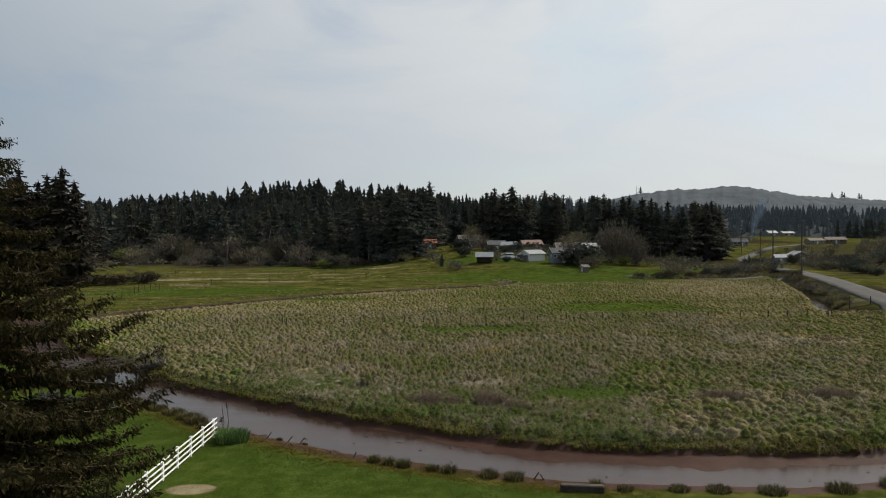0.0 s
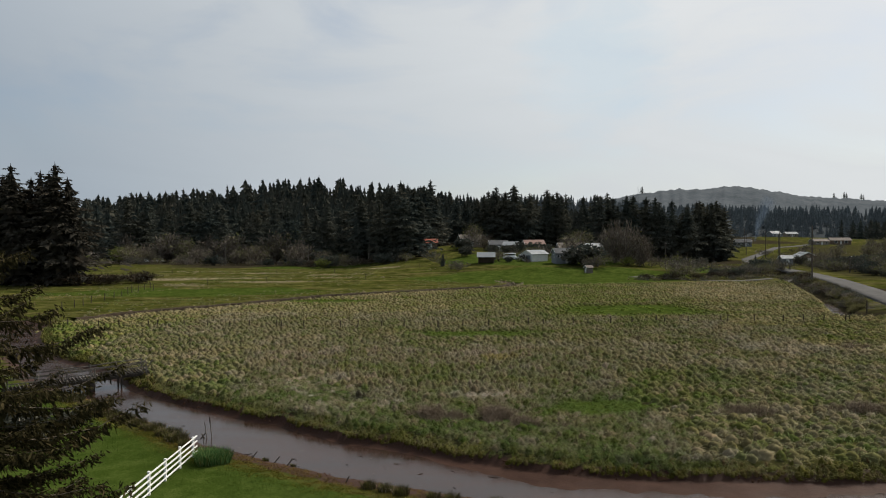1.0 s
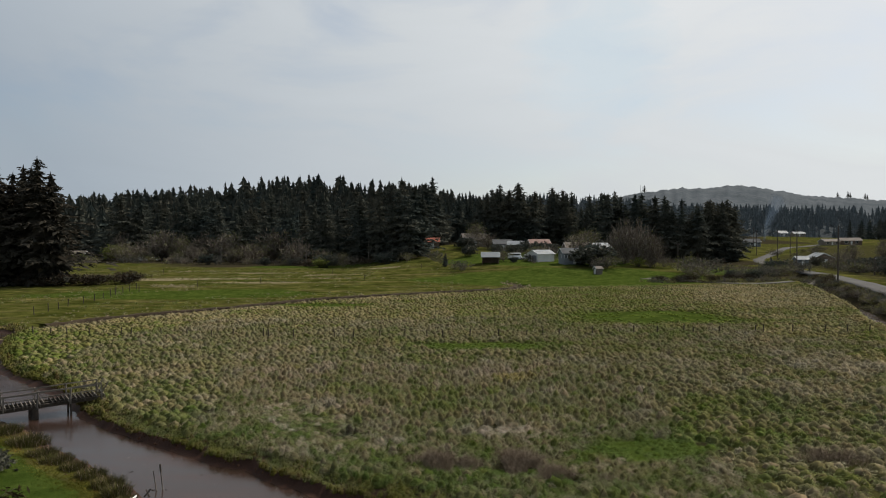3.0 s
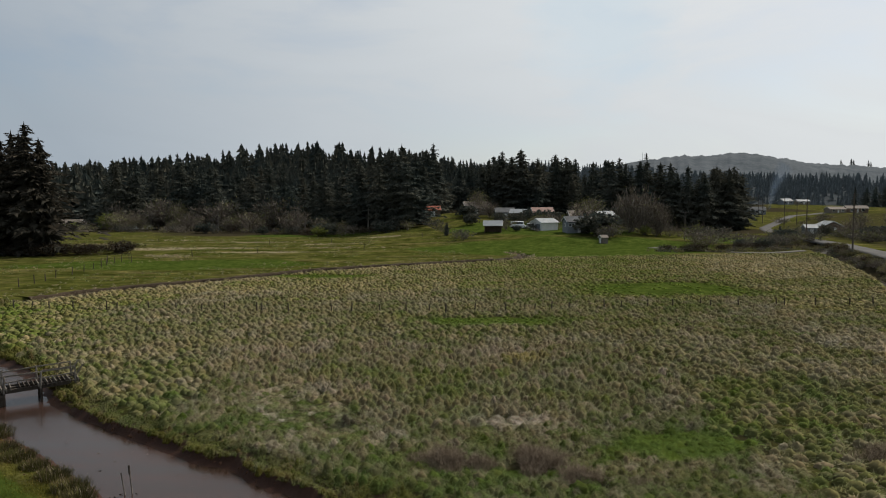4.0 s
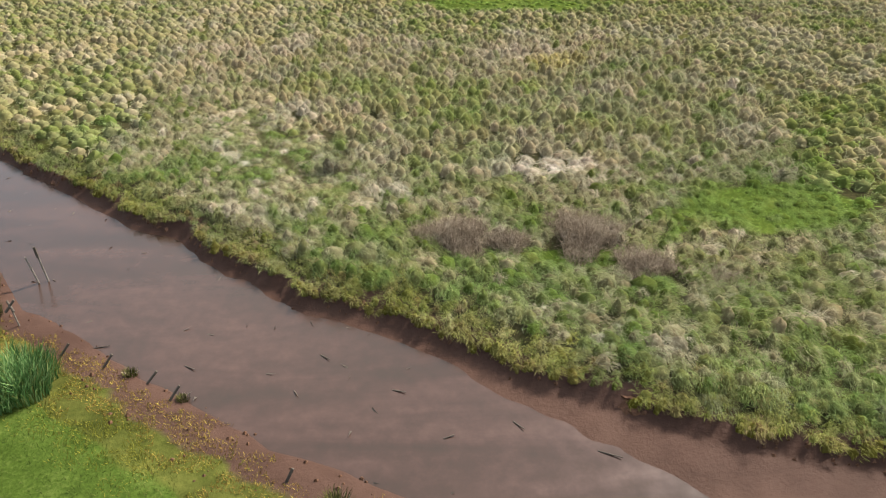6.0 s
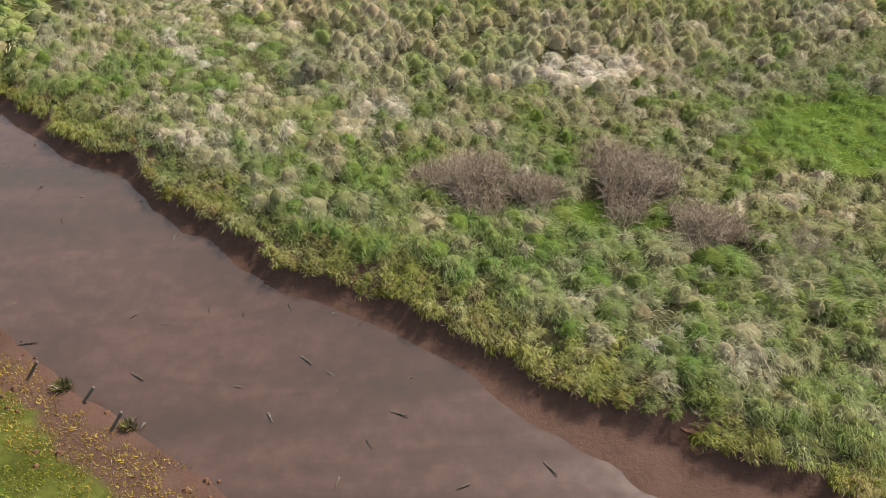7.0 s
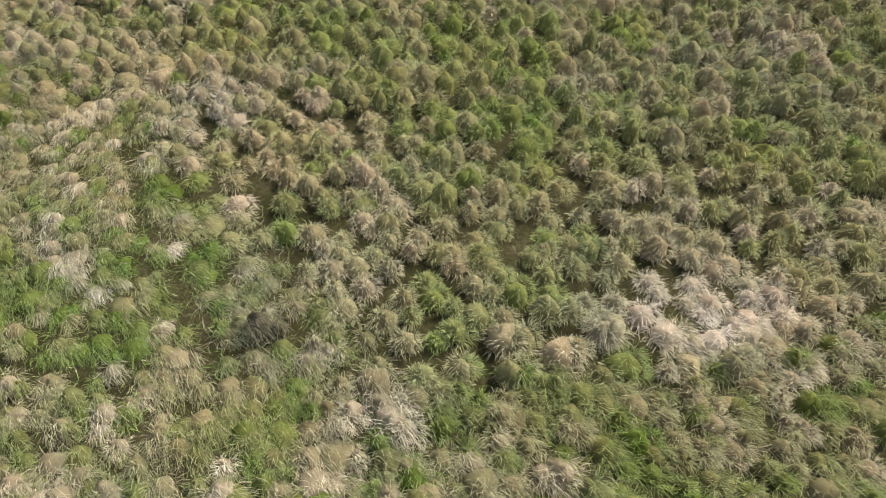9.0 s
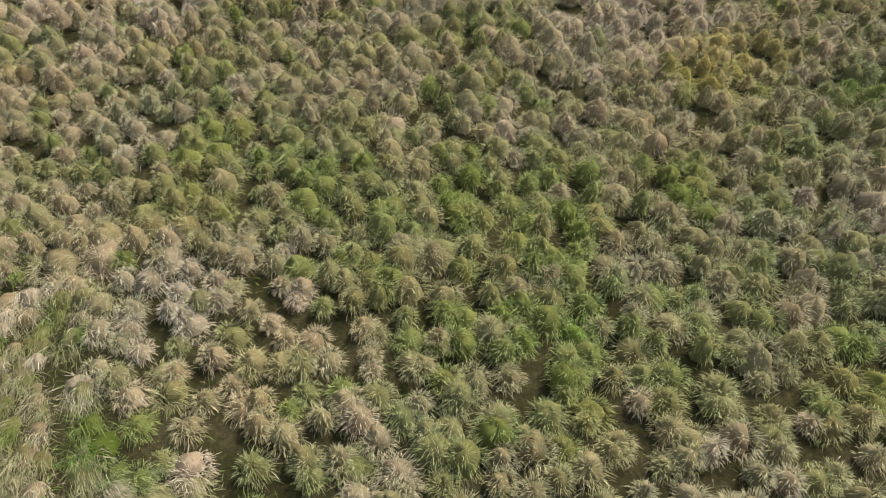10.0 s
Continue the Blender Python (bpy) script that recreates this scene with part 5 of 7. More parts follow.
scrub()
FIRS_SMALL = [conifer_kind(90, 4.5, 1.6, 60, "small young green spruce on the pasture", 0.02, 2, "young spruces")]
stand(FIRS_SMALL, [(-0.5, 238, 1.0), (50, 300, 1.6), (103, 236, 1.0)])


def brush(name, cx, cy, rx, ry, n, tall, label, seed):
    """A low tangle of dead stems on the marsh."""
    g = np.random.default_rng(seed)
    h, stems = Heap(), Heap()
    a, q = g.uniform(0, 6.28, n), np.sqrt(g.random(n))
    q = q * (0.75 + 0.35 * np.sin(3 * a + seed))
    x, y = cx + rx * q * np.cos(a), cy + ry * q * np.sin(a)
    z = height(x, y)
    ln = tall * g.uniform(0.5, 1.1, n) * (1.1 - 0.5 * q)
    root = np.stack([x, y, z], -1)
    az = g.uniform(0, 6.28, n)
    blades(stems, root, az, g.uniform(0.05, 0.9, n), g.uniform(0.1, 1.0, n), ln, 0.018, 0, 2)
    k = n * 2
    i = g.integers(0, n, k)
    up = g.uniform(0.3, 0.9, k)
    at = root[i] + np.stack([g.normal(0, 0.12, k), g.normal(0, 0.12, k), ln[i] * up], -1)
    blades(h, at, g.uniform(0, 6.28, k), g.uniform(0.2, 2.0, k), g.uniform(0, 0.9, k), g.uniform(0.15, 0.4, k), 0.012, 0, 1)
    e = new(name)
    e.matrix_basis = pose(cx, cy, zat(cx, cy))
    for nm, hp in (("stem_tangle", stems), ("twig_tangle", h)):
        hp.co = [c - np.array([cx, cy, zat(cx, cy)]) for c in hp.co]
        new(nm, hp.mesh(nm, [M_TWIG])).parent = e
    return tagged(e, label, "dead shrub", "dead shrubs on the marsh")


BRUSH = "leafless grey-brown thorny shrub among marsh tussocks"
for k, (x, y, rx, ry, n, tall) in enumerate([(-1.2, 50.2, 1.5, 1.4, 1900, 0.95), (0.6, 49.7, 0.8, 0.8, 700, 0.8), (3.3, 50.3, 1.5, 1.8, 2200, 0.95), (4.9, 48.3, 1.3, 1.1, 1200, 0.75), (7.2, 47.6, 1.0, 0.9, 300, 0.5),
                                             (20.0, 50.7, 2.7, 1.2, 900, 0.9), (28.0, 51.4, 2.9, 1.2, 900, 0.9), (17.7, 45.2, 1.4, 0.9, 350, 0.7), (42.6, 77.2, 2.6, 1.6, 500, 1.0), (22.0, 84.0, 1.5, 1.0, 260, 0.8)]):
    brush("dead_shrub", x, y, rx, ry, n, tall, BRUSH, 200 + k)


def near_spruce(x, y, h, r, seed, label):
    """A spruce close to the flight line: trunk, boughs and hanging sprays."""
    g = np.random.default_rng(seed)
    wood, spray = Heap(), Heap()
    z0 = float(height(np.array([x]), np.array([y]))[0])
    zs = np.linspace(-0.5, h, 9)
    tube(wood, np.stack([0.1 * np.sin(zs), 0.1 * np.cos(zs * 0.7), zs], -1), np.linspace(0.36, 0.03, 9), 0, 8)
    for k in range(230):
        f = ((k + g.uniform(0, 1)) / 230) ** 1.3
        zb = h * (0.05 + 0.93 * f)
        ln = r * (0.08 + min(1, 1.6 * f + 0.65) * (1 - f) ** 0.8) * g.uniform(0.65, 1.15)
        az = k * 2.399 + g.uniform(-0.4, 0.4)
        d, side = np.array([math.cos(az), math.sin(az), 0]), np.array([-math.sin(az), math.cos(az), 0])
        t = np.linspace(0, 1, 6)
        dropk = g.uniform(0.25, 0.55)
        p = np.array([0, 0, zb]) + d * (ln * t)[:, None] + np.array([0, 0, 1.0]) * (ln * (0.1 * t - dropk * t ** 1.5 + 0.25 * t ** 4))[:, None]
        tube(wood, p, np.linspace(0.045, 0.008, 6) * (0.4 + ln / r), 0, 3)
        n = int(130 + 210 * ln / r)
        s_ = g.uniform(0.18, 1.0, n)
        at = np.stack([np.interp(s_, t, p[:, i]) for i in range(3)], -1)
        sgn = np.where(g.random(n) < 0.5, -1, 1)[:, None]
        out = d * g.uniform(0.2, 0.8, n)[:, None] + side * sgn * g.uniform(0.3, 1.0, n)[:, None] + np.array([0, 0, -1.0]) * g.uniform(0.1, 0.8, n)[:, None]
        out /= np.linalg.norm(out, axis=1)[:, None]
        L = (0.36 + 0.42 * (1 - s_))[:, None] * g.uniform(0.5, 1.2, n)[:, None] * (0.5 + 0.6 * ln / r)
        w = np.cross(out, g.normal(0, 1, (n, 3)))
        w /= np.linalg.norm(w, axis=1)[:, None]
        for m in range(3):
            a0 = at + out * L * (0.3 * m) + g.normal(0, 0.09, (n, 3))
            a1 = a0 + (out + np.array([0, 0, -0.3]) + g.normal(0, 0.55, (n, 3))) * L * 0.42
            ww = w * L * 0.105
            co = np.stack([a0, (a0 + a1) / 2 + ww, a1, (a0 + a1) / 2 - ww], 1).reshape(-1, 3)
            spray.add(co, quad=np.arange(n)[:, None] * 4 + np.array([[0, 1, 2, 3]]))
    e = new("spruce")
    e.matrix_basis = pose(x, y, z0)
    new("trunk", wood.mesh("trunk", [M_BARK], True)).parent = e
    new("crown", spray.mesh("crown", [M_SPRAY])).parent = e
    return tagged(e, label, "spruce", "spruces beside the lawn")


near_spruce(-18.3, 25.8, 19.0, 8.9, 301, "dark spruce with drooping olive sprays beside the lawn")
for k, (x, y, s_) in enumerate([(-15.6, 23.0, 1.0), (-18.6, 24.0, 0.9), (-25.0, 50.2, 0.34), (-26.8, 48.6, 0.4), (-24.3, 46.0, 0.3), (-28.5, 50.5, 0.4)]):
    o = copy_thing(EVERGREEN if k > 1 else BUSHES[k % 2], pose(x, y, -0.6, 0, 0, 70 * k))
    o.scale = (s_ * 1.5, s_ * 1.5, s_) if k > 1 else (s_, s_, s_)

# ---- creek side: lawn edge, fence, bridge, stakes ----


def part(name, bm, material, parent, label=""):
    me = bpy.data.meshes.new(name)
    bm.to_mesh(me)
    bm.free()
    me.materials.append(material)
    o = new(name, me)
    o.parent = parent
    if label:
        o["label"] = label
    return o


def block(x0, x1, y0, y1, z0, z1, bevel=0.0, bm=None):
    bm = bm or bmesh.new()
    made = bmesh.ops.create_cube(bm, size=1.0, matrix=Matrix.Translation(((x0 + x1) / 2, (y0 + y1) / 2, (z0 + z1) / 2)) @ Matrix.Diagonal((x1 - x0, y1 - y0, z1 - z0, 1)))
    if bevel:
        es = list({e for v in made["verts"] for e in v.link_edges})
        bmesh.ops.bevel(bm, geom=es, offset=bevel, segments=1, affect="EDGES")
    return bm


def beam(a, b, w, t, bm=None, bevel=0.0):
    """A squared timber from a to b."""
    a, b = Vector(a), Vector(b)
    m = (b - a).to_track_quat("Z", "Y").to_matrix().to_4x4()
    bm = bm or bmesh.new()
    made = bmesh.ops.create_cube(bm, size=1.0, matrix=Matrix.Translation((a + b) / 2) @ m @ Matrix.Diagonal((w, t, (b - a).length, 1)))
    if bevel:
        es = list({e for v in made["verts"] for e in v.link_edges})
        bmesh.ops.bevel(bm, geom=es, offset=bevel, segments=1, affect="EDGES")
    return bm


def pole_mesh(a, b, r0, r1, bm=None, seg=8):
    a, b = Vector(a), Vector(b)
    bm = bm or bmesh.new()
    m = Matrix.Translation((a + b) / 2) @ (b - a).to_track_quat("Z", "Y").to_matrix().to_4x4()
    bmesh.ops.create_cone(bm, cap_ends=True, segments=seg, radius1=r0, radius2=r1, depth=(b - a).length, matrix=m)
    return bm


FX = -14.5
white_fence = tagged(new("white_fence"), "white four-rail board fence running to the creek", "fence")
posts_y = [43.85 - 2.0 * k for k in range(13)]
for y in posts_y:
    z = zat(FX, y)
    bm = block(FX - 0.055, FX + 0.055, y - 0.055, y + 0.055, z - 0.3, z + 1.14)
    block(FX - 0.07, FX + 0.07, y - 0.07, y + 0.07, z + 1.14, z + 1.17, 0.012, bm)
    part("post", bm, M_WHITE, white_fence)
for hz in (0.20, 0.49, 0.78, 1.07):
    for y1, y0 in zip([posts_y[0] + 0.45] + posts_y, posts_y + [posts_y[-1] - 0.4]):
        zz = lambda v: zat(FX, min(v, 43.2)) + hz
        part("rail", beam((FX + 0.08, y0, zz(y0)), (FX + 0.08, y1, zz(y1)), 0.035, 0.085, None, 0.006), M_WHITE, white_fence)

# footbridge
A, B = Vector((-26.4, 65.9, 0.42)), Vector((-35.2, 59.4, 0.12))
along_b = (B - A).normalized()
across = Vector((-along_b.y, along_b.x, 0)).normalized()
bridge = tagged(new("footbridge"), "old weathered wooden footbridge with sagging rails over the creek", "footbridge")
for sgn in (-1, 0, 1):
    off = across * 0.72 * sgn
    part("girder", beam(A + off - Vector((0, 0, 0.22)), B + off - Vector((0, 0, 0.22)), 0.18, 0.24), M_DARKWOOD, bridge)
L = (B - A).length
g = random.Random(5)
for k in range(int(L / 0.26)):
    c = A + along_b * (0.13 + 0.26 * k) + Vector((0, 0, -0.06 + g.uniform(-0.02, 0.02)))
    w = 0.95 + g.uniform(-0.08, 0.12)
    if g.random() > 0.06:
        part("plank", beam(c - across * w, c + across * w, 0.05, 0.22), M_OLDWOOD if g.random() > 0.55 else M_DARKWOOD, bridge)
for sgn in (-1, 1):
    tops = []
    for k in range(6):
        c = A + along_b * (0.3 + k * (L - 0.6) / 5) + across * 0.92 * sgn
        tilt = across * g.uniform(-0.08, 0.10) + along_b * g.uniform(-0.08, 0.08)
        part("rail_post", beam(c - Vector((0, 0, 0.3)), c + tilt + Vector((0, 0, 0.85 + g.uniform(-0.06, 0.06))), 0.09, 0.09), M_OLDWOOD, bridge)
        tops.append(c + tilt)
    for hz in (0.42, 0.82):
        for p, q in zip(tops, tops[1:]):
            part("rail", beam(p + Vector((0, 0, hz + g.uniform(-0.05, 0.03))), q + Vector((0, 0, hz + g.uniform(-0.05, 0.03))), 0.04, 0.08), M_OLDWOOD, bridge)
    part("brace", beam(tops[0] + Vector((0, 0, 0.1)), tops[0] - along_b * 0.5 + Vector((0, 0, 0.9)), 0.06, 0.08), M_OLDWOOD, bridge)
for d, w in ((4.6, 0.5), (2.3, 0.13)):
    for sgn in ((0.62, -0.5) if w > 0.3 else (0.75, -0.6)):
        c = A + along_b * d + across * sgn
        part("pier", pole_mesh((c.x, c.y, -1.6), (c.x, c.y, 0.0), w * 0.6, w * 0.52), M_DARKWOOD, bridge)
c = A + along_b * 4.6
part("pier_cap", beam(c - across * 1.0 + Vector((0, 0, -0.44)), c + across * 1.0 + Vector((0, 0, -0.44)), 0.3, 0.18), M_DARKWOOD, bridge)


def stake(a, b, r0, r1, label, material=None):
    o = part("stake", pole_mesh(a, b, r0, r1, None, 7), material or M_DARKWOOD, None)
    return tagged(o, label, "stake", "old stakes in the mud")


stake((-15.3, 48.75, -1.3), (-15.5, 48.7, 0.25), 0.032, 0.026, "thin leaning wooden stake standing in the mud", M_OLDWOOD)
stake((-15.02, 48.8, -1.3), (-15.22, 48.9, 0.35), 0.03, 0.028, "thin leaning wooden stake standing in the mud", M_OLDWOOD)
stake((-15.2, 48.89, 0.12), (-15.24, 48.91, 0.52), 0.05, 0.045, "dark block on top of a mud stake")
stake((-14.6, 46.15, -1.2), (-14.72, 46.2, -0.05), 0.028, 0.022, "short pale stake with a dark broken top", M_OLDWOOD)
stake((-14.86, 46.1, -0.12), (-14.62, 46.3, 0.2), 0.045, 0.035, "dark broken crosspiece on a stake")
stake((-14.6, 46.1, -0.1), (-14.84, 46.3, 0.16), 0.04, 0.035, "dark broken crosspiece on a stake")
for k, (x, y, dx, dy) in enumerate([(-12.75, 44.7, 0.26, 0.25), (-11.3, 44.2, 0.3, 0.22), (-9.85, 43.6, 0.32, 0.2), (-8.95, 42.85, 0.3, 0.25), (-5.3, 40.1, 0.2, 0.2), (4.6, 36.3, 0.3, 0.1), (5.2, 36.2, -0.25, 0.1)]):
    z = zat(x, y)
    bm = beam((x - dx * 0.5, y - dy * 0.5, z - 0.25), (x + dx, y + dy, z + 0.30 + 0.05 * (k % 2)), 0.075, 0.05, None, 0.012)
    tagged(part("stake", bm, M_DARKWOOD, None), "dark rotten stub of a leaning post in the mud", "stake", "old stakes in the mud")
for k, (x, y, az, ln) in enumerate([(-12.0, 45.2, 10, 0.5), (-9.0, 44.4, -30, 0.4), (-22.3, 60.0, 30, 1.0), (-18.8, 57.0, 50, 0.6), (-3.0, 43.4, -20, 0.4), (-5.2, 44.9, -40, 0.4), (2.2, 41.2, -25, 0.6), (0.2, 42.2, -50, 0.4), (-1.6, 41.6, 20, 0.3)]):
    a = radians(az)
    o = part("stick", pole_mesh((x, y, -0.79), (x + ln * math.cos(a), y + ln * math.sin(a), -0.74), 0.025, 0.012, None, 6), M_DARKWOOD, None)
    tagged(o, "dark waterlogged stick lying on the mud", "driftwood", "driftwood on the mud")
log = tagged(new("log"), "thick dark squared log on the lawn's edge", "log")
bm = beam((5.65, 34.25, zat(5.7, 34.2) + 0.16), (7.75, 34.0, zat(7.7, 34.0) + 0.16), 0.4, 0.42, None, 0.05)
part("timber", bm, M_DARKWOOD, log)


def clump(name, x, y, r, tall, n, mats, label, category, group, slot_p=(0.4, 0.4, 0.2), width=0.02, seed=1, lean=0.5):
    g2 = np.random.default_rng(seed)
    h = Heap()
    a, q = g2.uniform(0, 6.28, n), np.sqrt(g2.random(n))
    rx, ry = (r, r) if isinstance(r, (int, float)) else r
    px, py = x + rx * q * np.cos(a), y + ry * q * np.sin(a)
    root = np.stack([px, py, height(px, py) - 0.02], -1)
    blades(h, root, a + g2.normal(0, 0.6, n), 0.05 + lean * q * g2.uniform(0.3, 1.2, n), g2.uniform(0.1, 0.7, n), tall * g2.uniform(0.6, 1.1, n), width, g2.choice(len(slot_p), n, p=slot_p), 2)
    return tagged(new(name, h.mesh(name, mats)), label, category, group)


for k, (x, y, rx, ry) in enumerate([(-13.5, 43.9, 0.7, 0.6), (-12.9, 43.7, 0.62, 0.6), (-13.5, 43.1, 0.66, 0.6), (-12.75, 42.95, 0.62, 0.6), (-13.2, 42.5, 0.66, 0.52)]):
    clump("iris_clump", x, y, (rx, ry), 0.76, 360, [M_IRIS, M_GREEN, M_LIME], "dense clump of tall green iris leaves by the fence", "iris clump", "iris clumps by the fence", (0.82, 0.13, 0.05), 0.04, 401 + k, 0.3)
for k, (x, y, r, tl) in enumerate([(-4.0, 39.3, 0.35, 0.45), (-3.1, 38.9, 0.35, 0.45), (-2.3, 38.4, 0.4, 0.5), (-0.7, 37.8, 0.35, 0.4), (0.2, 37.5, 0.4, 0.45), (2.3, 36.7, 0.5, 0.45), (3.6, 36.3, 0.5, 0.45), (7.5, 34.9, 0.35, 0.5), (8.9, 34.5, 0.4, 0.3),
                                   (-24.3, 54.2, 0.9, 0.42), (-22.8, 53.0, 0.9, 0.45), (-21.2, 51.8, 0.7, 0.42), (-19.6, 50.6, 0.8, 0.45), (-18.0, 49.1, 0.8, 0.55), (-17.0, 47.9, 0.7, 0.6), (-15.9, 46.6, 0.45, 0.5), (-10.4, 44.0, 0.35, 0.4), (-8.6, 43.0, 0.3, 0.35),
                                   (-26.5, 56.5, 1.2, 0.6), (-29.5, 58.8, 1.1, 0.6), (13.5, 34.4, 0.6, 0.3), (16.0, 34.1, 0.7, 0.35), (19.5, 34.3, 0.7, 0.4), (22.5, 34.8, 0.7, 0.45), (11.6, 34.5, 0.5, 0.3)]):
    if -11.5 < x < -7.5:
        r, tl = 0.5 * r, 0.55 * tl                    # small ones where the bank is bare
    clump("sedge_clump", x, y, r, tl, int(950 * r), [M_SEDGE, M_STRAW, M_LIME], "dense tuft of brown-olive sedge on the lawn bank", "sedge", "sedge tufts along the bank", (0.72, 0.08, 0.2), 0.024, 420 + k, 0.35)


def lawn_blades():
    h = Heap()
    n = 130000
    x, y = rng.uniform(-26, 10, n), rng.uniform(30, 56, n)
    inside, d_far, d_near = shore(x, y)
    ok = ~inside & (d_near < d_far) & (d_near + rough_edge(x, y) > 1.3) & (rng.random(n) < 1 - step(3.0, 8.0, d_near + 2 * cloud(x, y, 2.0))) & (np.hypot((x + 12.6) / 2.2, (y - 34.6) / 1.3) > 1)
    x, y, dn = x[ok], y[ok], d_near[ok]
    n = len(x)
    blades(h, np.stack([x, y, height(x, y)], -1), rng.uniform(0, 6.28, n), rng.uniform(0.2, 1.0, n), rng.uniform(0.1, 0.6, n), rng.uniform(0.05, 0.13, n), 0.014, np.where(dn + rng.normal(0, 0.4, n) < 2.1, 1, 0), 1)
    tagged(new("lawn_grass", h.mesh("lawn_grass", [M_LAWN, M_LIME])), "short bright green grass with yellowing edges", "grass", kind="stuff")


lawn_blades()


def clods():
    h = Heap()
    x, y = scatter(-30, 24, 36, 72, 0.2, 0.45)
    inside, d_far, d_near = shore(x, y)
    q = d_far + rough_edge(x, y)
    ok = inside & (d_far < d_near) & (q > 0.0) & (q < 0.5) & (cloud(x, y, 1.3) > 0.5) & (rng.random(len(x)) < 0.5)
    ok |= (d_near < d_far) & (d_near < 1.0) & (cloud(x, y, 0.7) > 0.55) & (rng.random(len(x)) < 0.25)
    x, y = x[ok], y[ok]
    r = rng.uniform(0.03, 0.12, len(x))
    domes(h, x, y, height(x, y), r, r * rng.uniform(0.25, 0.8, len(x)), 0, 2, 5)
    tagged(new("bank_clods", h.mesh("bank_clods", [M_CLOD])), "crumbled reddish brown clods below the creek bank", "soil", kind="stuff")


clods()


def bank_ledge():
    """The crumbling earth face below the hanging grass."""
    pts = np.array([p for p in FAR_BANK if -60 < p[0] < 40], float)
    dense = []
    for a, b in zip(pts, pts[1:]):
        n = max(2, int(np.hypot(*(b - a)) / 0.11))
        dense.append(a + (b - a) * (np.arange(n) / n)[:, None])
    c = np.concatenate(dense)
    for _ in range(6):
        c[1:-1] = (c[:-2] + 2 * c[1:-1] + c[2:]) / 4
    d = np.gradient(c, axis=0)
    d /= np.linalg.norm(d, axis=1)[:, None]
    into = np.stack([d[:, 1], -d[:, 0]], -1)
    e = rough_edge(c[:, 0], c[:, 1])
    at = c - into * -np.maximum(0, -e)[:, None]
    j = 0.10 * (cloud(c[:, 0], c[:, 1], 0.22) - 0.5) + 0.36 * (cloud(c[:, 0] + 9, c[:, 1], 0.9) - 0.4)
    rows_ = []
    for out, z, k in ((-0.30, -0.48, 0.2), (-0.04, -0.40, 0.6), (0.05, -0.43, 0.9), (0.06, -0.50, 0.8), (0.11, -0.57, 1.0), (0.17, -0.64, 1.4), (0.23, -0.71, 1.5), (0.28, -0.95, 1.5)):
        jit = rng.uniform(-0.035, 0.035, len(c))
        p = at + into * (out - 0.16 + k * j + jit)[:, None]
        rows_.append(np.column_stack([p, np.full(len(c), z) + rng.uniform(-0.03, 0.03, len(c))]))
    v = np.stack(rows_, 1)
    n, k = v.shape[:2]
    i = (np.arange(n - 1)[:, None] * k + np.arange(k - 1)[None]).reshape(-1)
    me = raw_mesh("bank_ledge", v.reshape(-1, 3), [np.stack([i, i + 1, i + k + 1, i + k], -1)], [M_CLOD], smooth=False)
    tagged(new("bank_ledge", me), "crumbling reddish earth face of the creek bank", "bank", kind="structure")


bank_ledge()


def ditch_bank():
    """The low worn bank on the pasture's side of the ditch."""
    pts = np.array(DITCH[1:9], float)
    dense = []
    for a, b in zip(pts, pts[1:]):
        n = max(2, int(np.hypot(*(b - a)) / 0.5))
        dense.append(a + (b - a) * (np.arange(n) / n)[:, None])
    c = np.concatenate(dense)
    for _ in range(12):
        c[1:-1] = (c[:-2] + 2 * c[1:-1] + c[2:]) / 4
    d = np.gradient(c, axis=0)
    d /= np.linalg.norm(d, axis=1)[:, None]
    out_ = np.stack([-d[:, 1], d[:, 0]], -1)
    j = 0.9 * (cloud(c[:, 0], c[:, 1], 2.2) - 0.5)
    hgt = 0.1 + 0.8 * cloud(c[:, 0] + 31, c[:, 1], 5.0)
    rows_ = []
    for out, z in ((0.3, -0.95), (0.8, -0.5), (1.0, -0.1), (1.2, 0.16), (1.7, 0.26), (2.8, 0.2), (4.6, 0.02), (6.0, -0.25)):
        p = c + out_ * (out + j + rng.uniform(-0.08, 0.08, len(c)))[:, None]
        rows_.append(np.column_stack([p, height(p[:, 0], p[:, 1]) * 0 + np.where(z > 0, z * hgt, z) + rng.uniform(-0.05, 0.05, len(c))]))
    v = np.stack(rows_, 1)
    n, k = v.shape[:2]
    i = (np.arange(n - 1)[:, None] * k + np.arange(k - 1)[None]).reshape(-1)
    slots = np.tile(np.array([0, 0, 0, 0, 1, 1, 1]), n - 1)
    me = raw_mesh("ditch_bank", v.reshape(-1, 3), [np.stack([i, i + 1, i + k + 1, i + k], -1)], [M_DITCH, M_GROUND], slots, False)
    tagged(new("ditch_bank", me), "worn brown earth bank of a field ditch", "bank", kind="structure")


ditch_bank()


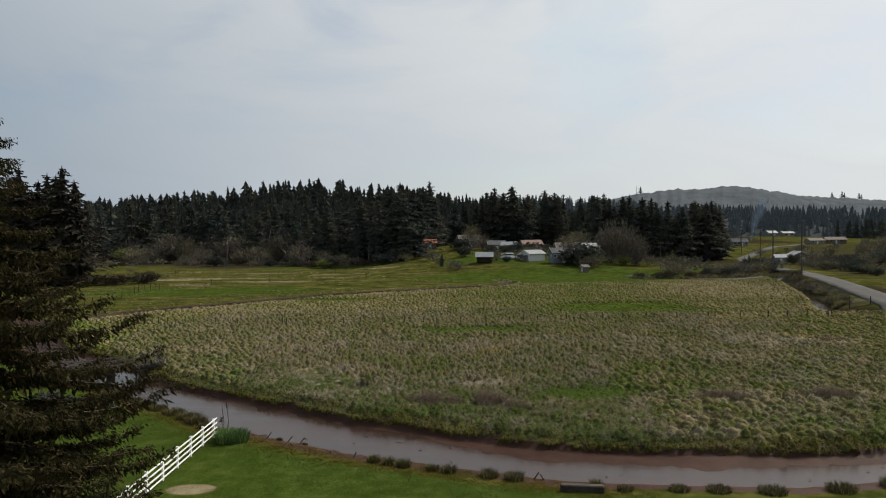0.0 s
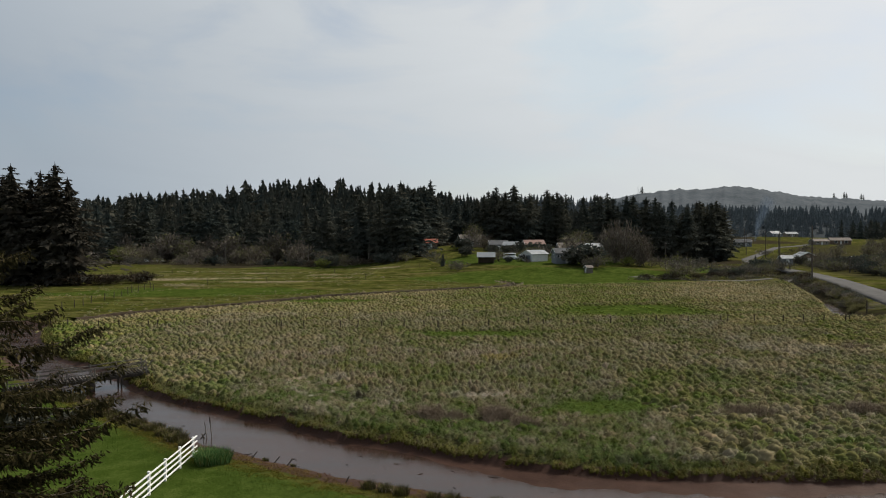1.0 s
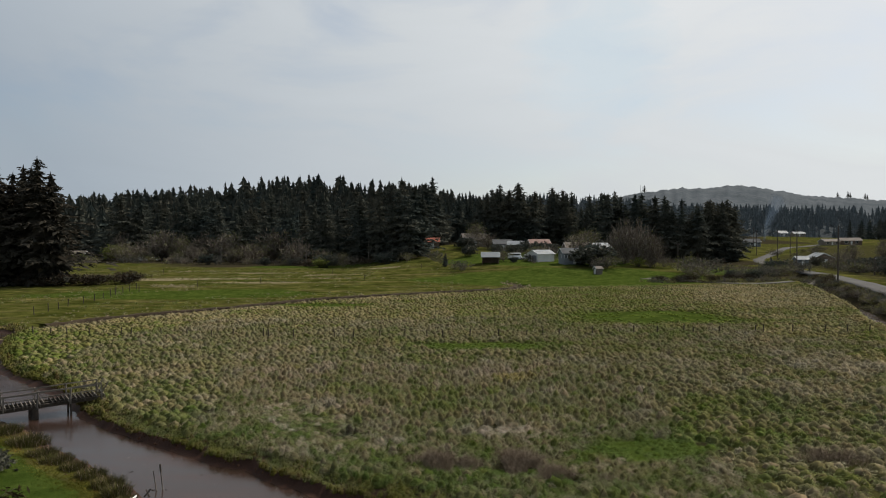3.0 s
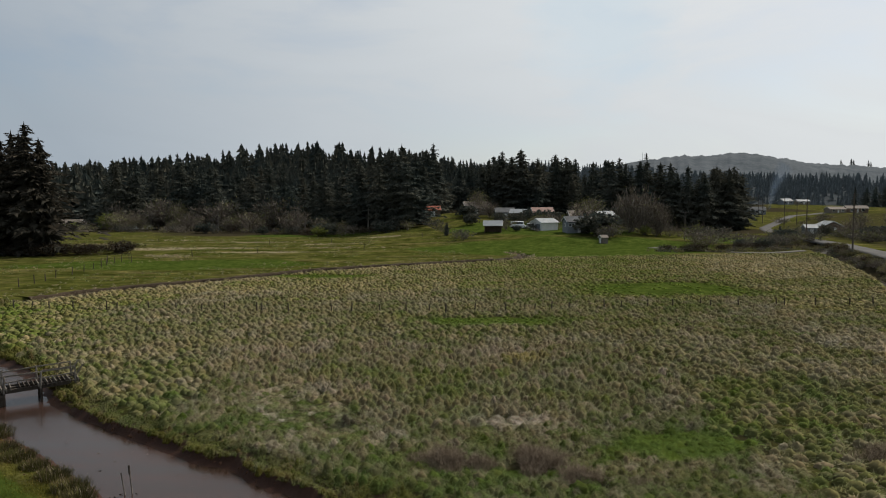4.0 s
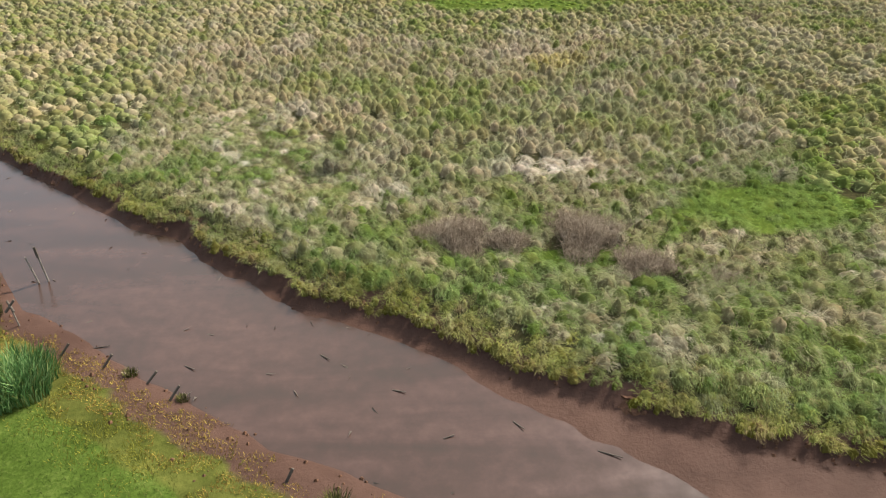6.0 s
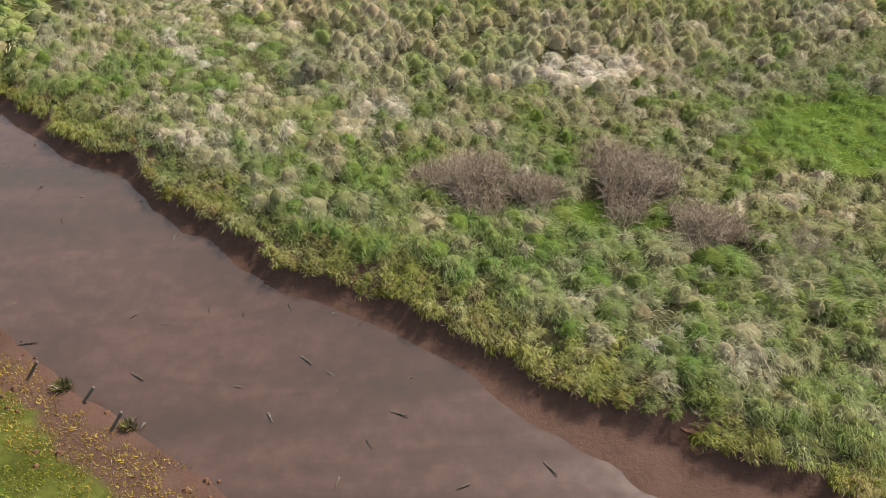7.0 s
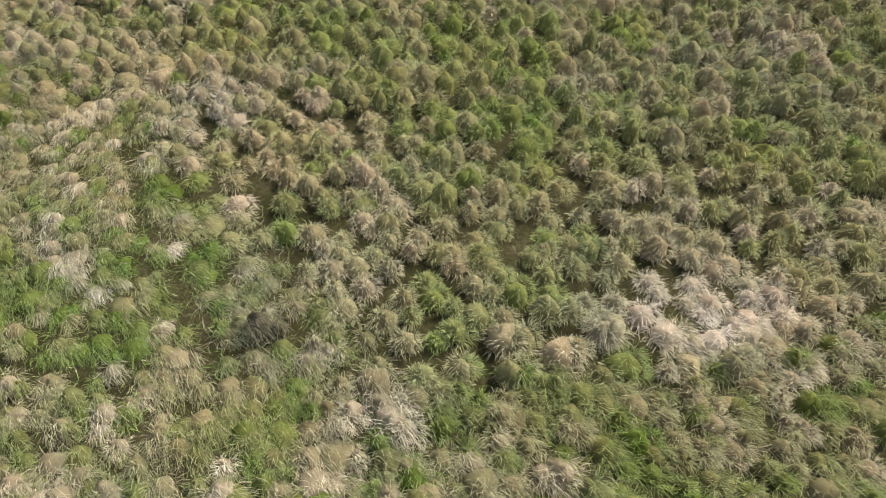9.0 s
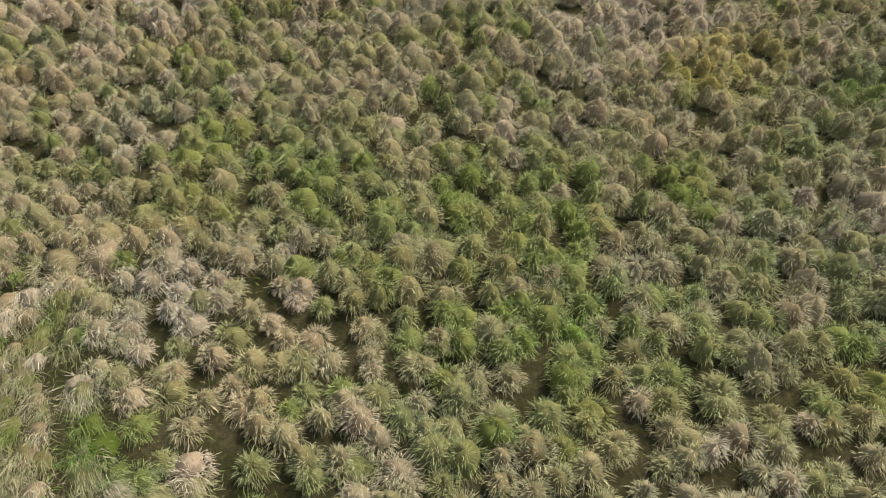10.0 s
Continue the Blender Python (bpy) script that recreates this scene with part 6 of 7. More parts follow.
def moss_edge():
    """Yellow and rusty low growth between lawn and mud."""
    h = Heap()
    n = 150000
    line = np.array([p for p in NEAR_BANK if -30 < p[0] < 10], float)
    way = np.concatenate([[0], np.cumsum(np.hypot(*np.diff(line, axis=0).T))])
    u = rng.uniform(0, way[-1], n)
    x = np.interp(u, way, line[:, 0]) + rng.uniform(-1.6, 1.6, n)
    y = np.interp(u, way, line[:, 1]) - rng.uniform(-1.6, 2.4, n)
    inside, d_far, d_near = shore(x, y)
    dd = np.where(inside, -d_near, d_near) + 0.9 * (cloud(x, y, 1.2) - 0.5) + 0.6 * (cloud(x, y, 0.4) - 0.5)
    ok = (d_near < d_far) & (dd > -0.3) & (dd < 2.6) & (rng.random(n) < 1.0 - 0.4 * np.abs(dd - 1.2)) & (cloud(x, y, 0.5) > 0.25)
    x, y, dd = x[ok], y[ok], dd[ok]
    n = len(x)
    slot = np.where(dd + rng.normal(0, 0.3, n) + 1.6 * (cloud(x, y, 0.9) - 0.5) < 0.85, 1, 0)
    blades(h, np.stack([x, y, height(x, y) - 0.01], -1), rng.uniform(0, 6.28, n), rng.uniform(0.2, 1.3, n), rng.uniform(0.1, 0.6, n), rng.uniform(0.04, 0.14, n), 0.022, slot, 1)
    tagged(new("bank_moss", h.mesh("bank_moss", [M_MOSS, M_RUST])), "yellow and rust coloured low growth along the mud", "moss", kind="stuff")
    h = Heap()
    n = 520
    x, y = rng.uniform(-30, 26, n), rng.uniform(35, 68, n)
    inside, d_far, d_near = shore(x, y)
    ok = inside & (np.minimum(d_far, d_near) > 0.3)
    x, y = x[ok], y[ok]
    n = len(x)
    blades(h, np.stack([x, y, np.full(n, -0.78)], -1), rng.uniform(0, 6.28, n), rng.uniform(1.3, 1.5, n), np.zeros(n), rng.uniform(0.06, 0.35, n), rng.uniform(0.02, 0.07, n), 0, 1)
    tagged(new("mud_litter", h.mesh("mud_litter", [M_DARKWOOD])), "scraps of dark twig and leaf on wet mud", "litter", kind="stuff")


moss_edge()

# ---- fences on the marsh and pasture ----


def field_post(x, y, h, seed):
    g2 = random.Random(seed)
    z = zat(x, y)
    o = part("fence_post", pole_mesh((x, y, z - 0.3), (x + g2.uniform(-0.12, 0.12), y + g2.uniform(-0.1, 0.1), z + h * g2.uniform(0.85, 1.1)), 0.075, 0.065, None, 6), M_DARKWOOD, None)
    return tagged(o, "dark weathered wooden fence post in rough grass", "fence post", "field fence posts")


LINE = [(-56, 99.5), (-44.7, 98.3), (-31.5, 97.1), (-21.3, 96.0), (-6.5, 95.6), (2.6, 95.4), (12, 96.7), (25.7, 98.8), (38, 99.3), (47, 99), (58, 100)]
for k, (x, y, _s) in enumerate(along(LINE, 40, 0.25, 1, 1, 51)):
    field_post(x, y, 1.05, k)
for k, (x, y, _s) in enumerate(along([(-63.5, 118), (-64.9, 134), (-66, 147), (-68, 158), (-70, 172)], 12, 0.2, 1, 1, 52)):
    field_post(x, y, 1.3, 100 + k)
for k, (x, y) in enumerate([(-58, 176), (-47, 190), (-22, 200), (-52, 222), (-35, 228), (-90, 236), (-8, 236), (0, 240), (4, 232), (62, 196), (-70, 161), (-66, 163)]):
    field_post(x, y, 1.6, 200 + k)



def field_gate(x, y, rot, width):
    """A barred gate between two posts."""
    e = new("field_gate")
    e.matrix_basis = pose(x, y, zat(x, y), 0, 0, rot)
    for sx in (-1, 1):
        part("post", pole_mesh((sx * (width / 2 + 0.1), 0, -0.4), (sx * (width / 2 + 0.1), 0, 1.45), 0.09, 0.08, None, 8), M_DARKWOOD, e)
        part("stile", pole_mesh((sx * width / 2, 0, 0.2), (sx * width / 2, 0, 1.25), 0.025, 0.025, None, 6), M_OLDWOOD, e)
    for z in (0.25, 0.42, 0.6, 0.8, 1.0, 1.22):
        part("bar", pole_mesh((-width / 2, 0, z), (width / 2, 0, z), 0.03, 0.03, None, 6), M_OLDWOOD, e)
    part("brace", pole_mesh((-width / 2, 0.03, 0.25), (width / 2, 0.03, 1.22), 0.018, 0.018, None, 6), M_OLDWOOD, e)
    return tagged(e, "closed weathered barred field gate between posts", "gate")


field_gate(64.5, 108.5, 12, 3.6)

# ---- houses, sheds and vehicles ----


def house(name, x, y, rot, length, width, wall_h, rise, wall_mat, roof_mat, label, category="house", wins=(), doors=(), base=None, over=0.4, group="", chimney=False, open_front=False):
    """A gabled building: ridge along its length; wins and doors as (side, along, sill, w, h), side f front, b back, l, r the gables."""
    e = new(name)
    z0 = zat(x, y) if base is None else base
    e.matrix_basis = pose(x, y, z0, 0, 0, rot)
    a, b, t = length / 2, width / 2, 0.15
    bm = bmesh.new()
    if open_front:
        for px in (-a + 0.15, 0, a - 0.15):
            part("post", block(px - 0.09, px + 0.09, -b, -b + 0.18, -0.6, wall_h), wall_mat, e)
        part("side_wall", block(-a, -a + t, -b + 0.2, b - t, -0.6, wall_h), wall_mat, e)
        part("side_wall", block(a - t, a, -b + 0.2, b - t, -0.6, wall_h), wall_mat, e)
        block(-a, a, b - t, b, -0.6, wall_h, 0, bm)
    else:
        prof = [(-b, -0.6), (b, -0.6), (b, wall_h), (0, wall_h + rise), (-b, wall_h)]
        va = [bm.verts.new((-a, q, z)) for q, z in prof]
        vb = [bm.verts.new((a, q, z)) for q, z in prof]
        bm.faces.new(va)
        bm.faces.new(vb[::-1])
        for i in range(5):
            bm.faces.new((va[i], va[(i + 1) % 5], vb[(i + 1) % 5], vb[i]))
        bmesh.ops.recalc_face_normals(bm, faces=bm.faces)
    part("wall", bm, wall_mat, e)
    for sgn in (-1, 1):
        bm = bmesh.new()
        n = Vector((0, sgn * rise, b)).normalized()
        top, eave = Vector((0, 0, wall_h + rise)), Vector((0, sgn * (b + over), wall_h - over * rise / b))
        th = 0.12
        v = []
        for px in (-a - over, a + over):
            for q in (top, eave):
                for k in (0.01, th):
                    v.append(bm.verts.new(Vector((px, q.y, q.z)) + n * k))
        for f in ((0, 1, 3, 2), (4, 6, 7, 5), (0, 4, 5, 1), (2, 3, 7, 6), (1, 5, 7, 3), (0, 2, 6, 4)):
            bm.faces.new([v[i] for i in f])
        bmesh.ops.recalc_face_normals(bm, faces=bm.faces)
        slope = part("roof_slope", bm, roof_mat, e)
        for k in range(int(length / 0.9)) if roof_mat in (M_ROOF_METAL, M_ROOF_RED) else ():
            px = -a + 0.45 + 0.9 * k
            part("seam", beam(Vector((px, top.y, top.z)) + n * (th + 0.02), Vector((px, eave.y, eave.z)) + n * (th + 0.02), 0.05, 0.05), roof_mat, slope)
    for sgn in (-1, 1):
        part("fascia", beam((sgn * (a + over + 0.015), -b - over, wall_h - over * rise / b), (sgn * (a + over + 0.015), 0, wall_h + rise), 0.03, 0.2), M_TRIM, e)
        part("fascia", beam((sgn * (a + over + 0.015), b + over, wall_h - over * rise / b), (sgn * (a + over + 0.015), 0, wall_h + rise), 0.03, 0.2), M_TRIM, e)

    def side_box(side, u, s0, w, h, d0, d1):
        if side == "f":
            return block(u - w / 2, u + w / 2, -b - d1, -b - d0, s0, s0 + h)
        if side == "b":
            return block(u - w / 2, u + w / 2, b + d0, b + d1, s0, s0 + h)
        if side == "l":
            return block(-a - d1, -a - d0, u - w / 2, u + w / 2, s0, s0 + h)
        return block(a + d0, a + d1, u - w / 2, u + w / 2, s0, s0 + h)

    for side, u, s0, w, h in wins:
        win = part("window", side_box(side, u, s0 - 0.1, w + 0.2, h + 0.2, 0.0, 0.05), M_TRIM, e)
        part("pane", side_box(side, u, s0, w, h, 0.054, 0.07), M_GLASS, win)
    for side, u, s0, w, h in doors:
        part("door", side_box(side, u, s0, w, h, 0.0, 0.06), M_WALL_WHITE if wall_mat is not M_WALL_WHITE else M_WALL_GREY, e)
    if chimney:
        part("chimney", block(a * 0.3, a * 0.3 + 0.6, -0.3, 0.3, wall_h, wall_h + rise + 0.7), M_ROOF_BROWN, e)
    return tagged(e, label, category, group)


HOMES = "houses on the low hill"
house("shed", 13.9, 236, -4, 5.2, 3.6, 2.2, 1.3, M_WALL_WOOD, M_ROOF_METAL, "open timber shed with a pale ribbed metal roof", "shed", open_front=True)
house("barn", -6.0, 300, 5, 6.0, 5.0, 2.6, 1.4, M_WALL_WOOD, M_ROOF_RED, "small wooden barn with a rusty red roof", "barn", doors=[("f", 0, 0, 1.6, 2.0)])
house("house", 11.0, 302, 12, 9.0, 7.0, 2.5, 2.3, M_WALL_TAN, M_ROOF_BROWN, "tan house with a broad brown roof behind bushes", "house", [("f", -2.5, 1, 1.4, 1.1), ("f", 2.5, 1, 1.4, 1.1)], [("f", 0, 0, 1, 2.0)], group=HOMES)
house("house", 21.8, 288, 3, 7.0, 6.0, 2.6, 1.6, M_WALL_GREY, M_ROOF_DARK, "grey house with a dark shingle roof", "house", [("f", -2, 1, 1.4, 1.1), ("f", 1.8, 1, 1.4, 1.1)], [("f", 0, 0, 0.95, 2.0)], group=HOMES)
house("house", 27.0, 286, -14, 5.6, 4.4, 2.5, 1.3, M_WALL_GREY, M_ROOF_METAL, "grey house with a bright metal roof", "house", [("f", -2, 1, 1.3, 1.0), ("f", 1.5, 1, 1.3, 1.0)], [("r", 0, 0, 0.95, 2.0)], group=HOMES)
house("house", 37.2, 296, 8, 8.0, 6.0, 2.3, 1.7, M_WALL_TAN, M_ROOF_PINK, "tan house with a faded red roof", "house", [("f", -3, 1, 1.4, 1.1), ("f", 2.8, 1, 1.6, 1.1), ("r", 0, 1, 1.2, 1.0)], [("f", 0, 0, 1, 2.0)], group=HOMES)
house("garage", 31.6, 248, 35, 7.2, 5.0, 2.5, 1.2, M_WALL_WHITE, M_ROOF_METAL, "white garage with a pale metal roof", "garage", [("l", 1.4, 1.2, 0.8, 0.8)], [("l", -0.6, 0, 2.2, 2.0)])
house("house", 39.8, 236, 6, 7.2, 6.0, 3.4, 1.5, M_WALL_GREY, M_ROOF_DARK, "grey-blue house with dark shingles on the slope", "house", [("f", -2.9, 1.9, 0.7, 0.9), ("f", -1.9, 1.9, 0.7, 0.9), ("f", 1.3, 2.0, 1.1, 0.8), ("f", 2.6, 0.4, 0.9, 0.9), ("l", 0, 1.9, 0.9, 0.9)], [("f", 0, 0, 0.95, 2.0)], group=HOMES, chimney=True)
house("house", 47.2, 268, 2, 8.6, 6.5, 2.8, 1.8, M_WALL_TAN, M_ROOF_BROWN, "long tan house with a grey-brown roof", "house", [("f", -3.0, 1, 1.4, 1.0), ("f", 0.5, 1, 1.4, 1.0), ("f", 2.9, 1, 1.4, 1.0)], [("f", -1.2, 0, 0.95, 2.0)], group=HOMES)
house("house", 56.4, 272, 24, 6.4, 6.0, 2.8, 1.6, M_WALL_WHITE, M_ROOF_METAL, "white house with a pale metal roof", "house", [("f", -2, 1, 1.4, 1.1), ("f", 2, 1, 1.4, 1.1), ("l", 0, 1, 1.2, 1.0)], [("f", 0, 0, 0.95, 2.0)], group=HOMES)
house("outhouse", 43.2, 214, 18, 1.9, 1.7, 1.6, 0.6, M_OLDWOOD, M_ROOF_BROWN, "small weathered wooden pump shed on the slope", "shed", (), [("l", 0, 0, 0.7, 1.4)], over=0.2)
house("roadside_shed", 126.0, 263, 0, 3.8, 3.4, 2.4, 1.0, M_WALL_GREY, M_ROOF_METAL, "grey roadside shed with a white metal roof", "shed", (), [("f", 0, 0, 1.1, 2.0)])
house("carport", 137.5, 272, 82, 8.0, 7.0, 2.6, 1.7, M_WALL_WOOD, M_ROOF_METAL, "open brown carport with a pale gable roof", "carport", (), [("l", 0, 0, 2.4, 2.1)])
house("house", 182.0, 432, -6, 9.0, 6.0, 2.6, 1.8, M_WALL_GREY, M_ROOF_DARK, "long blue-grey house below the hill", "house", [("f", -3, 1, 1.4, 1.1), ("f", -0.6, 1, 1.4, 1.1), ("f", 3.2, 1, 1.4, 1.1)], [("f", 1.2, 0, 1, 2)], group="houses across the road")
house("house", 283.0, 606, 15, 9.0, 7.0, 2.8, 2.0, M_WALL_GREY, M_ROOF_METAL, "pale grey house on the hilltop", "house", [("f", -2.7, 1, 1.6, 1.1), ("f", 2.7, 1, 1.6, 1.1)], [("f", 0, 0, 1.1, 2)], group="houses across the road")
house("house", 298.0, 608, 4, 10.0, 6.0, 2.6, 1.4, M_WALL_TAN, M_ROOF_METAL, "low tan house with a white roof on the hilltop", "house", [("f", -2.7, 1, 1.6, 1.1), ("f", 2.7, 1, 1.6, 1.1)], [("f", 0, 0, 1.1, 2)], group="houses across the road")
house("house", 236.0, 446, 8, 10.0, 6.0, 2.4, 1.4, M_WALL_TAN, M_ROOF_BROWN, "low tan ranch house among brown fields", "house", [("f", -3, 1, 1.5, 1.0), ("f", 3, 1, 1.5, 1.0)], [("f", 0, 0, 1, 2)], group="houses across the road")
house("house", 252.0, 452, -10, 12.0, 7.0, 2.6, 1.6, M_WALL_WOOD, M_ROOF_BROWN, "low brown ranch house among brown fields", "house", [("f", -3, 1, 1.8, 1.2), ("f", 3, 1, 1.8, 1.2)], [("f", 0, 0, 1, 2)], group="houses across the road")
house("house", -180.0, 352, 6, 12.0, 7.0, 2.7, 1.8, M_WALL_TAN, M_ROOF_BROWN, "tan house among bare bushes under the woods", "house", [("f", -3, 1, 1.6, 1.1), ("f", 3, 1, 1.6, 1.1)], [("f", 0, 0, 1, 2)], group="houses under the woods")
house("house", -205.0, 350, -12, 9.0, 6.0, 2.7, 1.8, M_WALL_WHITE, M_ROOF_METAL, "white house with a pale roof under the woods", "house", [("f", -2.5, 1, 1.4, 1.1), ("f", 2.5, 1, 1.4, 1.1)], [("f", 0, 0, 1, 2)], group="houses under the woods")


def vehicle(x, y, rot, length, height_, cab, paint, label, category):
    """A parked car, truck or camper; cab gives the roof's start and end along it."""
    e = new(category.replace(" ", "_"))
    e.matrix_basis = pose(x, y, zat(x, y) + 0.02, 0, 0, rot)
    a, w = length / 2, 0.92
    bm = block(-a, a, -w, w, 0.35, height_ * 0.56, 0.12)
    part("body", bm, paint, e)
    bm = block(-a + cab[0] * length, -a + cab[1] * length, -w * 0.88, w * 0.88, height_ * 0.56, height_, 0.14)
    cabin = part("cabin", bm, paint, e)
    c0, c1 = -a + cab[0] * length, -a + cab[1] * length
    for sgn in (-1, 1):
        part("side_window", block(c0 + 0.25, c1 - 0.25, sgn * w * 0.885 - 0.01, sgn * w * 0.885 + 0.01, height_ * 0.62, height_ * 0.88), M_GLASS, cabin)
    part("windscreen", block(c1 - 0.02, c1 + 0.012, -w * 0.7, w * 0.7, height_ * 0.62, height_ * 0.9), M_GLASS, cabin)
    for px in (-a * 0.62, a * 0.62):
        for sgn in (-1, 1):
            wheel = part("wheel", pole_mesh((px, sgn * w - 0.11, 0.34), (px, sgn * w + 0.11, 0.34), 0.34, 0.34, None, 14), M_TYRE, e)
            part("rim", pole_mesh((px, sgn * (w + 0.115) - 0.004, 0.34), (px, sgn * (w + 0.115) + 0.004, 0.34), 0.2, 0.2, None, 10), M_METAL, wheel)
    return tagged(e, label, category, "parked vehicles")


vehicle(23.0, 252, 10, 4.8, 2.2, (0.05, 0.95), M_CARPAINT, "white camper trailer parked on gravel", "camper")
vehicle(27.0, 251, -8, 5.2, 1.8, (0.35, 0.68), M_CARPAINT, "white pickup truck parked beside a garage", "pickup truck")
vehicle(45.5, 262, 80, 5.4, 2.5, (0.05, 0.9), M_CARPAINT, "white van parked between houses", "van")
vehicle(-141, 338, 12, 4.8, 1.7, (0.25, 0.8), M_CARPAINT, "white car parked under the woods", "car")
vehicle(-136, 340, -20, 4.8, 1.7, (0.25, 0.8), M_CARPAINT, "white car parked under the woods", "car")

for x, y, h in ((-134, 336, 12), (-60, 300, 10), (-57.5, 301, 8.5), (-98, 318, 9), (-30, 283, 9)):
    snag = tagged(new("dead_tree"), "bare grey dead tree trunk at the woods' edge", "dead tree", "dead trees")
    z = zat(x, y)
    part("trunk", pole_mesh((x, y, z - 0.5), (x + 0.3, y, z + h), 0.32, 0.12, None, 7), M_OLDWOOD, snag)
    for k in range(4):
        zz = z + h * (0.5 + 0.11 * k)
        part("branch", pole_mesh((x + 0.2, y, zz), (x + 1.3 * math.cos(2.4 * k), y + 1.3 * math.sin(2.4 * k), zz + 0.5), 0.07, 0.03, None, 5), M_OLDWOOD, snag)

# ---- poles and cables ----


def utility_pole(x, y, h, arms, label, rot=0.0):
    e = new("utility_pole")
    z = zat(x, y)
    e.matrix_basis = pose(x, y, z, 0, 0, rot)
    part("pole", pole_mesh((0, 0, -1.0), (0, 0, h), 0.19, 0.12, None, 9), M_POLE, e)
    for k in range(arms):
        zz = h - 0.5 - 1.1 * k
        arm = part("crossarm", block(-1.2, 1.2, 0.13, 0.24, zz, zz + 0.12), M_POLE, e)
        for px in (-1.1, -0.45, 0.45, 1.1):
            part("insulator", pole_mesh((px, 0.185, zz + 0.12), (px, 0.185, zz + 0.3), 0.05, 0.04, None, 6), M_METAL, arm)
    if not arms:
        part("bracket", beam((0, 0, h - 0.4), (0.9, 0, h - 0.2), 0.06, 0.06), M_METAL, e)
    return tagged(e, label, "utility pole", "utility poles")


POLES = [(84.6, 165.5, 12.6, 0, 70), (109, 232, 12.4, 1, 65), (147.5, 326, 13.0, 1, 60), (151.5, 356, 12.5, 1, 70), (70, 226, 8.5, 1, 10), (107.5, 190, 4.5, 0, 20), (160, 340, 11, 1, 60), (178, 420, 11.5, 1, 50)]
for x, y, h, arms, rot in POLES:
    utility_pole(x, y, h, arms, "tall dark wooden utility pole beside the road" if h > 10 else "short wooden utility pole beside the marsh", rot)


def cable(a, b, sag, r=0.02):
    cu = bpy.data.curves.new("cable", "CURVE")
    cu.dimensions, cu.bevel_depth, cu.bevel_resolution = "3D", r, 0
    sp = cu.splines.new("POLY")
    sp.points.add(12)
    for k in range(13):
        t = k / 12
        p = Vector(a).lerp(Vector(b), t) - Vector((0, 0, sag * 4 * t * (1 - t)))
        sp.points[k].co = (*p, 1)
    cu.materials.append(M_TYRE)
    return tagged(new("cable", cu), "thin black overhead cable between poles", "cable", "overhead cables")


def top_of(k, drop=0.3):
    x, y, h = POLES[k][:3]
    return (x, y, zat(x, y) + h - drop)


for a, b in ((0, 1), (1, 2), (2, 3), (3, 7)):
    for drop in (0.1, 1.4):
        cable(top_of(a, drop), top_of(b, drop), 1.2)
cable(top_of(0, 0.2), (190, 150, 14), 1.5)
cable(top_of(0, 1.2), (190, 150, 12.6), 1.5)
cable(top_of(4), top_of(1, 2.0), 0.8)
cable(top_of(1, 0.2), (260, 225, 15), 1.5)

# ---- far hills ----


def ridge(name, dist, depth, px, tops, material, label, rough):
    """A wooded ridge: heights of its crest over bearings."""
    ways = np.linspace(px[0], px[-1], 260)
    crest = np.interp(ways, px, tops)
    rows_ = []
    for f in (0.0, 0.25, 0.5, 0.75, 0.92, 1.0, 1.15, 1.5):
        d = dist + depth * (f - 1)
        u = math.sin(min(f, 1.0) * math.pi / 2) ** 1.2 if f <= 1 else 1 - (f - 1) * 1.6
        zz = np.maximum(crest * u + rough * (cloud(ways * dist, np.full(260, d), dist * 0.006) - 0.5) * (f > 0) + 0.5 * rough * (cloud(ways * dist, np.full(260, d + 99), dist * 0.002) - 0.5), -2)
        rows_.append(np.stack([ways * d, np.full(260, d), zz], -1))
    v = np.stack(rows_, 0)
    i = (np.arange(len(rows_) - 1)[:, None] * 260 + np.arange(259)[None]).reshape(-1)
    me = raw_mesh(name, v.reshape(-1, 3), [np.stack([i, i + 1, i + 261, i + 260], -1)], [material])
    tagged(new(name, me), label, "hill", kind="structure")
    return ways, crest


# both lightened and blued: distance haze is mixed into the base colours
M_FARWOOD = surface("hazed_distant_woods", (0.052, 0.062, 0.070), (0.118, 0.128, 0.138), 0.11, 0.012, 0.95, 0, 0.0, (1, 1, 1), 0.0)
M_MIDWOOD = leafy("hazed_hillside_conifers", [(0.0, (0.110, 0.128, 0.134)), (1.0, (0.150, 0.168, 0.172))], (0.8, 0.8, 0.8), (1.0, 1.0, 1.0), 0.02, 0.05)
way_of = lambda p: (p - 784) / 1242
FARX = [way_of(p) for p in (860, 960, 1040, 1100, 1130, 1200, 1250, 1290, 1340, 1400, 1470, 1568, 1750)]
FARZ = [9 + v * 1800 / 1242 for v in (5, 40, 58, 66, 71, 80, 80, 85, 79, 69, 64, 57, 45)]
ridge("backdrop_far_hill", 1800, 700, FARX, FARZ, M_FARWOOD, "distant wooded hill with a smooth crest, haze painted blue-grey", 6.0)
MIDX = [way_of(p) for p in (700, 800, 870, 920, 1000, 1060, 1130, 1200, 1300, 1420, 1568, 1750)]
MIDZ = [12 + v * 900 / 1242 - 16 for v in (40, 62, 70, 71, 69, 66, 60, 56, 52, 50, 46, 42)]
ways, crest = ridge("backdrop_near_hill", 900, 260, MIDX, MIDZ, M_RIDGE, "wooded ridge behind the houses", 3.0)


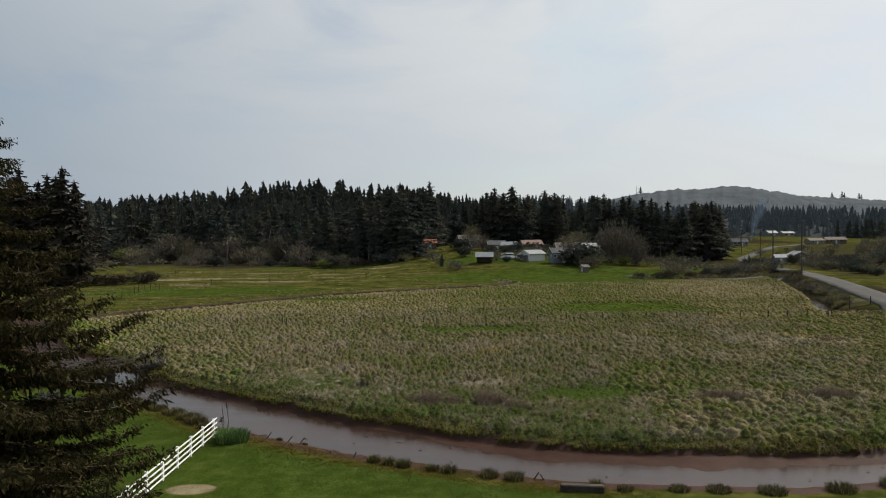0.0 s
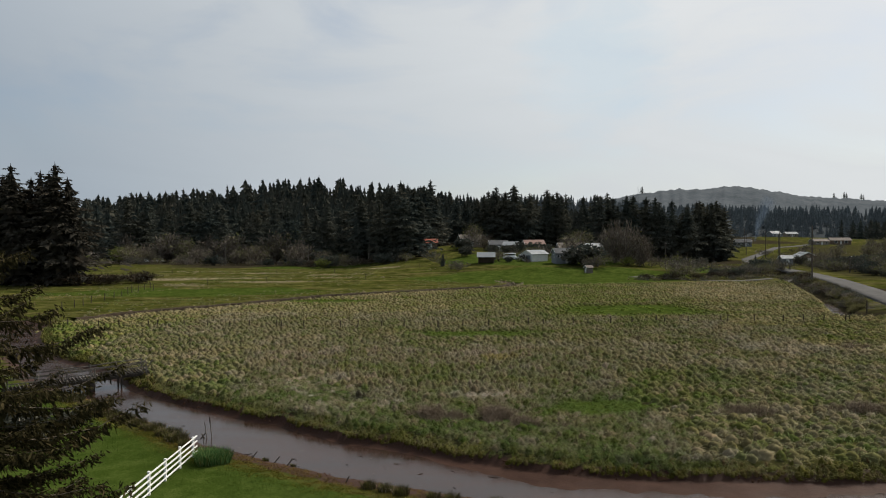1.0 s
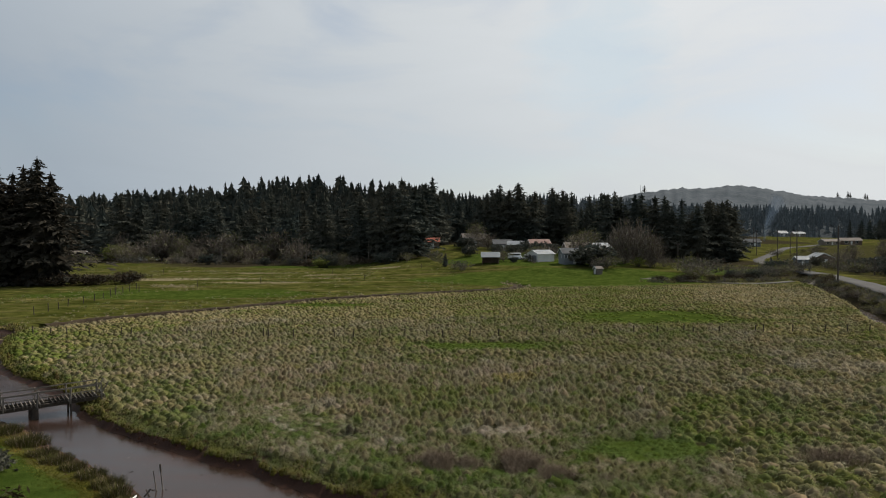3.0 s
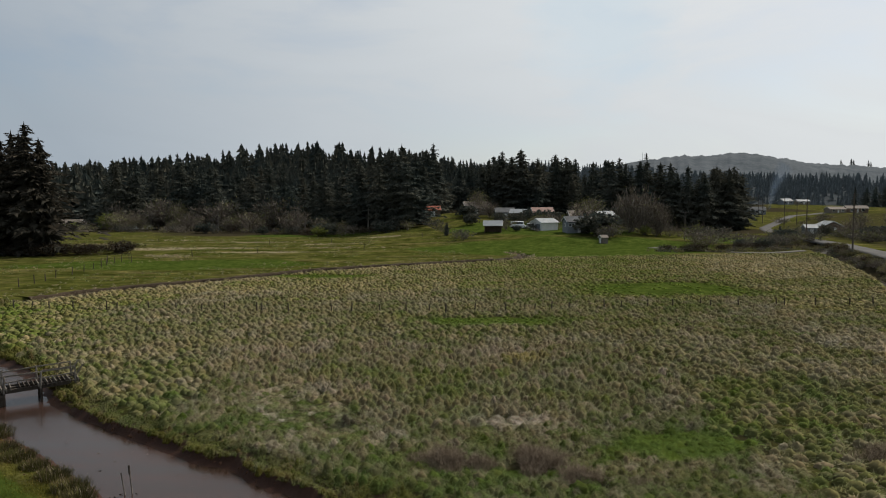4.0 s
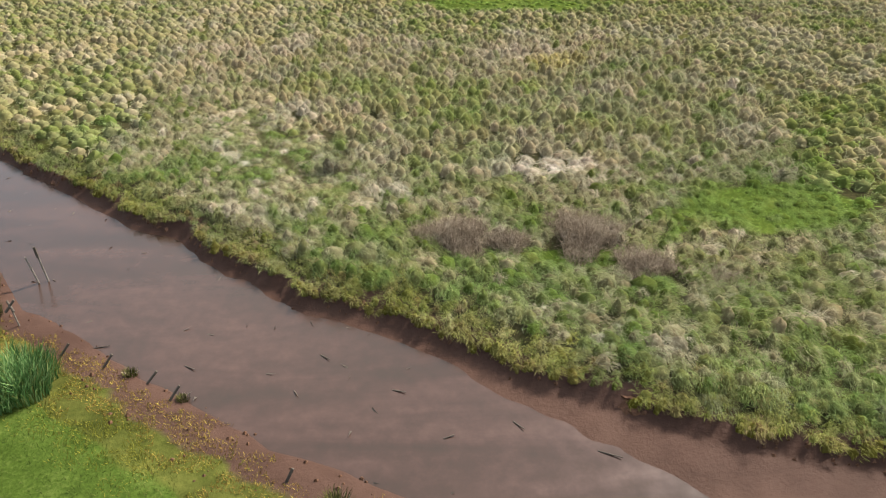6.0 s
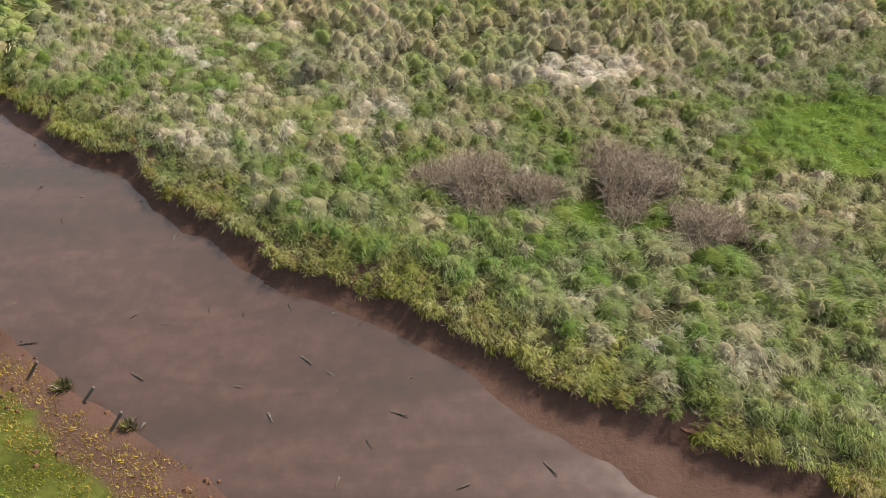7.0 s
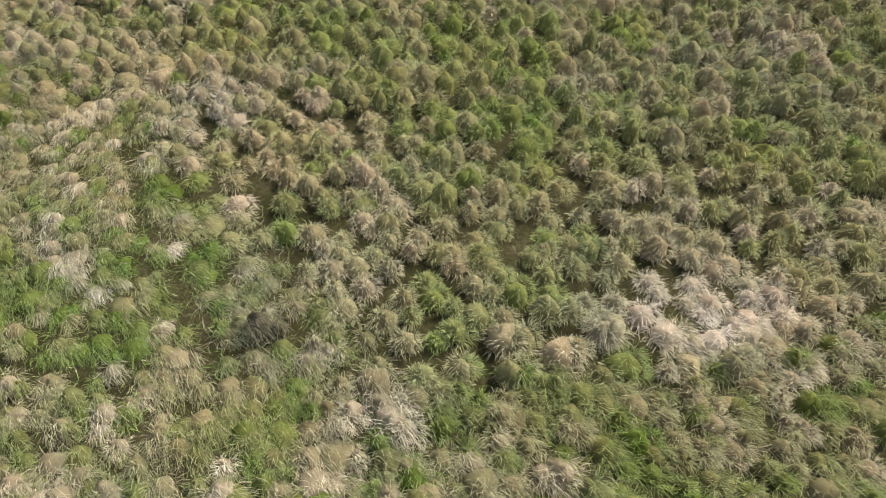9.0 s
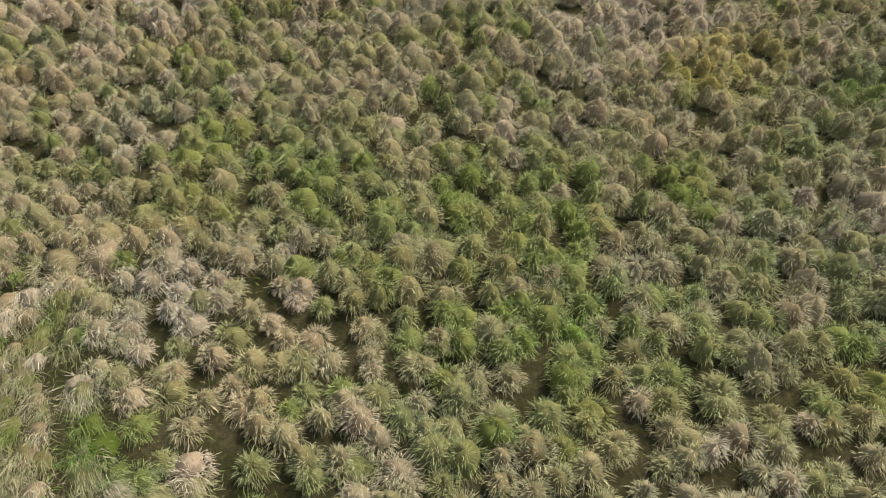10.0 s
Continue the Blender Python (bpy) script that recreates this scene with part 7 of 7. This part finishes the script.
def ridge_trees():
    g = np.random.default_rng(44)
    pr = [conifer_parts(1.0, 0.36, 20, 0.02, 1, g, 0.4, False)[1] for _ in range(4)]
    h = Heap()
    n = 1500
    w = g.uniform(ways[0], ways[-1], n)
    f = g.random(n) ** 0.6
    d = 900 + 260 * (f - 1)
    z = np.interp(w, ways, crest) * np.sin(f * math.pi / 2) ** 1.2 - 1.5
    s_ = g.uniform(11, 19, n)
    for k, pk in enumerate(pr):
        co, tr = np.concatenate(pk.co), np.concatenate(pk.tri)
        sel = np.arange(n) % 4 == k
        c = co[None] * s_[sel][:, None, None] + np.stack([w[sel] * d[sel], d[sel], z[sel]], -1)[:, None]
        h.add(c.reshape(-1, 3), (np.arange(sel.sum())[:, None, None] * len(co) + tr[None]).reshape(-1, 3))
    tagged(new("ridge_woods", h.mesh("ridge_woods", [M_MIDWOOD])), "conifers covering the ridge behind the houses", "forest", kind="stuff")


ridge_trees()
for k, (p, hgt) in enumerate([(1472, 14), (1490, 17), (1494, 15), (1520, 16), (1524, 13), (1134, 20)]):
    w = way_of(p)
    z = float(np.interp(w, FARX, FARZ)) - 3
    o = copy_thing(FIRS[3], pose(w * 1790, 1790, z, 0, 0, 50 * k))
    o.scale = (1.3 * hgt / 24, 1.3 * hgt / 24, hgt / 24)
for p, hgt in ((1127, 26), (1131, 22)):
    w = way_of(p)
    z = float(np.interp(w, FARX, FARZ)) - 3
    mast = tagged(new("radio_mast"), "thin steel radio mast on the far hill", "radio mast", "radio masts")
    part("mast", pole_mesh((w * 1790, 1790, z), (w * 1790, 1790, z + hgt), 0.6, 0.35, None, 6), M_METAL, mast)


def smoke_plume(x, y, z, drift, rise, label):
    """Thin chimney smoke: soft nested veils that widen as they drift."""
    m, nt, bsdf = nodes_of("thin_smoke")
    veil = ramp_of(nt, noise_of(nt, 0.22, 4.0, 0.6), [(0.30, (0.03, 0.03, 0.03)), (0.70, (0.12, 0.12, 0.12))])
    nt.links.new(veil, bsdf.inputs["Alpha"])
    bsdf.inputs["Base Color"].default_value, bsdf.inputs["Roughness"].default_value = (0.36, 0.42, 0.50, 1), 1.0
    bsdf.inputs["Specular IOR Level"].default_value = 0.0
    e = new("smoke_plume")
    e.matrix_basis = pose(x, y, z)
    for k in range(3):
        h = Heap()
        t = np.linspace(0, 1, 14)
        bend = np.stack([drift * t ** 1.4 + 0.5 * np.sin(7 * t + k), 0.4 * np.sin(5 * t + 2 * k), rise * t], -1)
        tube(h, bend, (0.35 + 4.6 * t) * (1 - 0.28 * k), 0, 12)
        veil_ob = new("veil", h.mesh("veil", [m], True))
        veil_ob.parent = e
        veil_ob.visible_shadow = False
    return tagged(e, label, "smoke")


smoke_plume(188.5, 430, zat(188, 430) + 3.0, 9.0, 26.0, "thin blue-grey smoke drifting from a house chimney")
